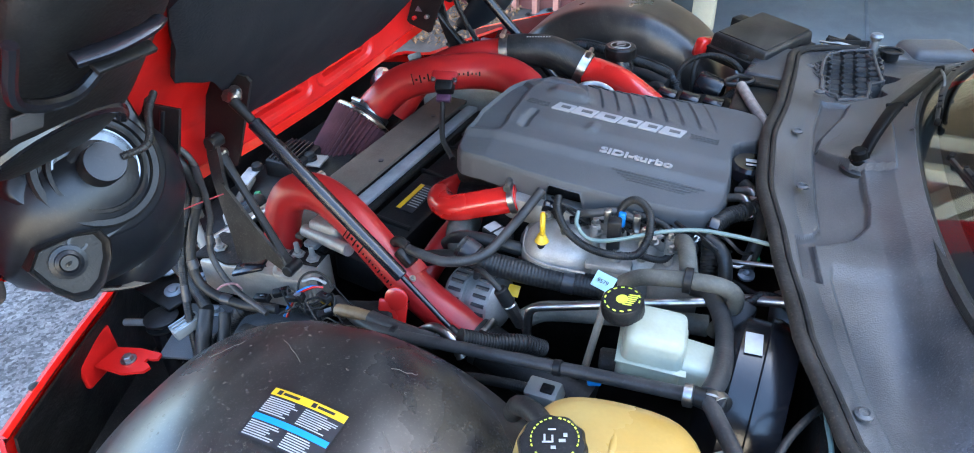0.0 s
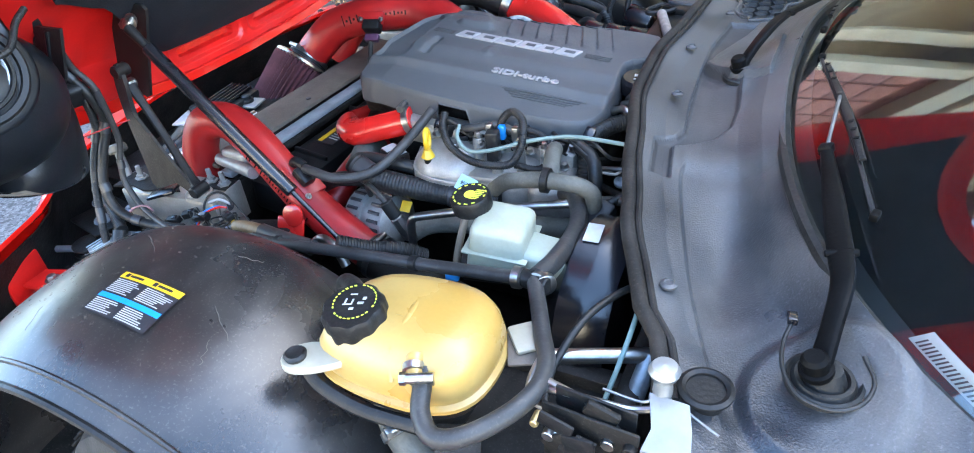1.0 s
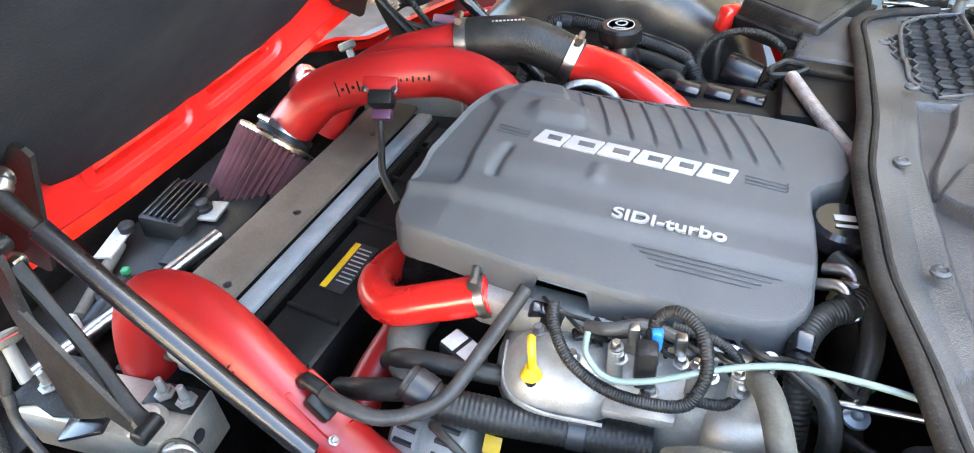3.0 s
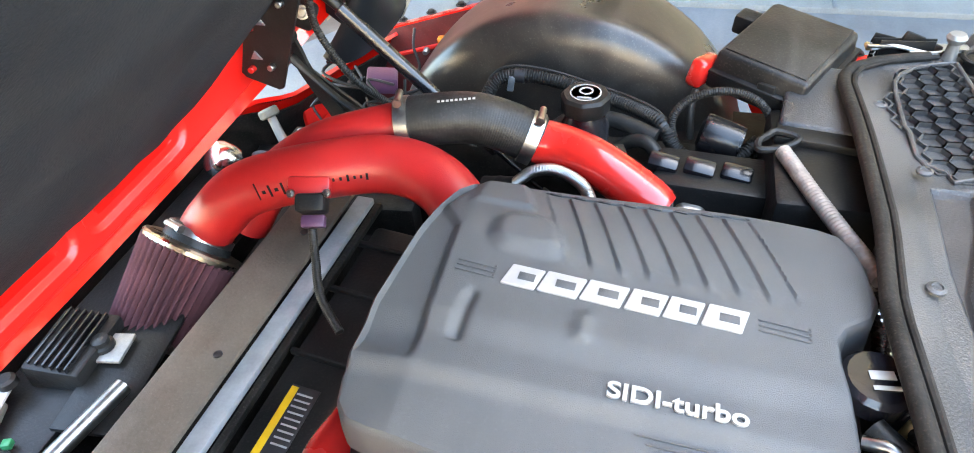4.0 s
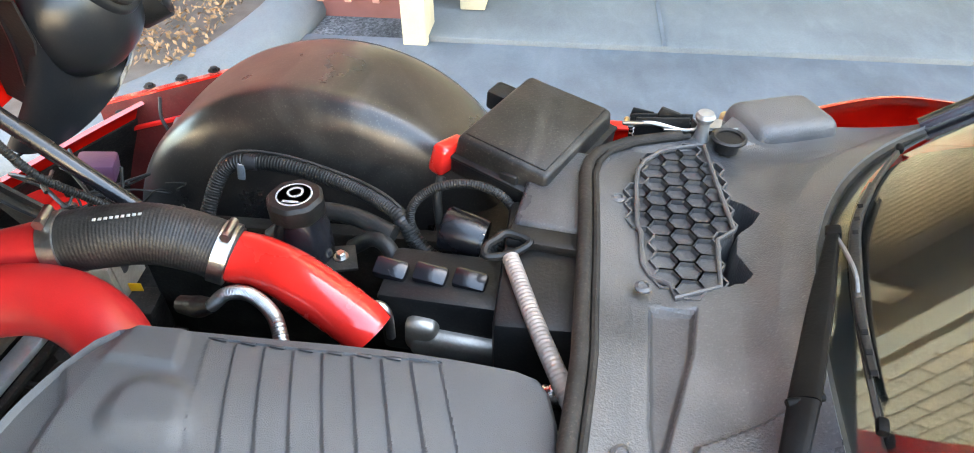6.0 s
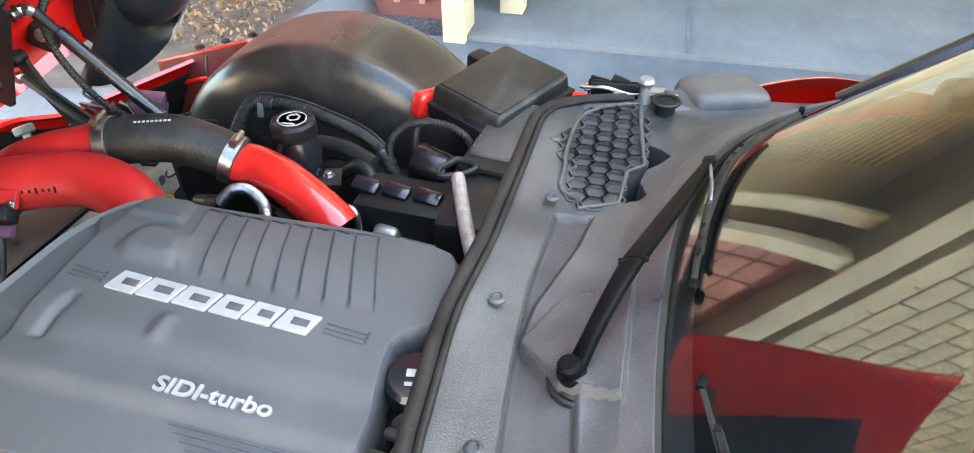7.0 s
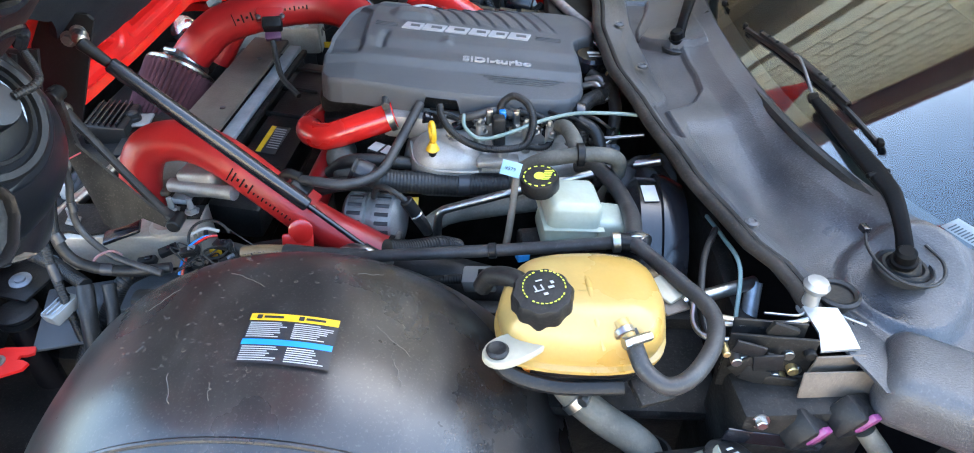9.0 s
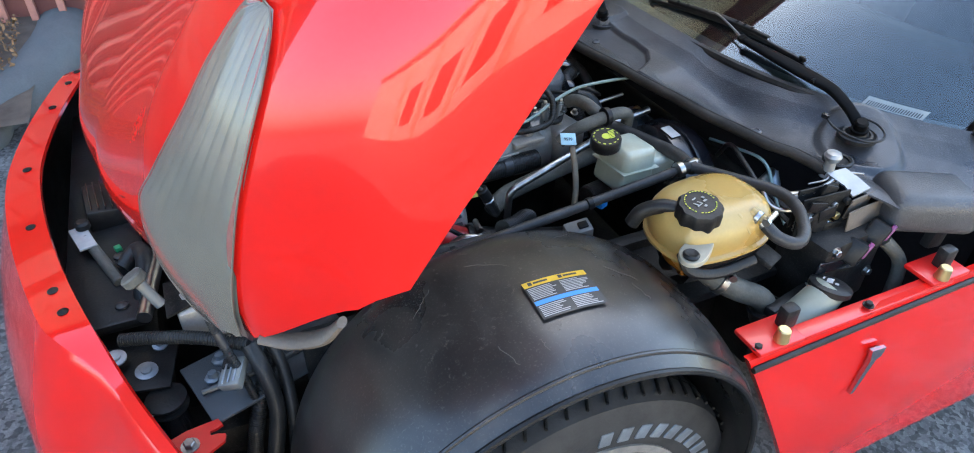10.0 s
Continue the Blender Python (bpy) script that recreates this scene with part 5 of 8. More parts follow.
# ---- coolant tank details ----
EAR = smoothpoly([(0.452, -0.790, 0), (0.470, -0.806, 0), (0.500, -0.795, 0), (0.535, -0.765, 0), (0.535, -0.735, 0), (0.495, -0.750, 0), (0.462, -0.765, 0)], 2)
part("ear", loft(B(), [[Vector((q.x, q.y, z)) for q in inset(EAR, d)] for d, z in ((0, 0.807), (0, 0.813), (0.0015, 0.815))]), EARM, tank, "milky mounting ear")
part("ear_grommet", lathe(B(), (0.472, -0.785, 0.815), (0, 0, 1), [(0.012, 0), (0.013, 0.004), (0.010, 0.007), (0.004, 0.005), (0, 0.005)], 20), RUBBER, tank)
part("ear", box(B(), (0.686, -0.645, 0.790), (0.04, 0.045, 0.006), (0, 0, 40), 0.004), EARM, tank)
part("moulded_seam", tube(B(), ((0.590, -0.778, 0.815), (0.582, -0.755, 0.838), (0.576, -0.70, 0.8445), (0.572, -0.65, 0.838)), [0.002, 0.005, 0.005, 0.002], 10, 8, flat=0.45), YELP, tank)
part("nipple", cyl(B(), (0.608, -0.752, 0.835), (0.617, -0.772, 0.828), 0.010, 0.009, 14), YELP, tank)
part("hose_clip", lathe(B(), (0.610, -0.760, 0.832), (0.4, -0.85, -0.3), [(0.0105, 0), (0.012, 0.001), (0.012, 0.008), (0.0105, 0.009)], 18), STEEL, tank)
part("filler_hose_stub", tube(B(), [(0.515, -0.715, 0.835), (0.49, -0.69, 0.838), (0.462, -0.672, 0.825), (0.45, -0.665, 0.80)], 0.012, 14, 8), RUBBER, tank)
for k in range(30):
    if k % 10 == 9:
        continue
    a = k / 30 * 6.283
    c = Vector((0.522, -0.729, 0.8632)) + Vector((math.cos(a) * 0.024, math.sin(a) * 0.024, math.cos(a) * 0.0012 + math.sin(a) * 0.0029))
    part("print_mark", box(B(), c, (0.0030, 0.0017 - 0.0006 * (k % 2), 0.0008), (-7, -3, math.degrees(a) + 90), 0.0002), YGREEN, tank)
for dx, dy, w, h in ((-0.006, -0.006, 0.010, 0.002), (-0.010, -0.002, 0.002, 0.009), (-0.002, -0.001, 0.002, 0.010), (0.008, 0.000, 0.007, 0.004), (0.009, 0.007, 0.004, 0.005), (-0.006, 0.009, 0.008, 0.002), (0.002, -0.010, 0.005, 0.004)):
    part("print_mark", box(B(), (0.522 + dx, -0.729 + dy, 0.8634 + dx * 0.05 + dy * 0.12), (w, h, 0.0008), (-7, -3, 20), 0.0003), LABELW, tank)
cradle = thing("tank_cradle", (0.57, -0.72, 0.68), "black plastic cradle under the coolant tank", "bracket")
bm = loft(B(), [[Vector((q.x, q.y, z)) for q in inset(TP, d)] for d, z in ((0.060, 0.704), (0.040, 0.708), (0.022, 0.745), (0.010, 0.764), (0.016, 0.766), (0.030, 0.745))], False)
bmesh.ops.delete(bm, geom=[f for f in bm.faces if f.calc_center_median().x < 0.515], context="FACES")
part("tray", bm, BLACK, cradle)
part("arm", tube(B(), [(0.470, -0.765, 0.806), (0.482, -0.780, 0.778), (0.54, -0.782, 0.756), (0.62, -0.776, 0.752)], 0.009, 8, 6, flat=0.6), BLACK, cradle)
hose("overflow_hose", [(0.618, -0.758, 0.828), (0.624, -0.772, 0.818), (0.634, -0.796, 0.806), (0.658, -0.812, 0.800), (0.690, -0.794, 0.801), (0.722, -0.745, 0.804), (0.727, -0.696, 0.804), (0.700, -0.640, 0.799), (0.672, -0.585, 0.793), (0.655, -0.553, 0.790)], 0.0102, HOSE, "grey rubber coolant overflow hose", "hose", "coolant hoses")
hose("radiator_hose", [(0.535, -0.715, 0.745), (0.552, -0.745, 0.728), (0.571, -0.762, 0.712), (0.605, -0.778, 0.692), (0.638, -0.789, 0.675), (0.660, -0.792, 0.650), (0.664, -0.793, 0.61)], 0.0195, GREYRUB, "thick grey lower radiator hose", "hose", "coolant hoses", 20)
clamp("hose_clamp", (0.572, -0.763, 0.7115), (0.7, -0.45, -0.5), 0.0205, tank)
clamp("hose_clamp", (0.623, -0.769, 0.820), (0.35, -0.8, -0.5), 0.0112, tank, 0.008)
part("collar", lathe(B(), (0.662, -0.793, 0.640), (-0.2, 0.1, 1), [(0.020, -0.02), (0.026, -0.018), (0.028, 0.004), (0.031, 0.008), (0.027, 0.010), (0.022, 0.0)], 24), BLACK, cradle)
part("bracket_foot", box(B(), (0.655, -0.770, 0.742), (0.05, 0.035, 0.010), (18, 10, 25), 0.003), DARK, cradle, "grimy metal bracket foot")
pipehose = thing("coolant_pipe_hose", (0.33, -0.535, 0.70), "long black rubber hose along the wheel liner", "hose", "coolant hoses")
part("hose", tube(B(), [(0.03, -0.44, 0.66), (0.15, -0.515, 0.702), (0.33, -0.533, 0.736), (0.51, -0.529, 0.752), (0.648, -0.551, 0.789)], 0.0092, 14, 8), HOSE, pipehose)
for x, y, z, d in ((0.20, -0.522, 0.713, (1, -0.1, 0.2)), (0.46, -0.530, 0.747, (1, 0, 0.1))):
    part("hose_clip", lathe(B(), (x, y, z), d, [(0.0095, -0.006), (0.0115, -0.005), (0.0115, 0.005), (0.0095, 0.006)], 18), BLACK, pipehose)
block = thing("loom_connector", (0.442, -0.53, 0.67), "grey multi-pin connector below the hose", "connector")
part("housing", box(B(), (0.442, -0.530, 0.690), (0.050, 0.032, 0.028), (12, -8, -6), 0.004), CONNG, block)
part("latch", box(B(), (0.448, -0.535, 0.706), (0.018, 0.014, 0.006), (12, -8, -6), 0.0015), BLACK, block)
part("lead", tube(B(), [(0.418, -0.528, 0.688), (0.38, -0.525, 0.680), (0.33, -0.515, 0.66), (0.28, -0.50, 0.63)], 0.0075, 10, 6, 0.0005, 0.004), RUBBER, block)
tee = thing("hose_joint", (0.652, -0.552, 0.78), "plastic hose joint with spring clips", "hose joint")
part("joint", cyl(B(), (0.635, -0.548, 0.787), (0.675, -0.558, 0.790), 0.012, None, 14, 0.002), BLACK, tee)
for x, d in ((0.632, (1, 0, 0.1)), (0.66, (0.1, 0.9, -0.2)), (0.668, (0.6, -0.7, 0.1))):
    part("spring_clip", lathe(B(), (x, -0.552, 0.788), d, [(0.0125, -0.006), (0.0145, -0.005), (0.0145, 0.005), (0.0125, 0.006)], 18), STEEL, tee)
hose("heater_return_hose", [(0.655, -0.545, 0.790), (0.662, -0.50, 0.785), (0.66, -0.43, 0.772), (0.648, -0.37, 0.765), (0.625, -0.325, 0.765), (0.60, -0.30, 0.75)], 0.013, HOSE, "black hose running to the heater pipe", "hose", "coolant hoses")

# ---- brake reservoir print, tag, booster details ----
part("print_disc", lathe(B(), (0.5246, -0.4644, 0.8361), (-0.1, -0.1, 1), [(0.008, 0), (0.008, 0.0006), (0, 0.0006)], 20), YGREEN, res)
for i in range(6):
    part("print_line", box(B(), (0.5335 + 0.001 * i, -0.473 + 0.0035 * i, 0.8365 + 0.0006 * i), (0.013, 0.0018, 0.0008), (6, 5, 12), 0.0002), YGREEN, res)
for i in range(14):
    a = i / 14 * 6.283
    if not 5.4 < a < 6.3:
        part("print_mark", box(B(), (0.5246 + 0.0225 * math.cos(a), -0.4644 + 0.0225 * math.sin(a), 0.8362 + 0.1 * 0.0225 * (math.cos(a) + math.sin(a))), (0.005, 0.002, 0.0008), (6, 5, math.degrees(a) + 90), 0.0002), YGREEN, res)
part("seam", box(B(), (0.572, -0.470, 0.775), (0.091, 0.091, 0.003), (0, 6, 8), 0.001), WHITEP, res)
mc = thing("master_cylinder", (0.60, -0.46, 0.68), "dark cast brake master cylinder", "master cylinder")
part("body", cyl(B(), (0.50, -0.462, 0.705), (0.67, -0.43, 0.705), 0.024, None, 18, 0.003), DARK, mc)
part("flange", cyl(B(), (0.655, -0.435, 0.703), (0.668, -0.432, 0.703), 0.05, None, 20, 0.003), DARK, mc)
part("blue_plug", box(B(), (0.505, -0.505, 0.718), (0.020, 0.016, 0.014), (0, 0, 20), 0.003), LABELBLUE, mc)
booster = bpy.data.objects["brake_booster"]
part("label", box(B(), (0.694, -0.440, 0.7945), (0.022, 0.036, 0.001), (6, 0, 4), 0.0003), LABELW, booster, "small white label")
tag = thing("paper_tag", (0.484, -0.40, 0.79), "pale blue paper tag with a number", "tag")
part("sheet", box(B(), (0.484, -0.402, 0.806), (0.031, 0.024, 0.0008), (38, 8, -12), 0.0003), TAGBLUE, tag)
text("9579", (0.483, -0.4035, 0.8066), (0.97, -0.2, -0.14), (0.2, 0.76, 0.62), 0.0088, LABELB, tag, "number", 0.0002)
hose("brake_hose_short", [(0.492, -0.405, 0.79), (0.489, -0.425, 0.76), (0.484, -0.445, 0.72), (0.478, -0.455, 0.68)], 0.0058, BRAID, "braided brake hose below the tag", "hose")

# ---- bits between the heater hoses and the cowl ----
lev = thing("level_plug", (0.667, -0.345, 0.70), "black level sensor plug with a short loom", "plug")
part("housing", box(B(), (0.667, -0.345, 0.745), (0.034, 0.060, 0.030), (30, 10, -20), 0.004), BLACK, lev)
part("latch_tab", box(B(), (0.664, -0.340, 0.762), (0.014, 0.026, 0.006), (30, 10, -20), 0.0015), BLACKSHINE, lev)
part("print_label", box(B(), (0.654, -0.362, 0.748), (0.016, 0.022, 0.002), (30, 10, -20), 0.0005), LABELW, lev)
part("pigtail", tube(B(), [(0.676, -0.318, 0.757), (0.70, -0.30, 0.766), (0.73, -0.296, 0.755), (0.76, -0.30, 0.72)], 0.007, 10, 6, 0.0005, 0.004), RUBBER, lev)
tow = thing("strut_mount", (0.742, -0.265, 0.66), "pale grey strut mount with a brass bolt", "strut mount")
part("block", box(B(), (0.745, -0.262, 0.700), (0.055, 0.075, 0.075), (8, -6, 14), 0.014, 3), GREYM, tow)
part("washer", lathe(B(), (0.738, -0.270, 0.737), (-0.1, -0.1, 1), [(0.016, 0), (0.016, 0.004), (0.011, 0.005), (0.010, 0.016), (0.007, 0.018), (0.0, 0.018)], 20), CONNG, tow)
part("bolt", bolt(B(), (0.7365, -0.2715, 0.754), (-0.1, -0.1, 1), 0.006, 0.004), GOLD, tow)
hose("sensor_wire", [(0.632, -0.222, 0.752), (0.645, -0.214, 0.748), (0.662, -0.208, 0.742), (0.672, -0.190, 0.750)], 0.0016, CONNG, "thin pale wire to a green connector", "wire", "", 8)
solo("small_connector", box(B(), (0.674, -0.184, 0.752), (0.014, 0.026, 0.012), (20, 0, 25), 0.002), GREENP, "small green connector on a thin wire", "connector")
solo("line_nut", cyl(B(), (0.618, -0.228, 0.754), (0.634, -0.221, 0.752), 0.006, None, 6, 0.001), STEEL, "bright hexagonal line nut", "nut")

# ---- alloy and rubber lines in front of the intake ----
hose("metal_coolant_pipe", [(0.362, -0.395, 0.62), (0.366, -0.395, 0.69), (0.372, -0.394, 0.712), (0.395, -0.392, 0.722), (0.48, -0.382, 0.745), (0.56, -0.355, 0.752), (0.64, -0.33, 0.76)], 0.0072, STEEL, "bent bare metal coolant pipe", "pipe", n=10)
duct = thing("corrugated_duct", (0.34, -0.31, 0.69), "black corrugated cable duct with tape at its ends", "duct")
part("sleeve", tube(B(), [(0.215, -0.320, 0.745), (0.255, -0.325, 0.728), (0.32, -0.315, 0.715), (0.40, -0.300, 0.705), (0.48, -0.29, 0.70)], 0.0195, 18, 8, 0.0006, 0.006), RUBBER, duct)
for p, q in (((0.222, -0.321, 0.742), (0.246, -0.3245, 0.732)), ((0.392, -0.3015, 0.706), (0.412, -0.2985, 0.704))):
    part("tape_wrap", cyl(B(), p, q, 0.0213, None, 18, 0.001), LABELB, duct)
hose("lower_coolant_hose", [(0.34, -0.37, 0.655), (0.38, -0.352, 0.675), (0.46, -0.345, 0.69), (0.55, -0.335, 0.70), (0.63, -0.32, 0.70)], 0.017, GREYRUB, "grimy brown rubber hose", "hose", "coolant hoses")
hose("heater_hose", [(0.566, -0.250, 0.795), (0.574, -0.272, 0.808), (0.583, -0.305, 0.812), (0.594, -0.345, 0.80)], 0.0130, GREYRUB, "dusty grey heater hose", "hose", "coolant hoses", 18)
hose("heater_hose", [(0.50, -0.345, 0.765), (0.525, -0.352, 0.788), (0.56, -0.358, 0.802), (0.60, -0.359, 0.809), (0.640, -0.350, 0.803), (0.660, -0.343, 0.785), (0.657, -0.338, 0.745), (0.64, -0.33, 0.70)], 0.0125, GREYRUB, "dusty grey heater hose bent down at its end", "hose", "coolant hoses", 18)
part("hose_clip", lathe(B(), (0.594, -0.359, 0.8085), (1, 0.05, 0), [(0.0170, -0.006), (0.019, -0.005), (0.019, 0.005), (0.0170, 0.006)], 20), BLACK, tee)
hose("breather_hose", [(0.135, -0.365, 0.748), (0.165, -0.375, 0.752), (0.215, -0.375, 0.748), (0.265, -0.340, 0.750), (0.290, -0.275, 0.770), (0.322, -0.213, 0.815)], 0.0085, HOSE, "thin black breather hose sagging between two fittings", "hose")
dip = thing("dipstick", (0.366, -0.32, 0.72), "yellow oil dipstick with a ring handle", "dipstick")
part("ring_handle", tube(B(), [Vector((0.350, -0.286, 0.799)) + Vector((-0.0040 * math.cos(a), 0.0115 * math.cos(a), 0.017 * math.sin(a))) for a in [6.283 * i / 20 for i in range(21)]], 0.0045, 8, 0), YELLOW, dip)
part("stopper", lathe(B(), (0.350, -0.290, 0.764), (0, 0.02, 1), [(0.008, 0), (0.012, 0.004), (0.010, 0.008), (0.006, 0.018)], 16), YELLOW, dip)
part("tube", cyl(B(), (0.352, -0.293, 0.68), (0.350, -0.290, 0.766), 0.007, 0.008, 12), BLACK, dip)
hose("wiring_loom", [(0.358, -0.232, 0.822), (0.365, -0.255, 0.808), (0.392, -0.282, 0.790), (0.44, -0.294, 0.775), (0.50, -0.294, 0.780), (0.517, -0.282, 0.800), (0.519, -0.268, 0.822), (0.508, -0.244, 0.838), (0.484, -0.228, 0.841), (0.465, -0.228, 0.822), (0.459, -0.242, 0.785)], 0.0062, RUBBER, "looped black wiring loom", "wiring", "", 10, 0.0006, 0.003)
hose("wiring_loom", [(0.505, -0.275, 0.770), (0.545, -0.265, 0.765), (0.555, -0.240, 0.785), (0.53, -0.22, 0.80), (0.48, -0.215, 0.806)], 0.0055, RUBBER, "black wiring loom beside the injectors", "wiring", "", 10, 0.0005, 0.003)
hose("fuel_line", [(0.402, -0.262, 0.822), (0.405, -0.278, 0.806), (0.43, -0.290, 0.792), (0.47, -0.286, 0.798), (0.52, -0.270, 0.812), (0.56, -0.258, 0.820), (0.60, -0.252, 0.825), (0.66, -0.256, 0.828), (0.712, -0.264, 0.830)], 0.0034, mat("pale_green_line", (0.13, 0.18, 0.165), 0.4, 0, 0.1), "thin pale green fluid line", "line", "", 10)
hose("vacuum_hose", [(0.395, -0.235, 0.80), (0.42, -0.24, 0.808), (0.455, -0.228, 0.812), (0.49, -0.225, 0.80)], 0.0070, HOSE, "short black vacuum hose", "hose")
hose("cam_hose", [(0.614, -0.255, 0.70), (0.612, -0.235, 0.745), (0.606, -0.195, 0.788), (0.625, -0.150, 0.795), (0.660, -0.118, 0.797), (0.680, -0.066, 0.798), (0.674, -0.011, 0.795)], 0.0135, RUBBER, "ribbed black hose beside the engine cover", "hose", "", 12, 0.001, 0.005)

# intake manifold cast shape with bosses
for x, y, z, r, h in ((0.385, -0.262, 0.745, 0.012, 0.03), (0.43, -0.255, 0.75, 0.009, 0.05), (0.47, -0.27, 0.73, 0.011, 0.03), (0.51, -0.26, 0.75, 0.008, 0.055), (0.55, -0.255, 0.75, 0.008, 0.05)):
    part("boss", cyl(B(), (x, y, z), (x, y, z + h), r, r * 0.9, 14, 0.002), ALU, engine)
    part("bolt", bolt(B(), (x, y, z + h), (0, 0, 1), r * 0.6, 0.006), STEEL, engine)
part("solenoid", box(B(), (0.462, -0.262, 0.792), (0.022, 0.022, 0.055), (0, 0, 10), 0.004), BLACK, engine)
part("solenoid_foot", box(B(), (0.462, -0.280, 0.742), (0.075, 0.03, 0.014), (0, 0, 5), 0.005), ALU, engine)
for x, m2 in ((0.445, STEEL), (0.468, LABELBLUE), (0.492, STEEL)):
    part("injector_clip", box(B(), (x, -0.238, 0.806), (0.012, 0.012, 0.026), (0, 0, 8), 0.003), m2, engine)
for k in range(7):
    x = 0.37 + 0.035 * k
    part("cover_bolt", bolt(B(), (x, -0.205, 0.775), (0, -0.5, 1), 0.006, 0.008), STEEL, engine)
part("throttle_body", box(B(), (0.56, -0.24, 0.70), (0.08, 0.10, 0.10), (0, 0, 12), 0.02, 3), ALU, engine)
AX = Vector((0.97, -0.12, 0.05)).normalized()
AC = Vector((0.246, -0.322, 0.640))
part("alternator", lathe(B(), AC, AX, [(0.020, -0.052), (0.040, -0.050), (0.049, -0.042), (0.050, -0.030), (0.050, -0.008), (0.044, -0.006), (0.044, 0.006), (0.050, 0.008), (0.050, 0.030), (0.049, 0.042), (0.040, 0.050), (0.020, 0.052)], 40), ALU, engine, "slotted aluminium alternator")
side = AX.orthogonal().normalized()
up = AX.cross(side)
for k in range(20):
    a = 6.283 * k / 20
    rad = side * math.cos(a) + up * math.sin(a)
    for h in (-0.025, 0.025):
        part("alternator_slot", tube(B(), [AC + AX * (h - 0.012) + rad * 0.0495, AC + AX * (h + 0.012) + rad * 0.0495], 0.0036, 6, 2), LABELB, engine)
part("yellow_sticker", box(B(), (0.316, -0.332, 0.684), (0.020, 0.020, 0.001), (42, 0, 0), 0.0002), YELLOW, engine)
part("cylinder_head", box(B(), (0.37, 0.02, 0.76), (0.50, 0.34, 0.06), (0, 4, 0), 0.02), DARK, engine)
part("valve_rail", box(B(), (0.42, -0.20, 0.76), (0.34, 0.05, 0.05), (0, 4, 0), 0.015), ALU, engine)
rnd = random.Random(33)
for k in range(16):
    x = 0.335 + 0.018 * k
    part("plug", box(B(), (x, -0.190 - 0.045 * rnd.random(), 0.762 + 0.035 * rnd.random()), (0.012 + 0.012 * rnd.random(), 0.012 + 0.010 * rnd.random(), 0.014 + 0.018 * rnd.random()), (rnd.uniform(-25, 25), rnd.uniform(-25, 25), rnd.uniform(0, 90)), 0.003), BLACK if k % 3 else BLACKSHINE, engine)
for k in range(9):
    x = 0.345 + 0.030 * k
    part("head_bolt", bolt(B(), (x, -0.232 - 0.03 * rnd.random(), 0.768 + 0.02 * rnd.random()), (0, -0.2, 1), 0.0055, 0.007), STEEL, engine)
for k in range(10):
    x, y, z = 0.34 + 0.03 * k, -0.21 - 0.03 * rnd.random(), 0.785 + 0.02 * rnd.random()
    pts = [(x, y, z), (x + 0.02, y - 0.02, z + 0.012 * rnd.random()), (x + 0.045, y - 0.03 * rnd.random(), z - 0.01), (x + 0.06, y + 0.01, z - 0.03)]
    part("lead", tube(B(), pts, 0.0022 + 0.002 * rnd.random(), 7, 6), RUBBER, engine)
part("manifold_lobe", box(B(), (0.372, -0.252, 0.722), (0.135, 0.110, 0.110), (10, 0, 6), 0.050, 6), ALU, engine)
part("manifold_seam", tube(B(), [(0.305, -0.240, 0.752), (0.320, -0.292, 0.742), (0.36, -0.311, 0.738), (0.43, -0.306, 0.735)], 0.0022, 6, 6), ALU, engine)
part("sensor_block", box(B(), (0.257, -0.258, 0.732), (0.050, 0.034, 0.028), (0, 4, -25), 0.004), BLACK, engine)
for dx, dy in ((-0.012, 0.0055), (0.012, -0.0055)):
    part("printed_label", box(B(), (0.257 + dx, -0.258 + dy, 0.7468), (0.020, 0.026, 0.001), (0, 4, -25), 0.0003), LABELW, engine)
part("elbow_hose", tube(B(), [(0.172, -0.190, 0.70), (0.172, -0.235, 0.712), (0.190, -0.275, 0.708), (0.225, -0.298, 0.700)], [0.022, 0.025, 0.023, 0.018], 18, 8), GREYRUB, engine, "dusty rubber elbow hose")
part("red_feed_pipe", tube(B(), [(0.165, -0.15, 0.70), (0.150, -0.205, 0.688), (0.130, -0.27, 0.655), (0.115, -0.33, 0.61)], 0.026, 20, 8), PIPERED, engine, "dark red lower feed pipe")
for p, q, r in (((0.628, -0.229, 0.76), (0.717, -0.24, 0.78), 0.004), ((0.60, -0.20, 0.72), (0.70, -0.27, 0.735), 0.006), ((0.645, -0.30, 0.745), (0.735, -0.315, 0.775), 0.008)):
    part("stay_rod", cyl(B(), p, q, r, None, 10, 0.001), STEEL if r != 0.006 else DARK, engine)
part("cable_stub", tube(B(), [(0.620, -0.216, 0.75), (0.646, -0.221, 0.748), (0.664, -0.215, 0.752), (0.675, -0.178, 0.765)], 0.0025, 8, 6), STEEL, engine)
part("cable_ferrule", cyl(B(), (0.618, -0.216, 0.75), (0.636, -0.219, 0.749), 0.006, None, 8, 0.001), STEEL, engine)
part("green_tab", box(B(), (0.677, -0.172, 0.768), (0.008, 0.012, 0.016), (20, 20, 0), 0.002), GREENP, engine)
part("hose_strap", lathe(B(), (0.648, -0.130, 0.797), (0.8, 0.6, 0), [(0.0148, -0.006), (0.0165, -0.005), (0.0165, 0.005), (0.0148, 0.006)], 18), BLACK, engine)
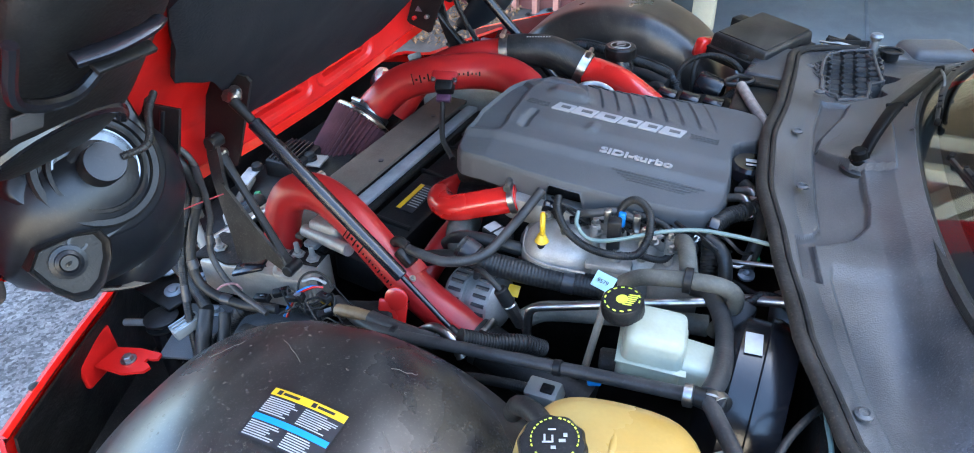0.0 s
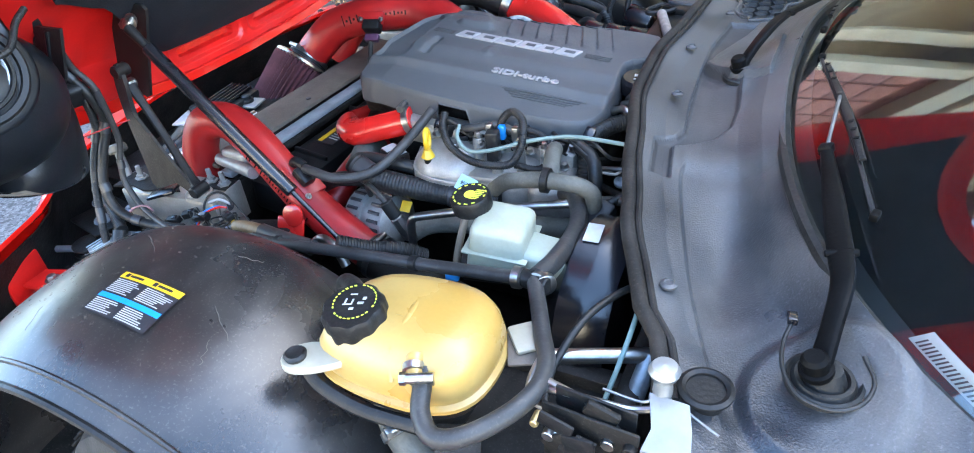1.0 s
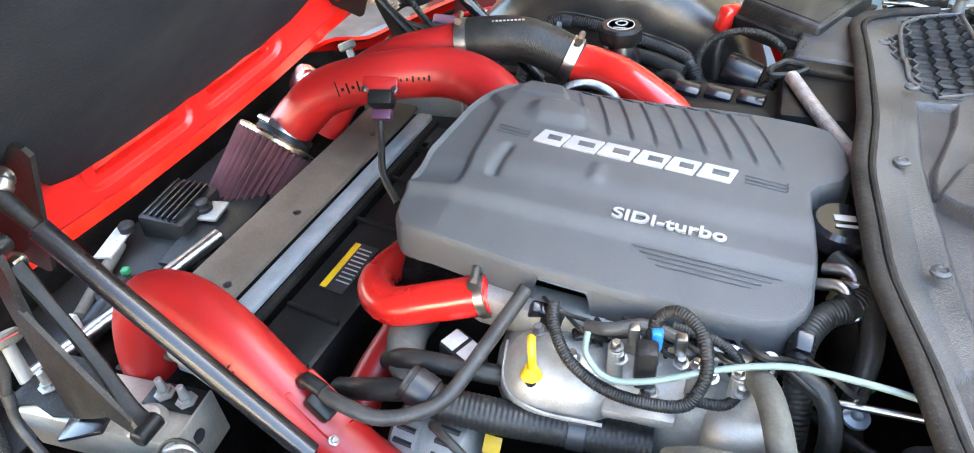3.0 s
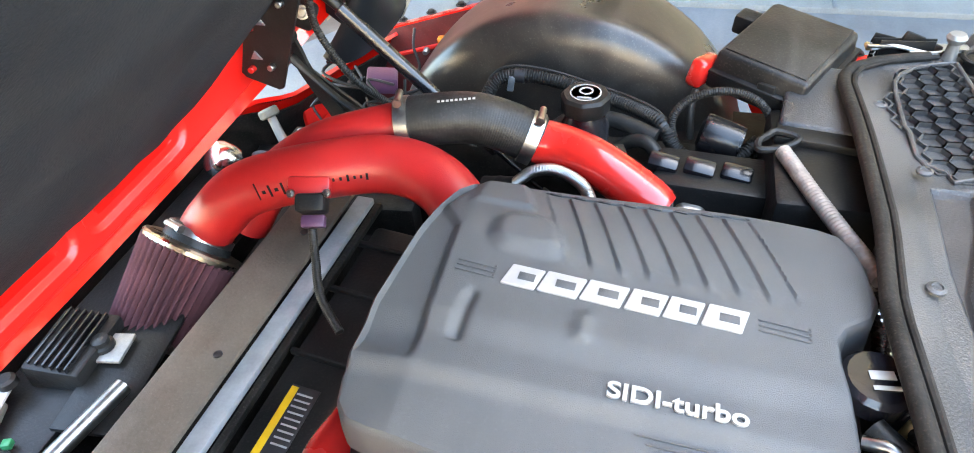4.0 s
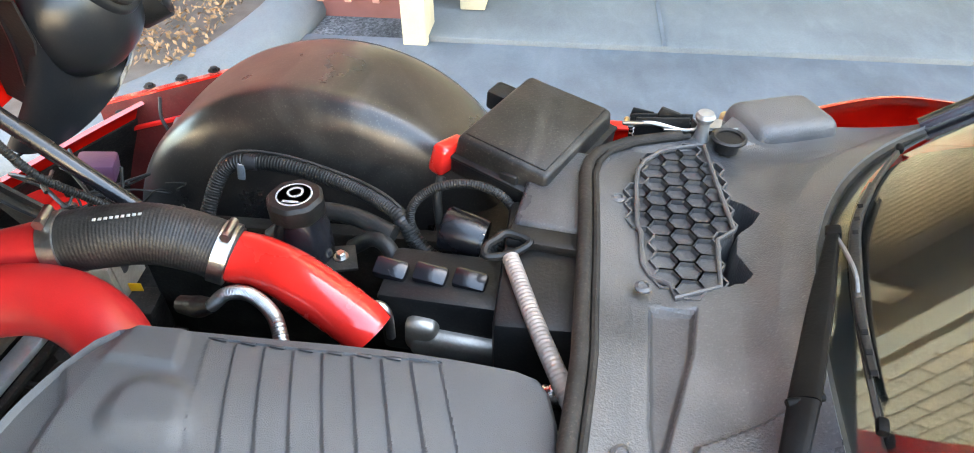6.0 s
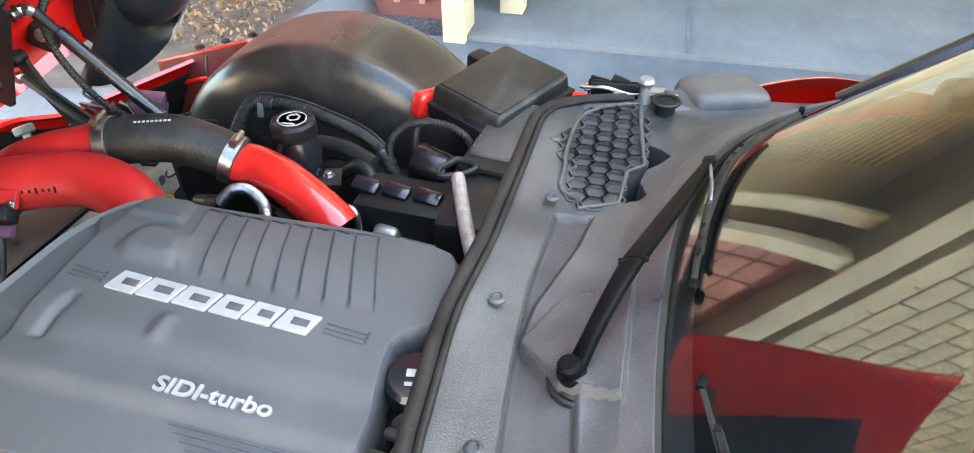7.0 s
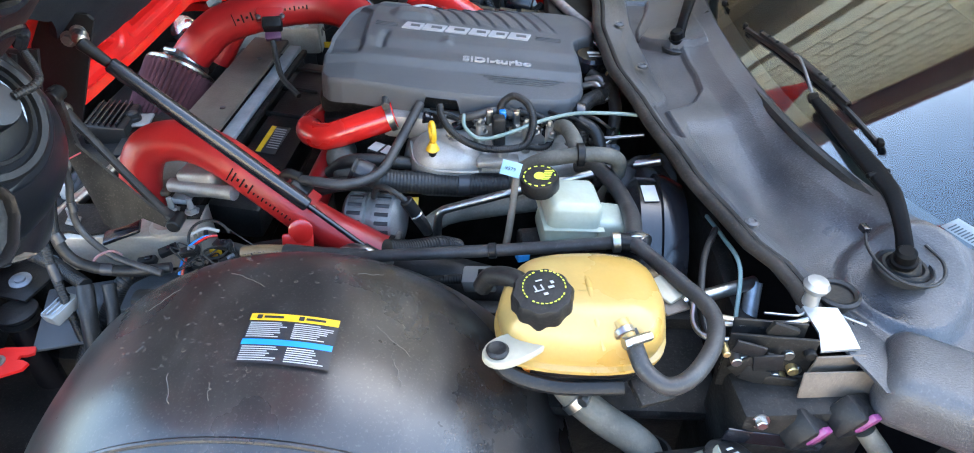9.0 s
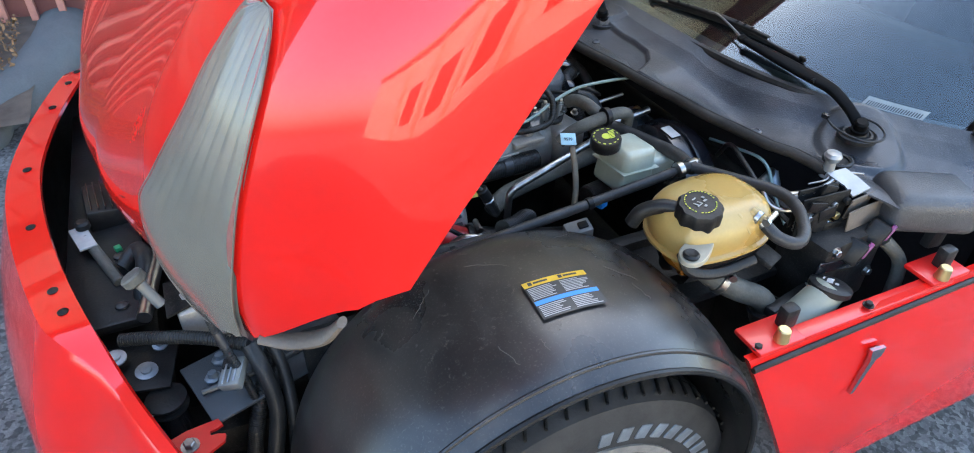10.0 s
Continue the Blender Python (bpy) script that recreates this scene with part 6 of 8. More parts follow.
for k, (x, y) in enumerate(((0.640, -0.095), (0.652, -0.085), (0.660, -0.06))):
    part("fuel_fitting", cyl(B(), (x, y, 0.770), (x + 0.012, y + 0.012, 0.806), 0.008, 0.006, 10, 0.001), ALU if k % 2 else GOLD, engine)
part("round_nut", lathe(B(), (0.669, -0.221, 0.735), (0, -0.2, 1), [(0.013, 0), (0.013, 0.005), (0.006, 0.007), (0.003, 0.005)], 18), GREYM, engine)
for pts, r in (([(0.60, -0.235, 0.80), (0.628, -0.250, 0.79), (0.640, -0.270, 0.76), (0.640, -0.285, 0.70)], 0.011), ([(0.635, -0.06, 0.805), (0.668, -0.10, 0.80), (0.675, -0.16, 0.78), (0.665, -0.21, 0.73)], 0.012), ([(0.16, -0.27, 0.70), (0.20, -0.285, 0.735), (0.26, -0.28, 0.735), (0.32, -0.265, 0.72)], 0.012), ([(0.10, -0.30, 0.66), (0.16, -0.315, 0.70), (0.22, -0.30, 0.70), (0.27, -0.29, 0.68)], 0.014)):
    hose("engine_hose", pts, r, RUBBER, "black rubber hose beside the engine", "hose", "engine hoses", 12)
oil = thing("oil_filler_cap", (0.638, -0.02, 0.79), "black oil filler cap with white print", "filler cap")
part("cap", lathe(B(), (0.638, -0.018, 0.800), (0.05, -0.05, 1), [(0.030, 0), (0.034, 0.004), (0.034, 0.024), (0.029, 0.030), (0, 0.031)], 60, 20, 0.02), BLACKSHINE, oil)
part("print_mark", box(B(), (0.641, -0.018, 0.8315), (0.024, 0.010, 0.0008), (3, 3, 10), 0.0003), LABELW, oil)
part("print_mark", box(B(), (0.644, -0.032, 0.831), (0.026, 0.005, 0.0008), (3, 3, 10), 0.0003), LABELW, oil)
for dx, dy, dz in ((0, 0, 0), (0.012, -0.018, -0.006), (-0.008, -0.03, 0.002)):
    part("fuel_pump_fitting", tube(B(), [(0.625 + dx, -0.075 + dy, 0.80 + dz), (0.65 + dx, -0.085 + dy, 0.808 + dz), (0.668 + dx, -0.11 + dy, 0.79 + dz)], 0.007, 12, 6), STEEL, engine)

# ---- front sensors on the pipes ----
pr = bpy.data.objects["charge_pipe"]
part("sensor_pad", box(B(), (0.130, -0.368, 0.726), (0.075, 0.045, 0.012), (0, 36, -12), 0.004), PIPERED, pr)
part("sensor", box(B(), (0.138, -0.372, 0.737), (0.035, 0.028, 0.020), (0, 36, -12), 0.005), BLACK, pr, "black bolt-on pressure sensor")
for x, z in ((0.112, 0.748), (0.160, 0.713)):
    part("sensor_bolt", bolt(B(), (x, -0.352 - (x - 0.11) * 0.9, z), (0.6, 0, 0.8), 0.004, 0.004), STEEL, pr)
part("elbow_fitting", tube(B(), [(0.105, -0.36, 0.744), (0.118, -0.362, 0.757), (0.138, -0.366, 0.752)], 0.009, 10, 6), BLACK, pr)


def pipe_mark(pts, r, k, phi, size, parent):
    path = catmull(pts, 12)
    d = (path[k + 1] - path[k - 1]).normalized()
    up = (Vector((0, 0, 1)) - d * d.z).normalized()
    n = d.cross(up) * math.cos(phi) + up * math.sin(phi)
    bm = box(B(), (0, 0, 0), size, bev=0.0003, seg=1)
    bm.transform(Matrix.Translation(path[k] + n * r) @ Matrix((d, n.cross(d), n)).transposed().to_4x4())
    part("maker_mark", bm, INK, parent)


for k in range(53, 58):
    pipe_mark(LP, 0.0342, k, radians(14), (0.0028 if k % 2 else 0.0040, 0.019 if k % 2 else 0.006, 0.0012), pr)
for k in range(58, 73):
    pipe_mark(LP, 0.0342, k, radians(8), (0.0026, 0.005 + 0.004 * (k % 3 == 0), 0.0010), pr)
pipe_mark(LP, 0.0342, 52, radians(14), (0.002, 0.026, 0.0012), pr)
mr = bpy.data.objects["intake_pipe"]
part("sensor_pad", box(B(), (-0.052, 0.163, 0.822), (0.06, 0.03, 0.012), (48, 2, 12), 0.004), PIPERED, mr)
part("sensor", box(B(), (-0.045, 0.148, 0.806), (0.042, 0.026, 0.030), (40, 0, 12), 0.005), BLACK, mr, "black air flow sensor plug")
part("sensor_plug", box(B(), (-0.044, 0.138, 0.782), (0.034, 0.018, 0.014), (40, 0, 12), 0.003), PLUM, mr)
for x in (-0.072, -0.022):
    part("sensor_bolt", bolt(B(), (x, 0.150 + 0.2 * (x + 0.05), 0.822), (0, -0.6, 0.8), 0.004, 0.005), STEEL, mr)
hose("sensor_cable", [(-0.044, 0.130, 0.775), (-0.035, 0.105, 0.745), (-0.012, 0.06, 0.72), (0.03, 0.02, 0.70)], 0.006, RUBBER, "black cable from the air flow sensor", "cable", "", 10, 0.0005, 0.003)
for k in range(30, 35):
    pipe_mark(MP, 0.0422, k, radians(12), (0.0034 if k % 2 else 0.0055, 0.018 if k % 2 else 0.005, 0.0010), mr)
for k in range(35, 46):
    pipe_mark(MP, 0.0422, k, radians(13), (0.0034, 0.005 + 0.005 * (k % 3 == 0), 0.0010), mr)
pipe_mark(MP, 0.0422, 29, radians(16), (0.002, 0.026, 0.0012), mr)

# ---- front left corner: hinge base, connectors, loose wiring ----
base = thing("hinge_base", (-0.11, -0.43, 0.60), "bare metal box bracket carrying the bonnet hinge", "bracket")
part("box_bracket", box(B(), (-0.138, -0.420, 0.656), (0.225, 0.080, 0.070), (0, 0, 5), 0.006), BOXMETAL, base)
part("end_plate", box(B(), (-0.024, -0.408, 0.660), (0.004, 0.070, 0.075), (0, 0, 5), 0.0015), BOXMETAL, base)
part("end_hole", cyl(B(), (-0.0225, -0.418, 0.668), (-0.0205, -0.418, 0.668), 0.010, None, 18), LABELB, base)
part("dark_plate", loft(B(), [[Vector((x, y, z)) for x, y in ((-0.262, -0.470), (-0.262, -0.385), (-0.200, -0.378), (-0.150, -0.415), (-0.115, -0.440), (-0.190, -0.462), (-0.225, -0.455))] for z in (0.692, 0.696)]), DARK, base)
part("boss", lathe(B(), (-0.075, -0.432, 0.690), (0, 0, 1), [(0.026, 0), (0.025, 0.006), (0.018, 0.010), (0.010, 0.008)], 24), BOXMETAL, base)
part("pad", box(B(), (-0.062, -0.394, 0.694), (0.075, 0.034, 0.006), (0, 0, 5), 0.002), BLACK, base)
for x, y in ((-0.227, -0.430), (-0.078, -0.394), (-0.045, -0.395)):
    part("nut", lathe(B(), (x, y, 0.697), (0, 0, 1), [(0.013, 0), (0.013, 0.002), (0.009, 0.003), (0.0085, 0.008)], 6), BRIGHTZ, base)
    part("stud", cyl(B(), (x, y, 0.704), (x, y, 0.724), 0.0055, 0.0045, 12, 0.001), BRIGHTZ, base)
part("pole", cyl(B(), (-0.268, -0.430, 0.690), (-0.290, -0.415, 0.735), 0.009, 0.008, 14, 0.001), CONNG, base, "pale plastic stop post")
part("pole_cap", cyl(B(), (-0.291, -0.414, 0.733), (-0.298, -0.410, 0.748), 0.019, None, 20, 0.003), GREYRUB, base)
part("yellow_label", box(B(), (-0.005, -0.432, 0.640), (0.02, 0.002, 0.016), (0, 0, 5), 0.0005), YELLOW, base)
base2 = copy_thing(base, Matrix.Translation((-0.11, 0.43, 0.60)))
hose("steel_canister", [(-0.095, -0.345, 0.715), (-0.03, -0.365, 0.722), (0.03, -0.385, 0.730)], 0.012, ALU, "small bare metal tube under the red pipe", "tube", "", 16)
solo("bypass_valve", box(B(), (-0.04, -0.335, 0.722), (0.075, 0.05, 0.05), (0, -8, -12), 0.010, 3), ALU, "bare aluminium bypass valve body", "valve")
conn = thing("lamp_connector", (-0.187, -0.575, 0.63), "loose grey lamp connector hanging by its wires", "connector")
part("housing", box(B(), (-0.187, -0.578, 0.645), (0.034, 0.050, 0.018), (10, -12, -25), 0.003), CONNG, conn)
part("clip", box(B(), (-0.190, -0.565, 0.655), (0.018, 0.018, 0.008), (10, -12, -25), 0.002), BLACK, conn)
for k in range(4):
    part("ridge", box(B(), (-0.199 + 0.008 * k, -0.583, 0.6555), (0.003, 0.034, 0.002), (10, -12, -25), 0.0005), GREYM, conn)
for s in (-1, 1):
    brk = thing("corner_bracket", (-0.26, s * 0.65, 0.55), "red painted forked corner bracket with a bolt", "bracket", "corner brackets")
    fork = [(-0.315, 0.678), (-0.315, 0.630), (-0.270, 0.618), (-0.224, 0.616), (-0.219, 0.629), (-0.228, 0.633), (-0.238, 0.634), (-0.238, 0.642), (-0.228, 0.643), (-0.217, 0.648), (-0.220, 0.660), (-0.255, 0.677)]
    part("plate", loft(B(), [[Vector((x, s * y, z + 0.06 * (x + 0.26))) for x, y in fork] for z in (0.594, 0.599)]), REDIN, brk)
    part("upright", box(B(), (-0.330, s * 0.660, 0.595), (0.012, 0.085, 0.075), (0, 0, s * -12), 0.004), REDIN, brk)
    part("bolt", bolt(B(), (-0.267, s * 0.648, 0.599), (0, 0, 1), 0.009, 0.007), STEEL, brk)
    part("bumper_post", cyl(B(), (-0.292, s * 0.548, 0.40), (-0.292, s * 0.548, 0.600), 0.026, 0.024, 20, 0.003), BLACKSHINE, support, "black tubular bumper post")
    for z in (0.585, 0.60):
        part("post_collar", lathe(B(), (-0.292, s * 0.548, z), (0, 0, 1), [(0.024, 0), (0.031, 0.002), (0.031, 0.006), (0.024, 0.008)], 20), BLACK, support)
    part("post_rod", cyl(B(), (-0.36, s * 0.575, 0.592), (-0.30, s * 0.552, 0.592), 0.007, None, 10, 0.001), GREYM, support)
    part("corner_plate", box(B(), (-0.325, s * 0.475, 0.612), (0.11, 0.10, 0.006), (0, 0, s * 12), 0.002), BLACK, support)
    for x, y, z, r in ((-0.353, 0.458, 0.632, 0.016), (-0.313, 0.491, 0.618, 0.017), (-0.29, 0.44, 0.618, 0.012)):
        part("big_washer", lathe(B(), (x, s * y, z - 0.002), (0.1, s * 0.15, 1), [(r, 0), (r, 0.003), (r * 0.5, 0.004), (r * 0.45, 0.007), (0, 0.007)], 20), GREYM, support)
    part("lower_beam", box(B(), (-0.20, s * 0.52, 0.45), (0.26, 0.07, 0.09), (0, 0, s * 6), 0.008), DARK, support)
    part("floor_panel", box(B(), (-0.22, s * 0.66, 0.36), (0.34, 0.34, 0.02), (0, 0, 0), 0.004), DARK, support)
for pts, r in (([(-0.155, -0.555, 0.672), (-0.145, -0.585, 0.64), (-0.140, -0.62, 0.58), (-0.165, -0.66, 0.50), (-0.18, -0.68, 0.42)], 0.013), ([(-0.125, -0.545, 0.668), (-0.115, -0.58, 0.62), (-0.120, -0.63, 0.55), (-0.14, -0.67, 0.46)], 0.010)):
    hose("hanging_loom", pts, r, RUBBER, "taped black loom hanging beside the liner", "wiring", "hanging looms", 12)
hose("cross_loom", [(-0.335, -0.462, 0.668), (-0.29, -0.482, 0.674), (-0.22, -0.515, 0.676), (-0.156, -0.552, 0.670)], 0.010, RUBBER, "ribbed black loom across the front corner", "wiring", "", 12, 0.0010, 0.004)
tubeblack = [(-0.20, -0.62, 0.45), (-0.17, -0.60, 0.56), (-0.135, -0.555, 0.62), (-0.11, -0.53, 0.66), (-0.09, -0.50, 0.66)]
hose("lamp_loom", tubeblack, 0.012, RUBBER, "black lamp wiring loom beside the liner", "wiring", "", 12, 0.0008, 0.004)
for pts, r, m2, rib in (([(-0.163, -0.530, 1.052), (-0.184, -0.515, 0.998), (-0.196, -0.500, 0.948), (-0.177, -0.490, 0.907), (-0.181, -0.480, 0.850), (-0.188, -0.503, 0.800), (-0.187, -0.527, 0.750), (-0.172, -0.536, 0.710), (-0.133, -0.536, 0.690), (-0.087, -0.527, 0.680), (-0.036, -0.516, 0.680)], 0.0085, RUBBER, 0.0),
                        ([(-0.172, -0.507, 1.004), (-0.184, -0.492, 0.954), (-0.165, -0.482, 0.913), (-0.168, -0.478, 0.820), (-0.171, -0.490, 0.780), (-0.165, -0.502, 0.740), (-0.123, -0.515, 0.700), (-0.044, -0.531, 0.680)], 0.0055, HOSE, 0.0),
                        ([(-0.176, -0.534, 1.048), (-0.197, -0.519, 0.994), (-0.209, -0.504, 0.944), (-0.190, -0.494, 0.903), (-0.196, -0.492, 0.840), (-0.203, -0.520, 0.780), (-0.195, -0.550, 0.710), (-0.175, -0.580, 0.640), (-0.160, -0.600, 0.560)], 0.0065, RUBBER, 0.0006)):
    loom = thing("lamp_loom", pts[-1], "taped black wiring climbing to the raised bonnet", "wiring", "lamp looms")
    part("strand", tube(B(), pts, r, 10, 8, rib, 0.004), m2, loom)
    for k in range(2, len(pts) - 2, 2):
        a, b = Vector(pts[k]), Vector(pts[k + 1])
        part("tape_wrap", tube(B(), [a, a.lerp(b, 0.35)], r + 0.0012, 10, 2), LABELB, loom)
fl = thing("corner_floor_plate", (-0.13, -0.51, 0.58), "dusty dark metal plate below the wiring", "plate")
part("plate", box(B(), (-0.125, -0.520, 0.597), (0.26, 0.13, 0.006), (4, 0, 17), 0.002), COVER, fl)
part("raised_edge", tube(B(), [(-0.24, -0.56, 0.606), (-0.14, -0.545, 0.604), (-0.01, -0.505, 0.604)], 0.005, 8, 6), DARKALU, fl)
for x, y in ((-0.22, -0.535), (-0.205, -0.50)):
    part("wing_nut", lathe(B(), (x, y, 0.602), (0, 0.1, 1), [(0.014, 0), (0.014, 0.004), (0.008, 0.006), (0.007, 0.014), (0, 0.015)], 8), GREYM, fl)
for k, (x, y, z, rz) in enumerate(((-0.055, -0.478, 0.682, 30), (-0.015, -0.488, 0.690, 12), (0.030, -0.470, 0.690, -20), (0.045, -0.490, 0.676, 40), (-0.085, -0.495, 0.672, 5))):
    plug = thing("inline_connector", (x, y, z - 0.01), "small black inline connector in the wiring tangle", "connector", "inline connectors")
    part("housing", box(B(), (x, y, z), (0.030, 0.014, 0.012), (8, -10, rz), 0.002), BLACK, plug)
    part("lock_tab", box(B(), (x + 0.004, y, z + 0.008), (0.012, 0.007, 0.003), (8, -10, rz), 0.0008), GREYM if k % 2 else BLACKSHINE, plug)
hose("wire_loop", [Vector((0.012 + 0.034 * math.cos(a), -0.470 + 0.016 * math.sin(a), 0.700 + 0.026 * math.sin(a))) for a in [0.4 + 5.6 * k / 16 for k in range(17)]], 0.0022, RUBBER, "thin black wire bent in a loop", "wire", "", 8)
hose("tape_tie", [(-0.150, -0.540, 0.690), (-0.140, -0.524, 0.704), (-0.122, -0.512, 0.706), (-0.112, -0.508, 0.694)], 0.0022, mat("faded_pink_tie", (0.20, 0.10, 0.10), 0.6), "faded pink tie round the wiring", "cable tie", "", 8)
tie = solo("cable_tie", tube(B(), [(-0.150, -0.455, 0.846), (-0.175, -0.49, 0.842), (-0.195, -0.520, 0.838)], 0.0012, 6, 6), PIPERED, "thin red cable tie round the wiring", "cable tie")
rnd = random.Random(21)
strands = B()
for k in range(10):
    x, y = rnd.uniform(-0.03, 0.05), rnd.uniform(-0.52, -0.465)
    pts = [Vector((x, y, 0.675))]
    for _ in range(4):
        pts.append(pts[-1] + Vector((rnd.uniform(-0.04, 0.04), rnd.uniform(-0.025, 0.025), rnd.uniform(-0.02, 0.028))))
    tube(strands, pts, rnd.uniform(0.0009, 0.0018), 6, 5)
solo("loose_wires", strands, RUBBER, "tangle of thin black wires", "wiring", kind="stuff")
for col, m2, dx in (("blue", LABELBLUE, 0.0), ("red", HOSERED, 0.005)):
    hose(col + "_wire", [(-0.035 + dx, -0.505, 0.655), (-0.03 + dx, -0.495, 0.672), (-0.022 + dx, -0.482, 0.690), (0.0 + dx, -0.465, 0.700), (0.018, -0.455, 0.696)], 0.0022, m2, col + " electrical wire in the tangle", "wire", "loose coloured wires", 8)
hose("white_wire", [(-0.02, -0.46, 0.702), (0.0, -0.452, 0.708), (0.02, -0.448, 0.700)], 0.0026, LABELW, "short white electrical wire end", "wire", "loose coloured wires", 8)
solo("plastic_bracket", box(B(), (0.10, -0.455, 0.645), (0.09, 0.06, 0.05), (10, 0, 20), 0.008), BLACK, "black plastic bracket behind the liner", "bracket")
redc = thing("red_bracket", (0.14, -0.44, 0.63), "red plastic bracket with a round tab and a bolt", "bracket")
part("plate", box(B(), (0.140, -0.440, 0.664), (0.050, 0.007, 0.050), (-22, 6, 14), 0.004), HOSERED, redc)
part("round_tab", lathe(B(), (0.146, -0.430, 0.692), (0.1, -0.9, 0.35), [(0.018, -0.003), (0.020, -0.001), (0.020, 0.003), (0.018, 0.004), (0, 0.004)], 24), HOSERED, redc)
part("foot", box(B(), (0.142, -0.452, 0.642), (0.056, 0.022, 0.010), (0, 6, 14), 0.003), HOSERED, redc)
part("bolt", bolt(B(), (0.140, -0.455, 0.648), (0, -0.3, 1), 0.008, 0.006), STEEL, redc)
hose("brown_pipe", [(0.072, -0.492, 0.694), (0.105, -0.496, 0.702), (0.142, -0.500, 0.706)], 0.0105, mat("tan_rubber", (0.16, 0.105, 0.05), 0.5, 0, 0.3, 30, 0.3, dust=0.2), "short tan rubber pipe end", "pipe")
hose("tangle_wrap", [(0.142, -0.500, 0.706), (0.20, -0.512, 0.712), (0.27, -0.525, 0.722)], 0.0125, HOSE, "black sleeve over the tan pipe", "hose")
hose("silver_pipe", [(0.20, -0.46, 0.66), (0.235, -0.468, 0.69), (0.27, -0.478, 0.688), (0.29, -0.485, 0.66)], 0.008, STEEL, "bent bare metal pipe", "pipe")
hose("ribbed_hose", [(0.30, -0.503, 0.722), (0.335, -0.475, 0.700), (0.375, -0.445, 0.685), (0.40, -0.42, 0.66)], 0.013, RUBBER, "short ribbed black hose", "hose", "", 14, 0.0014, 0.005)
sens = thing("line_sensor", (0.33, -0.38, 0.66), "metal line fitting with a black plug", "sensor")
part("plug", cyl(B(), (0.313, -0.383, 0.726), (0.328, -0.381, 0.697), 0.0115, None, 12, 0.002), BLACK, sens)
part("fitting", cyl(B(), (0.328, -0.381, 0.697), (0.348, -0.378, 0.655), 0.0115, 0.010, 8, 0.002), STEEL, sens)
hose("sensor_wire", [(0.316, -0.383, 0.722), (0.29, -0.375, 0.738), (0.265, -0.36, 0.735), (0.25, -0.34, 0.70)], 0.005, RUBBER, "thin black sensor wire", "cable")

# front crossmember details ahead of the radiator
part("upper_tube", cyl(B(), (-0.30, -0.42, 0.665), (-0.235, -0.10, 0.670), 0.012, None, 12), STEEL, support, "bare metal brace tube")
for x, y in ((-0.305, -0.05), (-0.25, 0.30)):
    part("mount_plate", box(B(), (x, y, 0.668), (0.07, 0.05, 0.006), (0, 0, 10), 0.002), ALU, support)
    part("mount_bolt", lathe(B(), (x, y, 0.671), (0, 0, 1), [(0.016, 0), (0.016, 0.006), (0.012, 0.008), (0.012, 0.016), (0.008, 0.018)], 18), RUBBER, support)
part("side_panel", box(B(), (-0.27, -0.05, 0.655), (0.09, 0.24, 0.008), (0, 4, 8), 0.002), BLACK, support)
part("duct_box", box(B(), (-0.345, -0.06, 0.665), (0.085, 0.11, 0.045), (0, 6, 6), 0.006), BLACK, support)
for k in range(6):
    part("duct_fin", box(B(), (-0.375 + 0.012 * k, -0.06, 0.690), (0.003, 0.10, 0.010), (0, 6, 6), 0.001), BLACKSHINE, support)
part("stay", cyl(B(), (-0.386, -0.16, 0.665), (-0.335, -0.30, 0.655), 0.010, None, 12, 0.001), GREYRUB, support)
part("stay_plate", box(B(), (-0.390, -0.165, 0.672), (0.030, 0.075, 0.005), (0, 0, 16), 0.0015), LABELW, support, "pale metal stay plate")
part("stay_knob", lathe(B(), (-0.388, -0.135, 0.675), (0, 0, 1), [(0.013, 0), (0.013, 0.010), (0.009, 0.014), (0, 0.014)], 18), RUBBER, support)
part("green_clip", box(B(), (-0.335, -0.205, 0.66), (0.012, 0.012, 0.010), (0, 0, 20), 0.002), GREENP, support)
part("cap_bolt", lathe(B(), (-0.30, -0.33, 0.672), (0, 0, 1), [(0.009, 0), (0.009, 0.020), (0.006, 0.024)], 12), LABELW, support)
for y in (-0.36, -0.22, 0.10, 0.24, 0.36):
    part("front_clip", lathe(B(), (-0.335, y, 0.652), (0, 0, 1), [(0.011, 0), (0.010, 0.003), (0.004, 0.005)], 14), LABELB, support)
hose("front_hose", [(-0.33, -0.26, 0.655), (-0.30, -0.24, 0.672), (-0.29, -0.28, 0.674), (-0.30, -0.33, 0.655), (-0.31, -0.36, 0.62)], 0.015, RUBBER, "thick black hose behind the bumper", "hose")
solo("chrome_cap", lathe(B(), (-0.320, 0.350, 0.690), (-0.42, -0.40, 0.55), [(0.018, 0), (0.030, 0.008), (0.033, 0.02), (0.033, 0.04), (0.028, 0.05), (0.0, 0.052)], 32), CHROME, "silver capped valve behind the red pipes", "valve")
lab = thing("shroud_sticker", (0.0, -0.10, 0.66), "black and yellow sticker on the fan shroud", "sticker")
part("backing", box(B(), (0.002, -0.10, 0.6625), (0.040, 0.105, 0.0012), (0, 6, -3), 0.0003), LABELB, lab)
part("yellow_band", box(B(), (-0.012, -0.10, 0.6648), (0.010, 0.100, 0.0010), (0, 6, -3), 0.0002), YELLOW, lab)
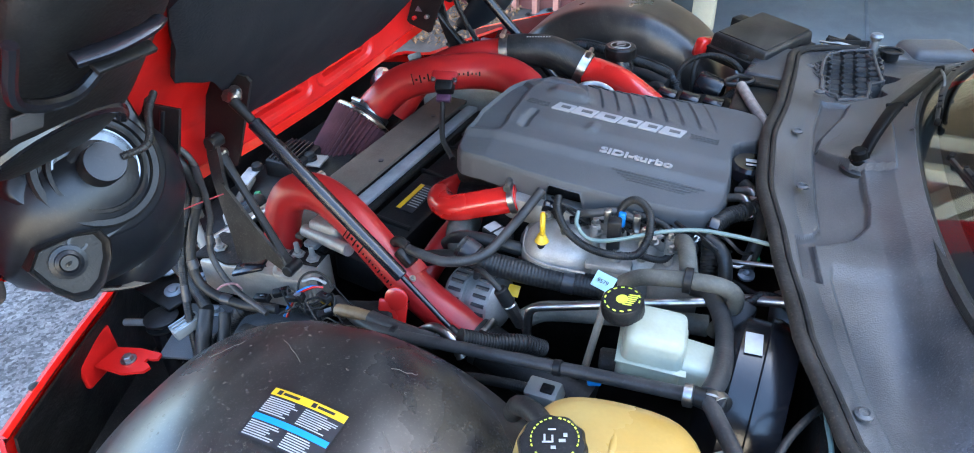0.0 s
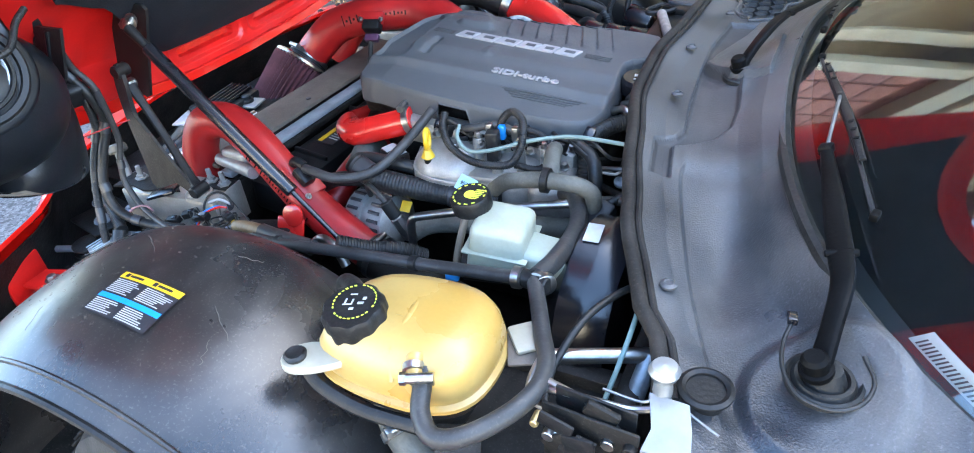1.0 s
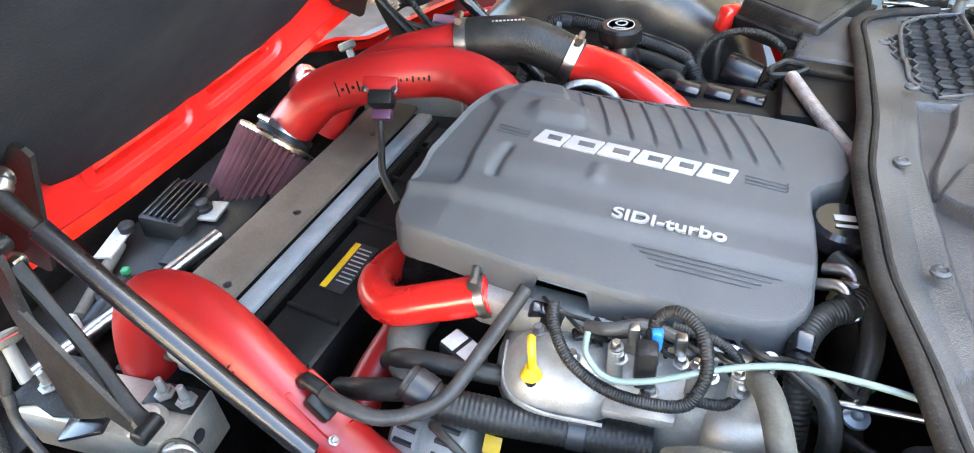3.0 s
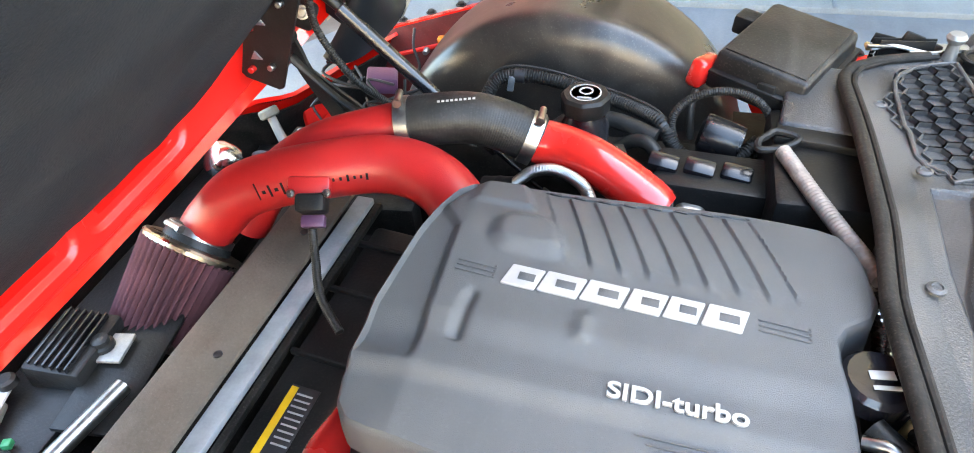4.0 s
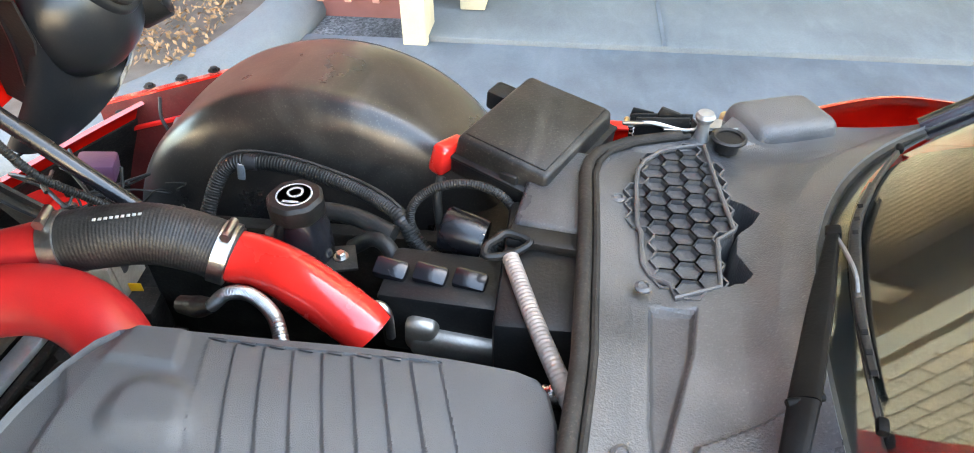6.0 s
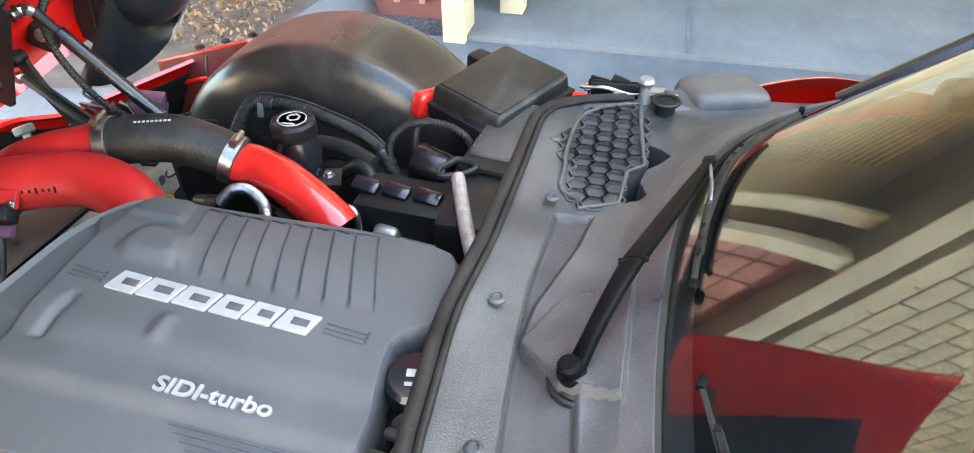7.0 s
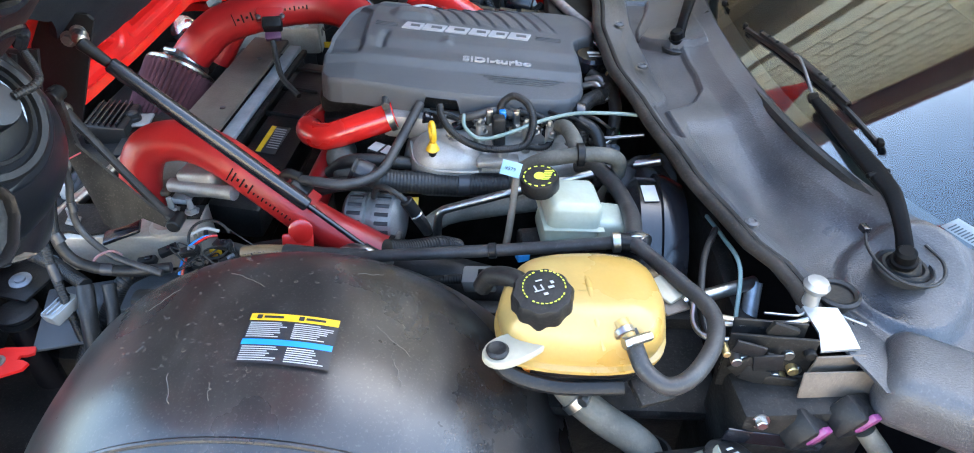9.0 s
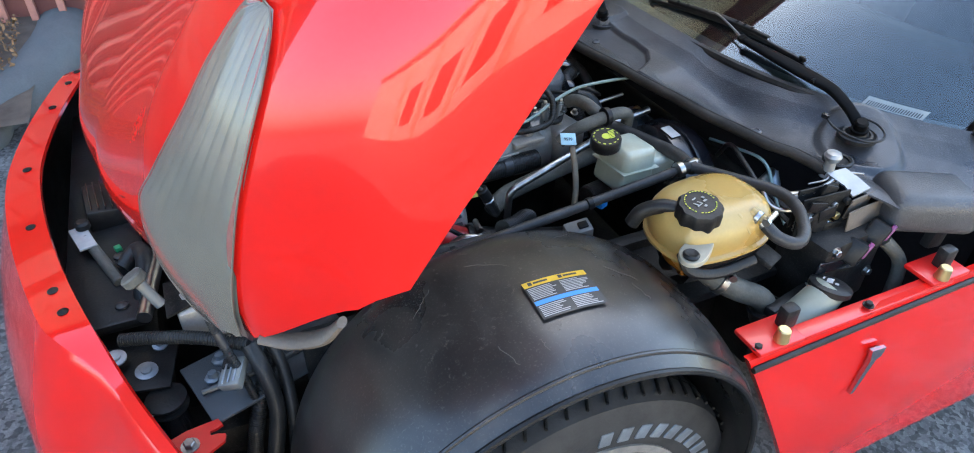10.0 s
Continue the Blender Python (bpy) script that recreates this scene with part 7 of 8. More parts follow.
for k in range(9):
    part("print_line", box(B(), (0.008, -0.06 - 0.009 * k, 0.6632), (0.022, 0.0025, 0.0008), (0, 6, -3), 0.0002), LABELW, lab)
for y in (-0.28, -0.2, 0.0, 0.12, 0.22):
    part("shroud_rib", box(B(), (0.0, y, 0.662), (0.085, 0.008, 0.012), (0, 6, -3), 0.003), BLACK, support)
for x, y in ((-0.10, -0.05), (-0.095, 0.19), (-0.105, -0.22)):
    part("panel_clip", lathe(B(), (x - 0.01, y, 0.7045), (0, 0, 1), [(0.006, 0), (0.006, 0.002), (0.002, 0.002)], 12), LABELB, support)

# ---- bonnet latch on the left, and its mirrored twin ----
for s in (-1, 1):
    latch = thing("bonnet_latch_post", (0.85, s * 0.70, 0.78), "bright metal bonnet locating post on its bracket", "latch", "bonnet latches")
    part("post", lathe(B(), (0.846, s * 0.687, 0.805), (0, 0, 1), [(0.013, -0.004), (0.010, 0.008), (0.009, 0.026), (0.013, 0.030), (0.0155, 0.037), (0.012, 0.043), (0.0, 0.045)], 24), BRIGHTZ, latch)
    part("foot", loft(B(), [[Vector((x, s * y, z + d)) for x, y, z in ((0.835, 0.694, 0.812), (0.874, 0.698, 0.815), (0.882, 0.722, 0.808), (0.887, 0.748, 0.800), (0.842, 0.752, 0.797), (0.846, 0.728, 0.803))] for d in (-0.0015, 0.0015)]), BRIGHTZ, latch)
    part("flange", box(B(), (0.865, s * 0.752, 0.773), (0.058, 0.003, 0.045), (s * -8, 0, s * -6), 0.001), BROWNP, latch, "dull sheet metal flange")
    part("wire_bail", tube(B(), [(0.790, s * 0.700, 0.806), (0.830, s * 0.702, 0.806), (0.850, s * 0.694, 0.812), (0.905, s * 0.715, 0.806)], 0.0016, 8, 5), STEEL, latch)
    mech = thing("latch_mechanism", (0.80, s * 0.74, 0.72), "dark greased latch mechanism with pins", "latch", "latch mechanisms")
    part("plate", box(B(), (0.79, s * 0.742, 0.765), (0.10, 0.004, 0.09), (0, 0, s * 4), 0.0015), DARK, mech)
    part("plate", box(B(), (0.79, s * 0.722, 0.775), (0.085, 0.004, 0.08), (0, 0, s * 4), 0.0015), BLACK, mech)
    for x, z in ((0.76, 0.775), (0.785, 0.755), (0.81, 0.785), (0.825, 0.76)):
        part("pin", cyl(B(), (x, s * 0.75, z), (x, s * 0.715, z), 0.007, None, 14, 0.001), STEEL, mech)
    part("spring", tube(B(), [(0.745 + 0.003 * math.cos(k), s * (0.735 + 0.003 * math.sin(k)), 0.74 + 0.0012 * k) for k in range(40)], 0.0012, 6, 0), STEEL, mech)
    part("lever", tube(B(), [(0.735, s * 0.715, 0.80), (0.77, s * 0.718, 0.806), (0.82, s * 0.71, 0.80), (0.85, s * 0.705, 0.808)], 0.004, 8, 6), STEEL, mech)
    rnd = random.Random(3)
    for k in range(14):
        x, z = 0.735 + 0.105 * rnd.random(), 0.735 + 0.065 * rnd.random()
        if k % 2:
            part("rivet", cyl(B(), (x, s * 0.755, z), (x, s * 0.738, z), 0.004 + 0.003 * rnd.random(), None, 12, 0.001), (STEEL, GOLD, DARK)[k % 3], mech)
        else:
            part("cam_plate", box(B(), (x, s * (0.75 + 0.008 * rnd.random()), z), (0.02 + 0.02 * rnd.random(), 0.004, 0.012 + 0.014 * rnd.random()), (0, rnd.uniform(-50, 50), s * 4), 0.0015), (DARK, BLACK)[k % 4 // 2], mech)
    part("top_bar", box(B(), (0.755, s * 0.715, 0.806), (0.060, 0.008, 0.006), (0, 4, s * 10), 0.002), STEEL, mech)
    part("hook", box(B(), (0.80, s * 0.735, 0.812), (0.035, 0.008, 0.020), (0, 20, 0), 0.003), DARK, mech)
    # cowl corner box and dark plate behind it
    part("corner_box", box(B(), (0.99, s * 0.785, 0.768), (0.17, 0.12, 0.075), (0, 3, s * 24), 0.025, 4, 0.92), COWL, cowl)
    part("corner_leg", box(B(), (1.0, s * 0.825, 0.73), (0.04, 0.02, 0.07), (0, 8, 0), 0.006), BLACK, cowl)
    part("round_drain", lathe(B(), (0.884, s * 0.672, 0.814), (0, 0, 1), [(0.027, 0), (0.027, 0.003), (0.023, 0.005), (0.019, 0.003), (0.018, -0.02), (0.0, -0.02)], 28), BLACK, cowl)
brace = thing("suspension_brace", (0.75, -0.62, 0.70), "bare metal brace tube behind the tank", "brace")
part("tube", cyl(B(), (0.68, -0.665, 0.775), (0.815, -0.60, 0.765), 0.009, None, 14), STEEL, brace)
part("tube", cyl(B(), (0.815, -0.60, 0.765), (0.80, -0.66, 0.70), 0.011, None, 14), GREYM, brace)
part("plate", box(B(), (0.685, -0.66, 0.785), (0.035, 0.05, 0.004), (0, 0, 25), 0.0015), BROWNP, brace)
part("bent_rod", tube(B(), [(0.705, -0.65, 0.805), (0.715, -0.665, 0.805), (0.710, -0.70, 0.785), (0.725, -0.725, 0.785), (0.77, -0.73, 0.79)], 0.004, 8, 5), STEEL, brace)
hose("bonnet_cable", [(0.735, -0.725, 0.76), (0.725, -0.68, 0.78), (0.74, -0.60, 0.80), (0.775, -0.52, 0.79), (0.79, -0.48, 0.74)], 0.0045, RUBBER, "black bonnet release cable", "cable")
hose("washer_line", [(0.78, -0.46, 0.77), (0.785, -0.53, 0.785), (0.79, -0.60, 0.79), (0.78, -0.66, 0.74), (0.76, -0.77, 0.67), (0.75, -0.80, 0.66)], 0.003, mat("clear_green_tube", (0.18, 0.26, 0.24), 0.35, 0, 0.1), "thin pale washer fluid tube", "line", "", 8)

# washer filler and plugs near the left door
wash = thing("washer_filler", (0.72, -0.84, 0.60), "grey washer fluid neck with a dark cap", "filler neck")
part("neck", tube(B(), [(0.630, -0.850, 0.625), (0.665, -0.848, 0.645), (0.705, -0.843, 0.668), (0.742, -0.838, 0.694)], [0.036, 0.034, 0.031, 0.028], 24, 6), mat("grey_neck", (0.21, 0.215, 0.165), 0.5, 0, 0.08), wash)
part("cap", lathe(B(), (0.742, -0.838, 0.690), (0.25, 0.12, 1), [(0.032, 0), (0.035, 0.003), (0.035, 0.012), (0.028, 0.016), (0, 0.016)], 32), BLACK, wash)
for dx, dy, w, h in ((0, 0.004, 0.020, 0.010), (0.002, -0.008, 0.008, 0.006), (-0.004, 0.014, 0.010, 0.003)):
    part("print_mark", box(B(), (0.746 + dx, -0.836 + dy, 0.7072 - dx * 0.25 - dy * 0.12), (w, h, 0.0006), (-7, 14, 30), 0.0002), LABELW, wash)
for k, (m2, x, y, z) in enumerate(((BLACK, 0.835, -0.795, 0.715), (BLACK, 0.885, -0.79, 0.735), (BLACK, 0.86, -0.77, 0.70))):
    plug = solo("wiring_plug", box(B(), (x, y, z), (0.055, 0.035, 0.045), (15, 25, 30), 0.006), m2, "black multi-pin wiring plug", "plug", "wiring plugs")
    part("latch_tab", box(B(), (x + 0.004, y - 0.02, z + 0.012), (0.016, 0.008, 0.030), (15, 25, 30), 0.002), HOSERED if k == 2 else PINKP, plug)
hose("plug_loom", [(0.90, -0.80, 0.72), (0.925, -0.82, 0.69), (0.93, -0.83, 0.66), (0.92, -0.84, 0.60)], 0.012, GREYRUB, "taped wiring behind the plugs", "wiring")
inner = thing("inner_body_section", (0.83, -0.75, 0.60), "dark inner body section with bolts and straps", "body section")
part("panel", box(B(), (0.83, -0.75, 0.665), (0.16, 0.10, 0.16), (0, 0, 5), 0.01), DARK, inner)
part("skirt", box(B(), (0.872, -0.770, 0.752), (0.10, 0.003, 0.060), (-8, 0, 5), 0.001), BROWNP, inner, "dull sheet metal skirt")
part("strap", box(B(), (0.80, -0.803, 0.700), (0.13, 0.004, 0.022), (0, 14, 5), 0.0015), BLACKSHINE, inner)
for x, z in ((0.775, 0.735), (0.80, 0.64), (0.88, 0.66)):
    part("bolt", bolt(B(), (x, -0.803, z), (0, -1, 0.1), 0.007, 0.006), STEEL, inner)
solo("plastic_rail", box(B(), (0.72, -0.80, 0.655), (0.17, 0.02, 0.018), (0, 6, 14), 0.004), BLACK, "black plastic cable rail", "rail")
emb = thing("side_emblem", (0.80, -0.918, 0.55), "slim chrome badge on the red panel", "badge")
bm = B()
q = [(0.786, 0.497), (0.794, 0.497), (0.812, 0.577), (0.822, 0.581), (0.824, 0.602), (0.789, 0.607), (0.797, 0.580)]
loft(bm, [[Vector((x, -0.920 + d, z)) for x, z in q] for d in (0.004, -0.003)])
part("badge", bm, CHROME, emb)

# ---- right side: fuse box clip, hoses, controller box ----
part("clip", box(B(), (0.560, 0.545, 0.800), (0.030, 0.010, 0.030), (0, 0, -27), 0.003), BLACK, fuse)
part("rim", box(B(), (0.592, 0.645, 0.806), (0.172, 0.224, 0.006), (2, 6, -27), 0.002), BLACK, fuse)
part("side_lug", box(B(), (0.535, 0.735, 0.825), (0.05, 0.04, 0.035), (2, 6, -27), 0.006), BLACK, fuse)
part("red_terminal_cover", box(B(), (0.462, 0.605, 0.800), (0.030, 0.065, 0.050), (-12, 10, -27), 0.010, 3), HOSERED, fuse, "red terminal cover")
part("terminal_cable", tube(B(), [(0.455, 0.575, 0.78), (0.45, 0.56, 0.75), (0.455, 0.545, 0.70)], 0.007, 10, 6), RUBBER, fuse)
bx = thing("battery_cover", (0.64, 0.45, 0.62), "dusty black battery box under the cowl", "battery box")
part("body", box(B(), (0.635, 0.40, 0.690), (0.14, 0.24, 0.20), (0, 0, 0), 0.01), BLACK, bx)
part("lid", box(B(), (0.640, 0.525, 0.803), (0.11, 0.17, 0.022), (4, 0, -8), 0.008, 3), COWL, bx)
part("lid", box(B(), (0.630, 0.435, 0.795), (0.12, 0.05, 0.016), (0, 0, -8), 0.005), BLACK, bx)
part("bracket_loop", tube(B(), [(0.555, 0.412, 0.805), (0.545, 0.40, 0.803), (0.548, 0.385, 0.80), (0.58, 0.395, 0.80), (0.60, 0.415, 0.804), (0.57, 0.425, 0.807), (0.555, 0.412, 0.805)], 0.0055, 8, 5), BLACK, bx)
part("orange_tag", box(B(), (0.652, 0.383, 0.770), (0.014, 0.003, 0.014), (15, 0, 0), 0.001), mat("orange_plastic", (0.75, 0.10, 0.02), 0.4, 0, 0.05), bx)
part("orange_tag", box(B(), (0.600, 0.375, 0.772), (0.012, 0.003, 0.012), (15, 10, 0), 0.001), bpy.data.materials["orange_plastic"], bx)
hose("brace_rod", [(0.578, 0.385, 0.800), (0.62, 0.27, 0.80), (0.672, 0.145, 0.80)], 0.0105, mat("dull_tape_rod", (0.28, 0.24, 0.21), 0.55, 0.3, 0.2, 60), "tape-wrapped diagonal brace rod", "rod", "", 12, 0.0008, 0.006)
for y0 in (0.19, 0.135):
    hose("foil_hose", [(0.625, y0 + 0.01, 0.775), (0.655, y0, 0.785), (0.675, y0 - 0.03, 0.775), (0.68, y0 - 0.07, 0.74)], 0.013, CHROME, "hose wrapped in silver foil", "hose", "foil hoses", 16, 0.001, 0.007)
can = thing("catalyst_canister", (0.50, 0.30, 0.68), "bare metal heat shield beside the engine cover", "heat shield")
part("shield", box(B(), (0.520, 0.372, 0.668), (0.150, 0.085, 0.050), (4, 4, -3), 0.016, 4), SHIELD, can)
part("shield_step", box(B(), (0.464, 0.374, 0.686), (0.046, 0.080, 0.058), (4, 6, -3), 0.014, 4), SHIELD, can)
part("pipe", tube(B(), [(0.400, 0.318, 0.735), (0.406, 0.322, 0.757), (0.420, 0.322, 0.762), (0.430, 0.318, 0.750), (0.432, 0.312, 0.715)], 0.006, 10, 8), STEEL, can)
hose("braided_line", [(0.205, 0.305, 0.755), (0.235, 0.30, 0.785), (0.271, 0.29, 0.798), (0.31, 0.262, 0.80), (0.328, 0.235, 0.79), (0.335, 0.215, 0.765)], 0.0085, STEEL, "steel-braided oil line by the coupler", "line", "", 14, 0.0006, 0.0025)
part("line_elbow", tube(B(), [(0.150, 0.320, 0.735), (0.18, 0.312, 0.742), (0.205, 0.305, 0.755)], [0.012, 0.015, 0.010], 12, 6), BLACK, bpy.data.objects["return_pipe"])
part("bolt", bolt(B(), (0.390, 0.326, 0.752), (0, 0.1, 1), 0.009, 0.012), STEEL, bpy.data.objects["return_pipe"])
for k in range(9):
    part("print_mark", box(B(), (0.098 + 0.006 * k, 0.305 + 0.002 * k, 0.8868), (0.004, 0.004, 0.0008), (10, 0, 14), 0.0002), LABELW, bpy.data.objects["return_pipe"])
LLP = [(0.065, 0.520, 0.66), (0.080, 0.560, 0.715), (0.100, 0.585, 0.755), (0.137, 0.593, 0.772), (0.21, 0.594, 0.766), (0.292, 0.580, 0.752), (0.36, 0.545, 0.752), (0.406, 0.506, 0.752), (0.428, 0.490, 0.722), (0.455, 0.478, 0.703), (0.490, 0.476, 0.697), (0.53, 0.486, 0.707), (0.562, 0.510, 0.732)]
ll = thing("liner_loom", (0.25, 0.55, 0.70), "thick ribbed wiring loom over the liner", "wiring")
part("sleeve", tube(B(), LLP, 0.0115, 14, 8, 0.0013, 0.005), RUBBER, ll)
for k in (3, 7, 10):
    a, b = Vector(LLP[k]), Vector(LLP[k + 1])
    part("tape_wrap", cyl(B(), a, a.lerp(b, 0.28), 0.0136, None, 16, 0.001), LABELB, ll)
part("holder_clip", box(B(), Vector(LLP[3]) + Vector((-0.004, -0.012, -0.012)), (0.012, 0.006, 0.030), (0, 10, 8), 0.002), GREYM, ll, "bright metal clip")
part("side_wire", tube(B(), [Vector(q) + Vector((-0.004, 0.008, 0.014)) for q in LLP[1:9]], 0.0022, 6, 6), HOSE, ll)
ring = [Vector((0.497 + 0.076 * math.cos(a), 0.506 + 0.010 * math.sin(a) + 0.006 * math.cos(a), 0.757 + 0.057 * math.sin(a))) for a in [-0.35 + 3.9 * i / 28 for i in range(29)]]
hose("loom_ring", ring, 0.0062, RUBBER, "thin wiring loom bent into a ring", "wiring", "", 12, 0.0008, 0.0036, 0)
hose("black_line", [(0.33, 0.49, 0.70), (0.37, 0.475, 0.735), (0.40, 0.455, 0.73), (0.41, 0.43, 0.69)], 0.012, RUBBER, "black rubber return hose", "hose")
hose("black_line", [(0.20, 0.50, 0.70), (0.26, 0.51, 0.745), (0.33, 0.505, 0.75), (0.40, 0.48, 0.74)], 0.014, RUBBER, "black rubber supply hose", "hose")
pump = thing("vacuum_pump", (0.51, 0.455, 0.74), "round black pump inside the loom ring", "pump")
part("body", lathe(B(), (0.476, 0.497, 0.745), (0.90, -0.16, -0.16), [(0.018, -0.01), (0.032, -0.005), (0.034, 0.0), (0.031, 0.045), (0.029, 0.058), (0.0, 0.058)], 32), BLACKSHINE, pump)
part("label", box(B(), (0.524, 0.471, 0.758), (0.018, 0.0012, 0.009), (-42, 8, -10), 0.0004), LABELW, pump)
solo("abs_block", box(B(), (0.49, 0.40, 0.69), (0.17, 0.10, 0.11), (0, 0, -4), 0.01), BLACK, "black control module low in the bay", "control module")
for k in range(3):
    solo("plug_block", box(B(), (0.416 + 0.054 * k, 0.398 - 0.003 * k, 0.750 - 0.002 * k), (0.046, 0.028, 0.022), (20, 6, -8), 0.005), BLACKSHINE, "black connector on the control module", "connector", "module connectors")
part("foot_plate", box(B(), (0.335, 0.420, 0.742), (0.05, 0.05, 0.005), (0, 6, 20), 0.0015), DARK, psr)
part("foot_bolt", bolt(B(), (0.339, 0.421, 0.745), (0, 0, 1), 0.007, 0.006), STEEL, psr)
part("band", lathe(B(), (0.29, 0.425, 0.722), (0, 0, 1), [(0.0385, 0), (0.041, 0.001), (0.041, 0.008), (0.0385, 0.009)], 28), DARK, psr)
part("cap_ring", lathe(B(), (0.29, 0.425, 0.8472), (0, 0, 1), [(0.024, 0), (0.024, 0.0008), (0.022, 0.0008), (0.022, 0)], 32), LABELW, psr)
part("cap_mark", lathe(B(), (0.29, 0.430, 0.8472), (0, 0, 1), [(0.011, 0), (0.011, 0.0008), (0.008, 0.0008), (0.008, 0)], 24), LABELW, psr)
part("cap_mark", box(B(), (0.29, 0.410, 0.8475), (0.022, 0.004, 0.0008), (0, 0, 0), 0.0002), LABELW, psr)
solo("yellow_strap", box(B(), (0.569, 0.551, 0.779), (0.004, 0.004, 0.030), (10, 8, 0), 0.001), YELLOW, "short yellow plastic strap", "strap")
solo("shield_panel", box(B(), (0.52, 0.30, 0.60), (0.22, 0.02, 0.14), (0, 0, 0), 0.006), DARK, "dark panel beside the exhaust", "panel")

# ---- front right corner wiring and brackets ----
rnd = random.Random(9)
strands = B()
for k in range(22):
    pts = [Vector((rnd.uniform(-0.22, -0.02), rnd.uniform(0.48, 0.62), rnd.uniform(0.66, 0.76)))]
    for _ in range(4):
        pts.append(pts[-1] + Vector((rnd.uniform(-0.05, 0.06), rnd.uniform(-0.03, 0.04), rnd.uniform(-0.03, 0.03))))
    tube(strands, pts, rnd.uniform(0.0015, 0.004), 6, 5)
solo("loose_wires", strands, RUBBER, "tangle of black wires beside the liner", "wiring", kind="stuff")
hose("lamp_loom", [(-0.03, 0.52, 0.70), (-0.085, 0.50, 0.755), (-0.118, 0.475, 0.806), (-0.150, 0.47, 0.862), (-0.168, 0.47, 0.91), (-0.166, 0.47, 0.962), (-0.146, 0.475, 1.0), (-0.105, 0.48, 1.07), (-0.07, 0.49, 1.13)], 0.0062, RUBBER, "ribbed wiring climbing to the raised bonnet", "wiring", "", 12, 0.0009, 0.004)
solo("lamp_plug", box(B(), (-0.145, 0.575, 1.045), (0.022, 0.026, 0.036), (10, 0, 10), 0.008), GREENP, "green plastic lamp connector", "connector")
# bumper red with the shadow on its inner face put into the colour
SHADEDRED = mat("shaded_red_paint", (0.085, 0.008, 0.008), 0.5, 0, 0.3, spec=0.3, dust=0.2)
flank = thing("bumper_side", (-0.16, 0.88, 0.55), "red bumper side seen from inside, with a bolted flange", "bumper")
part("flank_wall", grid(B(), 16, 8, lambda a, b: Vector((-0.30 + 0.30 * a, (0.868 + 0.03 * a - 0.02 * b), 0.690 + 0.072 * a - 0.24 * b)), 0.006), SHADEDRED, flank, "red inner face, coloured dark for its shadow")
part("flank_flange", grid(B(), 16, 3, lambda a, b: Vector((-0.30 + 0.30 * a, (0.862 + 0.03 * a + 0.038 * b), 0.690 + 0.078 * a - 0.008 * b)), 0.004), RED, flank, "glossy red flange")
part("flank_ridge", box(B(), (-0.185, 0.862, 0.655), (0.17, 0.008, 0.010), (0, -14, 5), 0.003), REDIN, flank)
for x in (-0.20, -0.13, -0.06):
    part("flange_bolt", bolt(B(), (x, (0.893 + 0.1 * (x + 0.26)), 0.690 + 0.26 * (x + 0.30)), (0, 0, 1), 0.008, 0.005), DARK, flank)
part("side_lamp", box(B(), (-0.085, 0.858, 0.690), (0.036, 0.020, 0.028), (0, -10, 0), 0.005), AMBER, flank, "amber side lamp holder")
part("flank_lead", tube(B(), [(-0.155, 0.855, 0.72), (-0.160, 0.845, 0.68), (-0.150, 0.84, 0.64), (-0.155, 0.83, 0.60)], 0.0035, 8, 6), HOSE, flank)
for x, z in ((-0.135, 0.665), (-0.120, 0.650), (-0.130, 0.628)):
    part("flank_stud", cyl(B(), (x, 0.862, z), (x, 0.845, z), 0.008, 0.006, 12, 0.001), STEEL, flank)
for sd in (-1, 1):
    lb = thing("lamp_bracket", (-0.15, sd * 0.55, 0.90), "black plastic bracket between bonnet and headlight housing", "bracket", "lamp brackets")
    outline = [(-0.146, 1.045), (-0.088, 1.045), (-0.098, 0.98), (-0.120, 0.935), (-0.140, 0.860), (-0.170, 0.842), (-0.205, 0.880), (-0.190, 0.935), (-0.160, 0.985)]
    part("plate", loft(B(), [[Vector((x, sd * (y + 0.25 * (1.0 - z)), z)) for x, z in outline] for y in (0.548, 0.553)]), BLACK, lb)
    part("rib", tube(B(), [(-0.118, sd * 0.542, 1.04), (-0.132, sd * 0.556, 0.975), (-0.160, sd * 0.575, 0.90)], 0.005, 8, 6), PODBLACK, lb)
    part("foot", box(B(), (-0.205, sd * 0.498, 0.915), (0.050, 0.035, 0.045), (0, 30, sd * 20), 0.010, 3), BLACK, lb)
    part("foot_bolt", bolt(B(), (-0.192, sd * 0.480, 0.925), (0.4, -sd, 0.3), 0.008, 0.006), STEEL, lb)
solo("relay_box", box(B(), (-0.13, 0.60, 0.735), (0.06, 0.05, 0.035), (0, 10, 20), 0.006), PLUM, "purple plastic relay connector", "connector")

# raised letters on the left tyre, kept as plain bars
lw = bpy.data.objects["tyre"]
for k in range(9):
    a = radians(84 - 8.0 * k)
    c = Vector((0.27 + 0.262 * math.cos(a), -0.8775, 0.325 + 0.262 * math.sin(a)))
    part("letter_bar", box(B(), c, (0.022, 0.003, 0.030), (0, 90 - math.degrees(a), 0), 0.001), GREYM, lw)

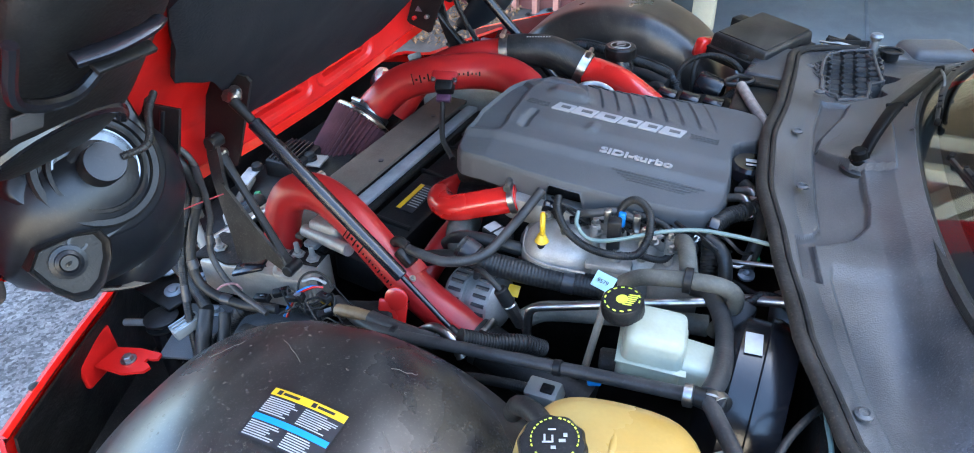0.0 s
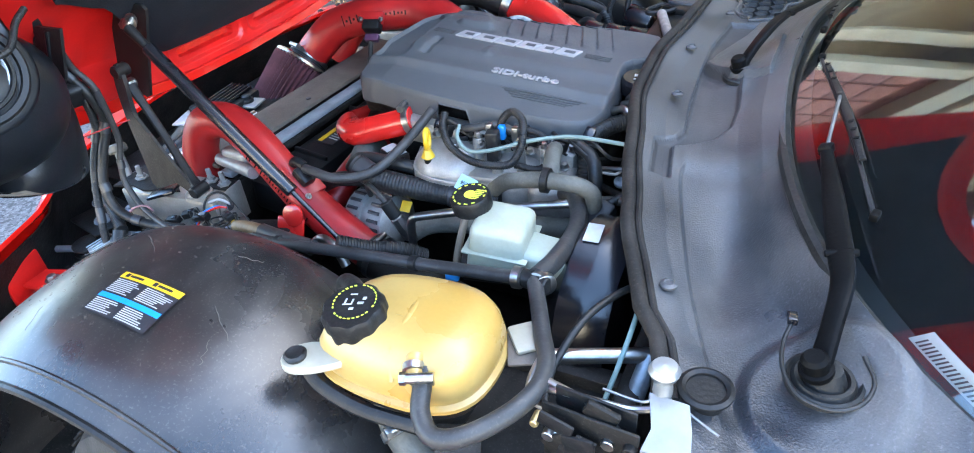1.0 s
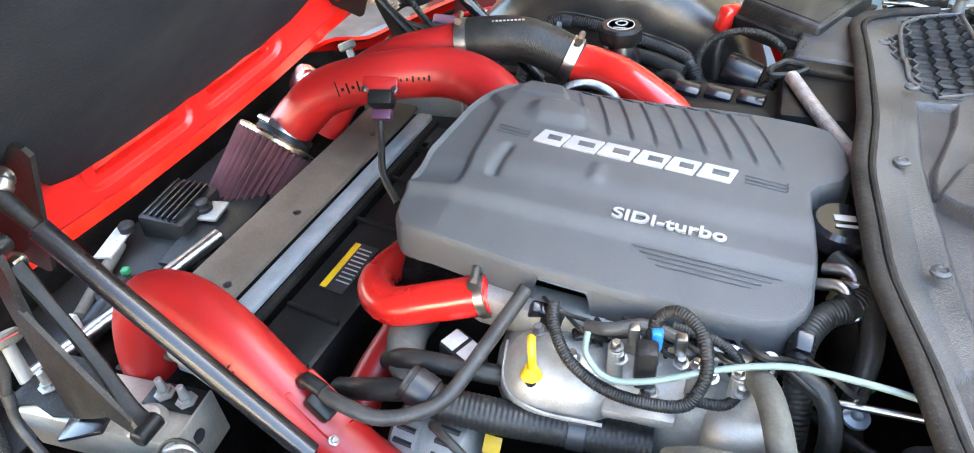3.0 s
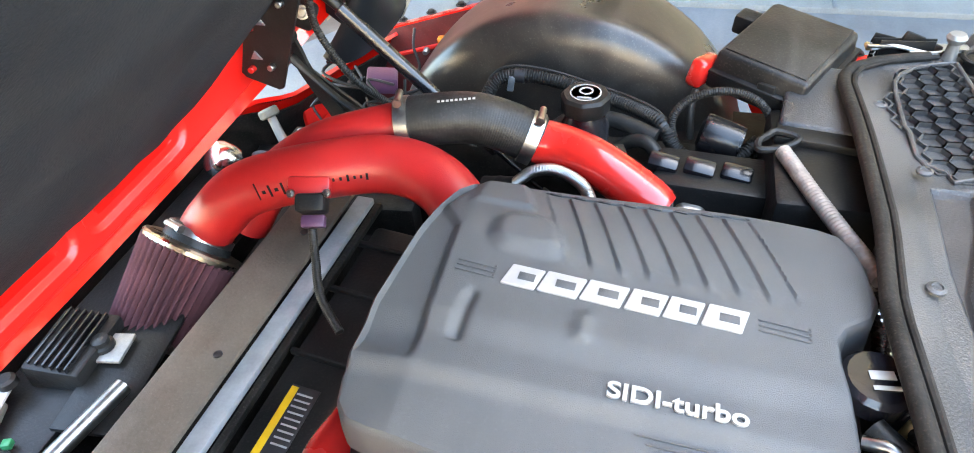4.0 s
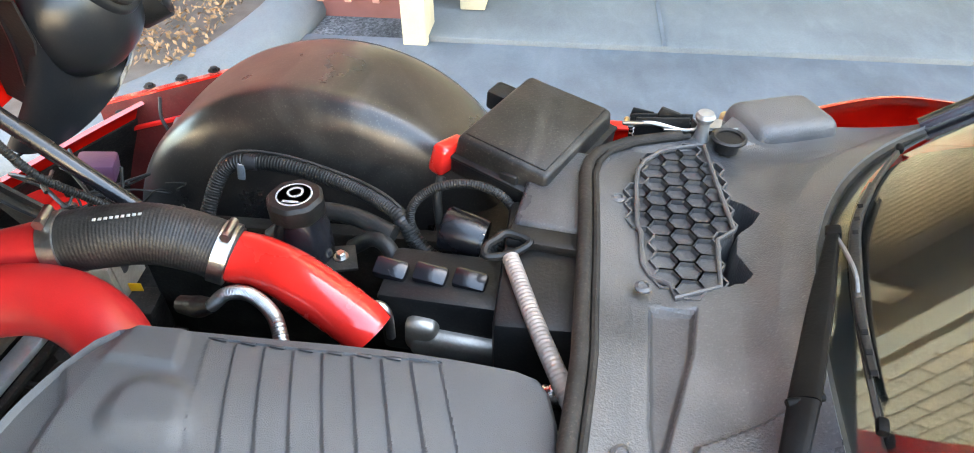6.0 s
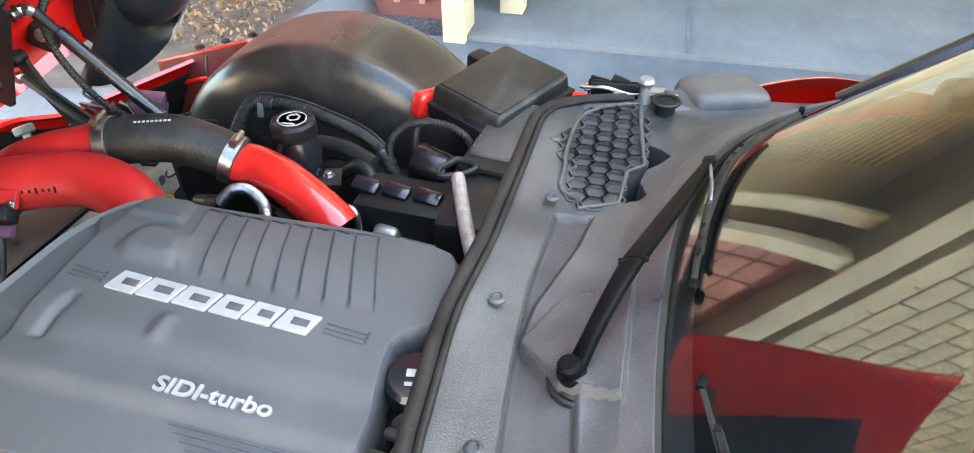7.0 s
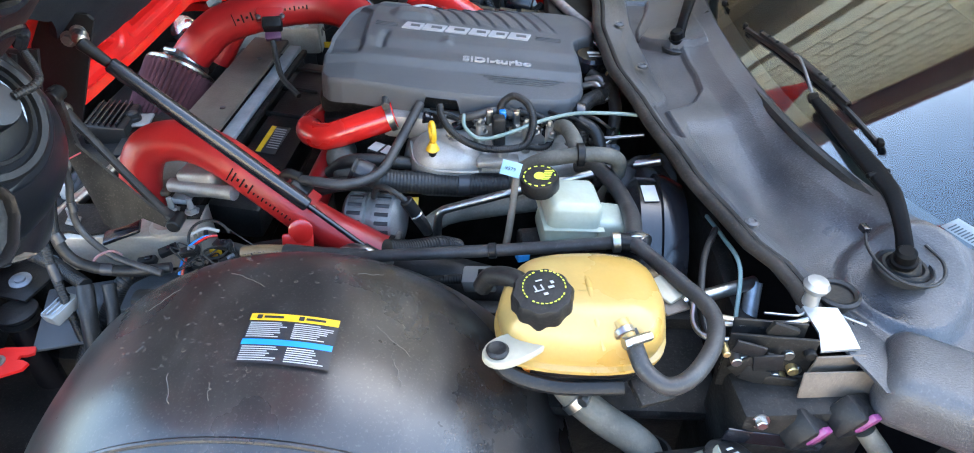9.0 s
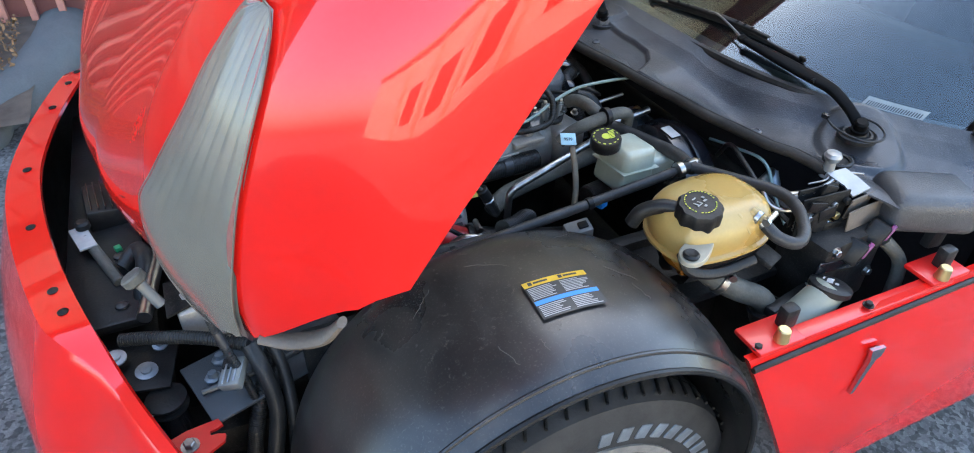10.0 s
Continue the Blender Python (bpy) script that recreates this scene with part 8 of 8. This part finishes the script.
# ---- cowl: hexagon grille and wipers ----
grille = thing("cowl_grille", (0.79, 0.47, 0.80), "black hexagon mesh air intake in the cowl", "grille")
GP = [(0.741, 0.560), (0.752, 0.585), (0.778, 0.612), (0.816, 0.628), (0.840, 0.632), (0.848, 0.530), (0.856, 0.442), (0.832, 0.420), (0.825, 0.338), (0.771, 0.314), (0.767, 0.335), (0.746, 0.347), (0.738, 0.366), (0.739, 0.425), (0.735, 0.437), (0.737, 0.520)]


def inside(x, y, poly):
    c = False
    for (x0, y0), (x1, y1) in zip(poly, poly[1:] + poly[:1]):
        if (y0 > y) != (y1 > y) and x < (x1 - x0) * (y - y0) / (y1 - y0) + x0:
            c = not c
    return c


GZ = 0.823
part("rim", tube(B(), [(x, y, GZ + 0.001) for x, y in GP + GP[:1]], 0.0035, 8, 0), COWL, grille)
bm = B()
bm.faces.new([bm.verts.new((x, y, GZ - 0.006)) for x, y in GP])
part("backing", bm, COWLDUST, grille)
hexes = B()
step = 0.0305
for i in range(-1, 7):
    for j in range(-1, 15):
        x = 0.738 + i * step * 0.866 * 1.0
        y = 0.33 + j * step + (step / 2 if i % 2 else 0)
        if not inside(x, y, GP):
            continue
        pts = [Vector((x + 0.0176 * math.cos(a), y + 0.0176 * math.sin(a), GZ)) for a in [6.283 * k / 6 for k in range(6)]]
        for a, b in zip(pts, pts[1:] + pts[:1]):
            d = (b - a).normalized()
            sd = Vector((-d.y, d.x, 0)) * 0.0012
            lo, hi = Vector((0, 0, -0.008)), Vector((0, 0, 0.002))
            v = [hexes.verts.new(q) for q in (a - sd + lo, b - sd + lo, b + sd + lo, a + sd + lo, a - sd + hi, b - sd + hi, b + sd + hi, a + sd + hi)]
            for f in ((0, 1, 2, 3), (4, 5, 6, 7), (0, 1, 5, 4), (1, 2, 6, 5), (2, 3, 7, 6), (3, 0, 4, 7)):
                hexes.faces.new([v[k] for k in f])
part("hexagon_mesh", hexes, COWL, grille)


def strap(bm, pts, widths, thick, up=(-0.42, 0.0, 0.9)):
    """Flat pressed strap with rounded shoulders along the points."""
    path, up, rings = catmull(pts, 6), Vector(up), []
    for i, q in enumerate(path):
        d = (path[min(i + 1, len(path) - 1)] - path[max(i - 1, 0)]).normalized()
        side = d.cross(up).normalized()
        top = side.cross(d)
        w = interp(i / (len(path) - 1), widths)
        rings.append([q + side * w * a + top * thick * b for a, b in ((-1, -1), (-1, 0.35), (-0.82, 0.8), (-0.6, 1), (0.6, 1), (0.82, 0.8), (1, 0.35), (1, -1), (0.86, -1), (0.8, 0.2), (-0.8, 0.2), (-0.86, -1))])
    return loft(bm, rings)


def wiper(at, joint, end, bow, blade, label):
    w = thing("wiper", at, label, "wiper", "wipers")
    at, joint, end = Vector(at), Vector(joint), Vector(end)
    part("spindle_boot", lathe(B(), at + Vector((0.008, 0.006, -0.022)), (0, 0, 1), [(0.036, -0.010), (0.036, -0.003), (0.033, -0.001), (0.030, -0.005), (0.027, 0.000), (0.023, 0.000), (0.021, -0.005), (0.018, 0.003), (0.014, 0.012)], 32), RUBBER, w)
    part("nut_cap", lathe(B(), at - Vector((0, 0, 0.014)), (-0.25, -0.15, 1), [(0.015, 0), (0.016, 0.003), (0.016, 0.008), (0.0125, 0.009), (0.0125, 0.021), (0.009, 0.025), (0.0, 0.025)], 24), WIPERM, w)
    part("arm_head", strap(B(), [at - Vector((0, 0, 0.006)), at.lerp(joint, 0.30) + bow * 0.6, at.lerp(joint, 0.68) + bow, joint], [(0, 0.0105), (0.3, 0.0095), (1, 0.0125)], 0.0045), WIPERM, w)
    part("arm", strap(B(), [joint, joint.lerp(end, 0.5), end], [(0, 0.013), (0.45, 0.012), (1, 0.007)], 0.0045), WIPERM, w)
    part("joint_pin", cyl(B(), joint - Vector((0.015, 0.004, 0.002)), joint + Vector((0.017, 0.004, 0.002)), 0.004, None, 12, 0.001), WIPERM, w)
    part("end_clip", box(B(), end, (0.017, 0.017, 0.012), (0, -20, -12), 0.003), WIPERM, w)
    mid = Vector(blade[1])
    part("hook", tube(B(), [end, end.lerp(mid, 0.35) + Vector((0, 0, 0.012)), end.lerp(mid, 0.75) + Vector((0, 0, 0.020)), mid + Vector((0, 0, 0.012))], 0.0024, 8, 6), DARKALU, w)
    a, b = Vector(blade[0]), Vector(blade[-1])
    lift = Vector((0, 0, 0.012))
    full = catmull(blade, 6)
    spine = strap(B(), [q + lift for q in full[2:-2:3]], [(0, 0.004), (0.5, 0.0065), (1, 0.004)], 0.004)
    part("blade_spine", spine, BLACK, w)
    part("blade_rubber", strap(B(), [q + Vector((0, 0, 0.003)) for q in full[::3]], [(0, 0.003), (1, 0.003)], 0.004), RUBBER, w)
    part("blade_tip", box(B(), a + Vector((0, 0, 0.006)), (0.010, 0.016, 0.010), (0, 0, -14), 0.003), WIPERM, w)
    part("blade_tip", box(B(), b + Vector((0, 0, 0.006)), (0.010, 0.016, 0.010), (0, 0, -14), 0.003), WIPERM, w)
    for k in (0.16, 0.20, 0.24, 0.36, 0.60, 0.64, 0.68, 0.72):
        c = full[int(k * (len(full) - 1))] + lift
        part("slot", box(B(), c + Vector((-0.0012, 0, 0.0042)), (0.006, 0.007, 0.0012), (0, -20, -12), 0.0004), DUSTYBLACK if k == 0.36 else INK, w)


def ong(y, s, lift):
    return glass(y, s) + Vector((-0.5, 0, 0.85)).normalized() * lift


wiper((0.976, -0.629, 0.845), (0.979, -0.500, 0.880), (0.949, -0.316, 0.898), Vector((0.006, 0, 0.006)),
      [ong(-0.02, 0.046, 0.004), ong(-0.19, 0.074, 0.004), ong(-0.31, 0.083, 0.004), ong(-0.435, 0.071, 0.004)], "black driver-side wiper resting on the windscreen")
wiper((0.803, -0.004, 0.868), (0.848, 0.125, 0.907), (0.938, 0.37, 0.890), Vector((0, 0, 0.006)),
      [ong(0.12, 0.035, 0.004), ong(0.27, 0.04, 0.004), ong(0.43, 0.045, 0.004), ong(0.60, 0.05, 0.004)], "black passenger-side wiper resting on the windscreen")
hose("washer_hose", [(0.947, -0.576, 0.838), (0.943, -0.600, 0.832), (0.946, -0.632, 0.830), (0.962, -0.660, 0.828), (0.990, -0.668, 0.828), (1.014, -0.655, 0.830), (1.024, -0.628, 0.834), (1.014, -0.600, 0.838)], 0.0022, RUBBER, "thin washer hose looped round the wiper spindle", "hose")
nozzle = solo("washer_nozzle", box(B(), (0.947, -0.572, 0.841), (0.010, 0.014, 0.009), (0, 0, 10), 0.002), BLACKSHINE, "small black washer nozzle on the cowl", "nozzle")
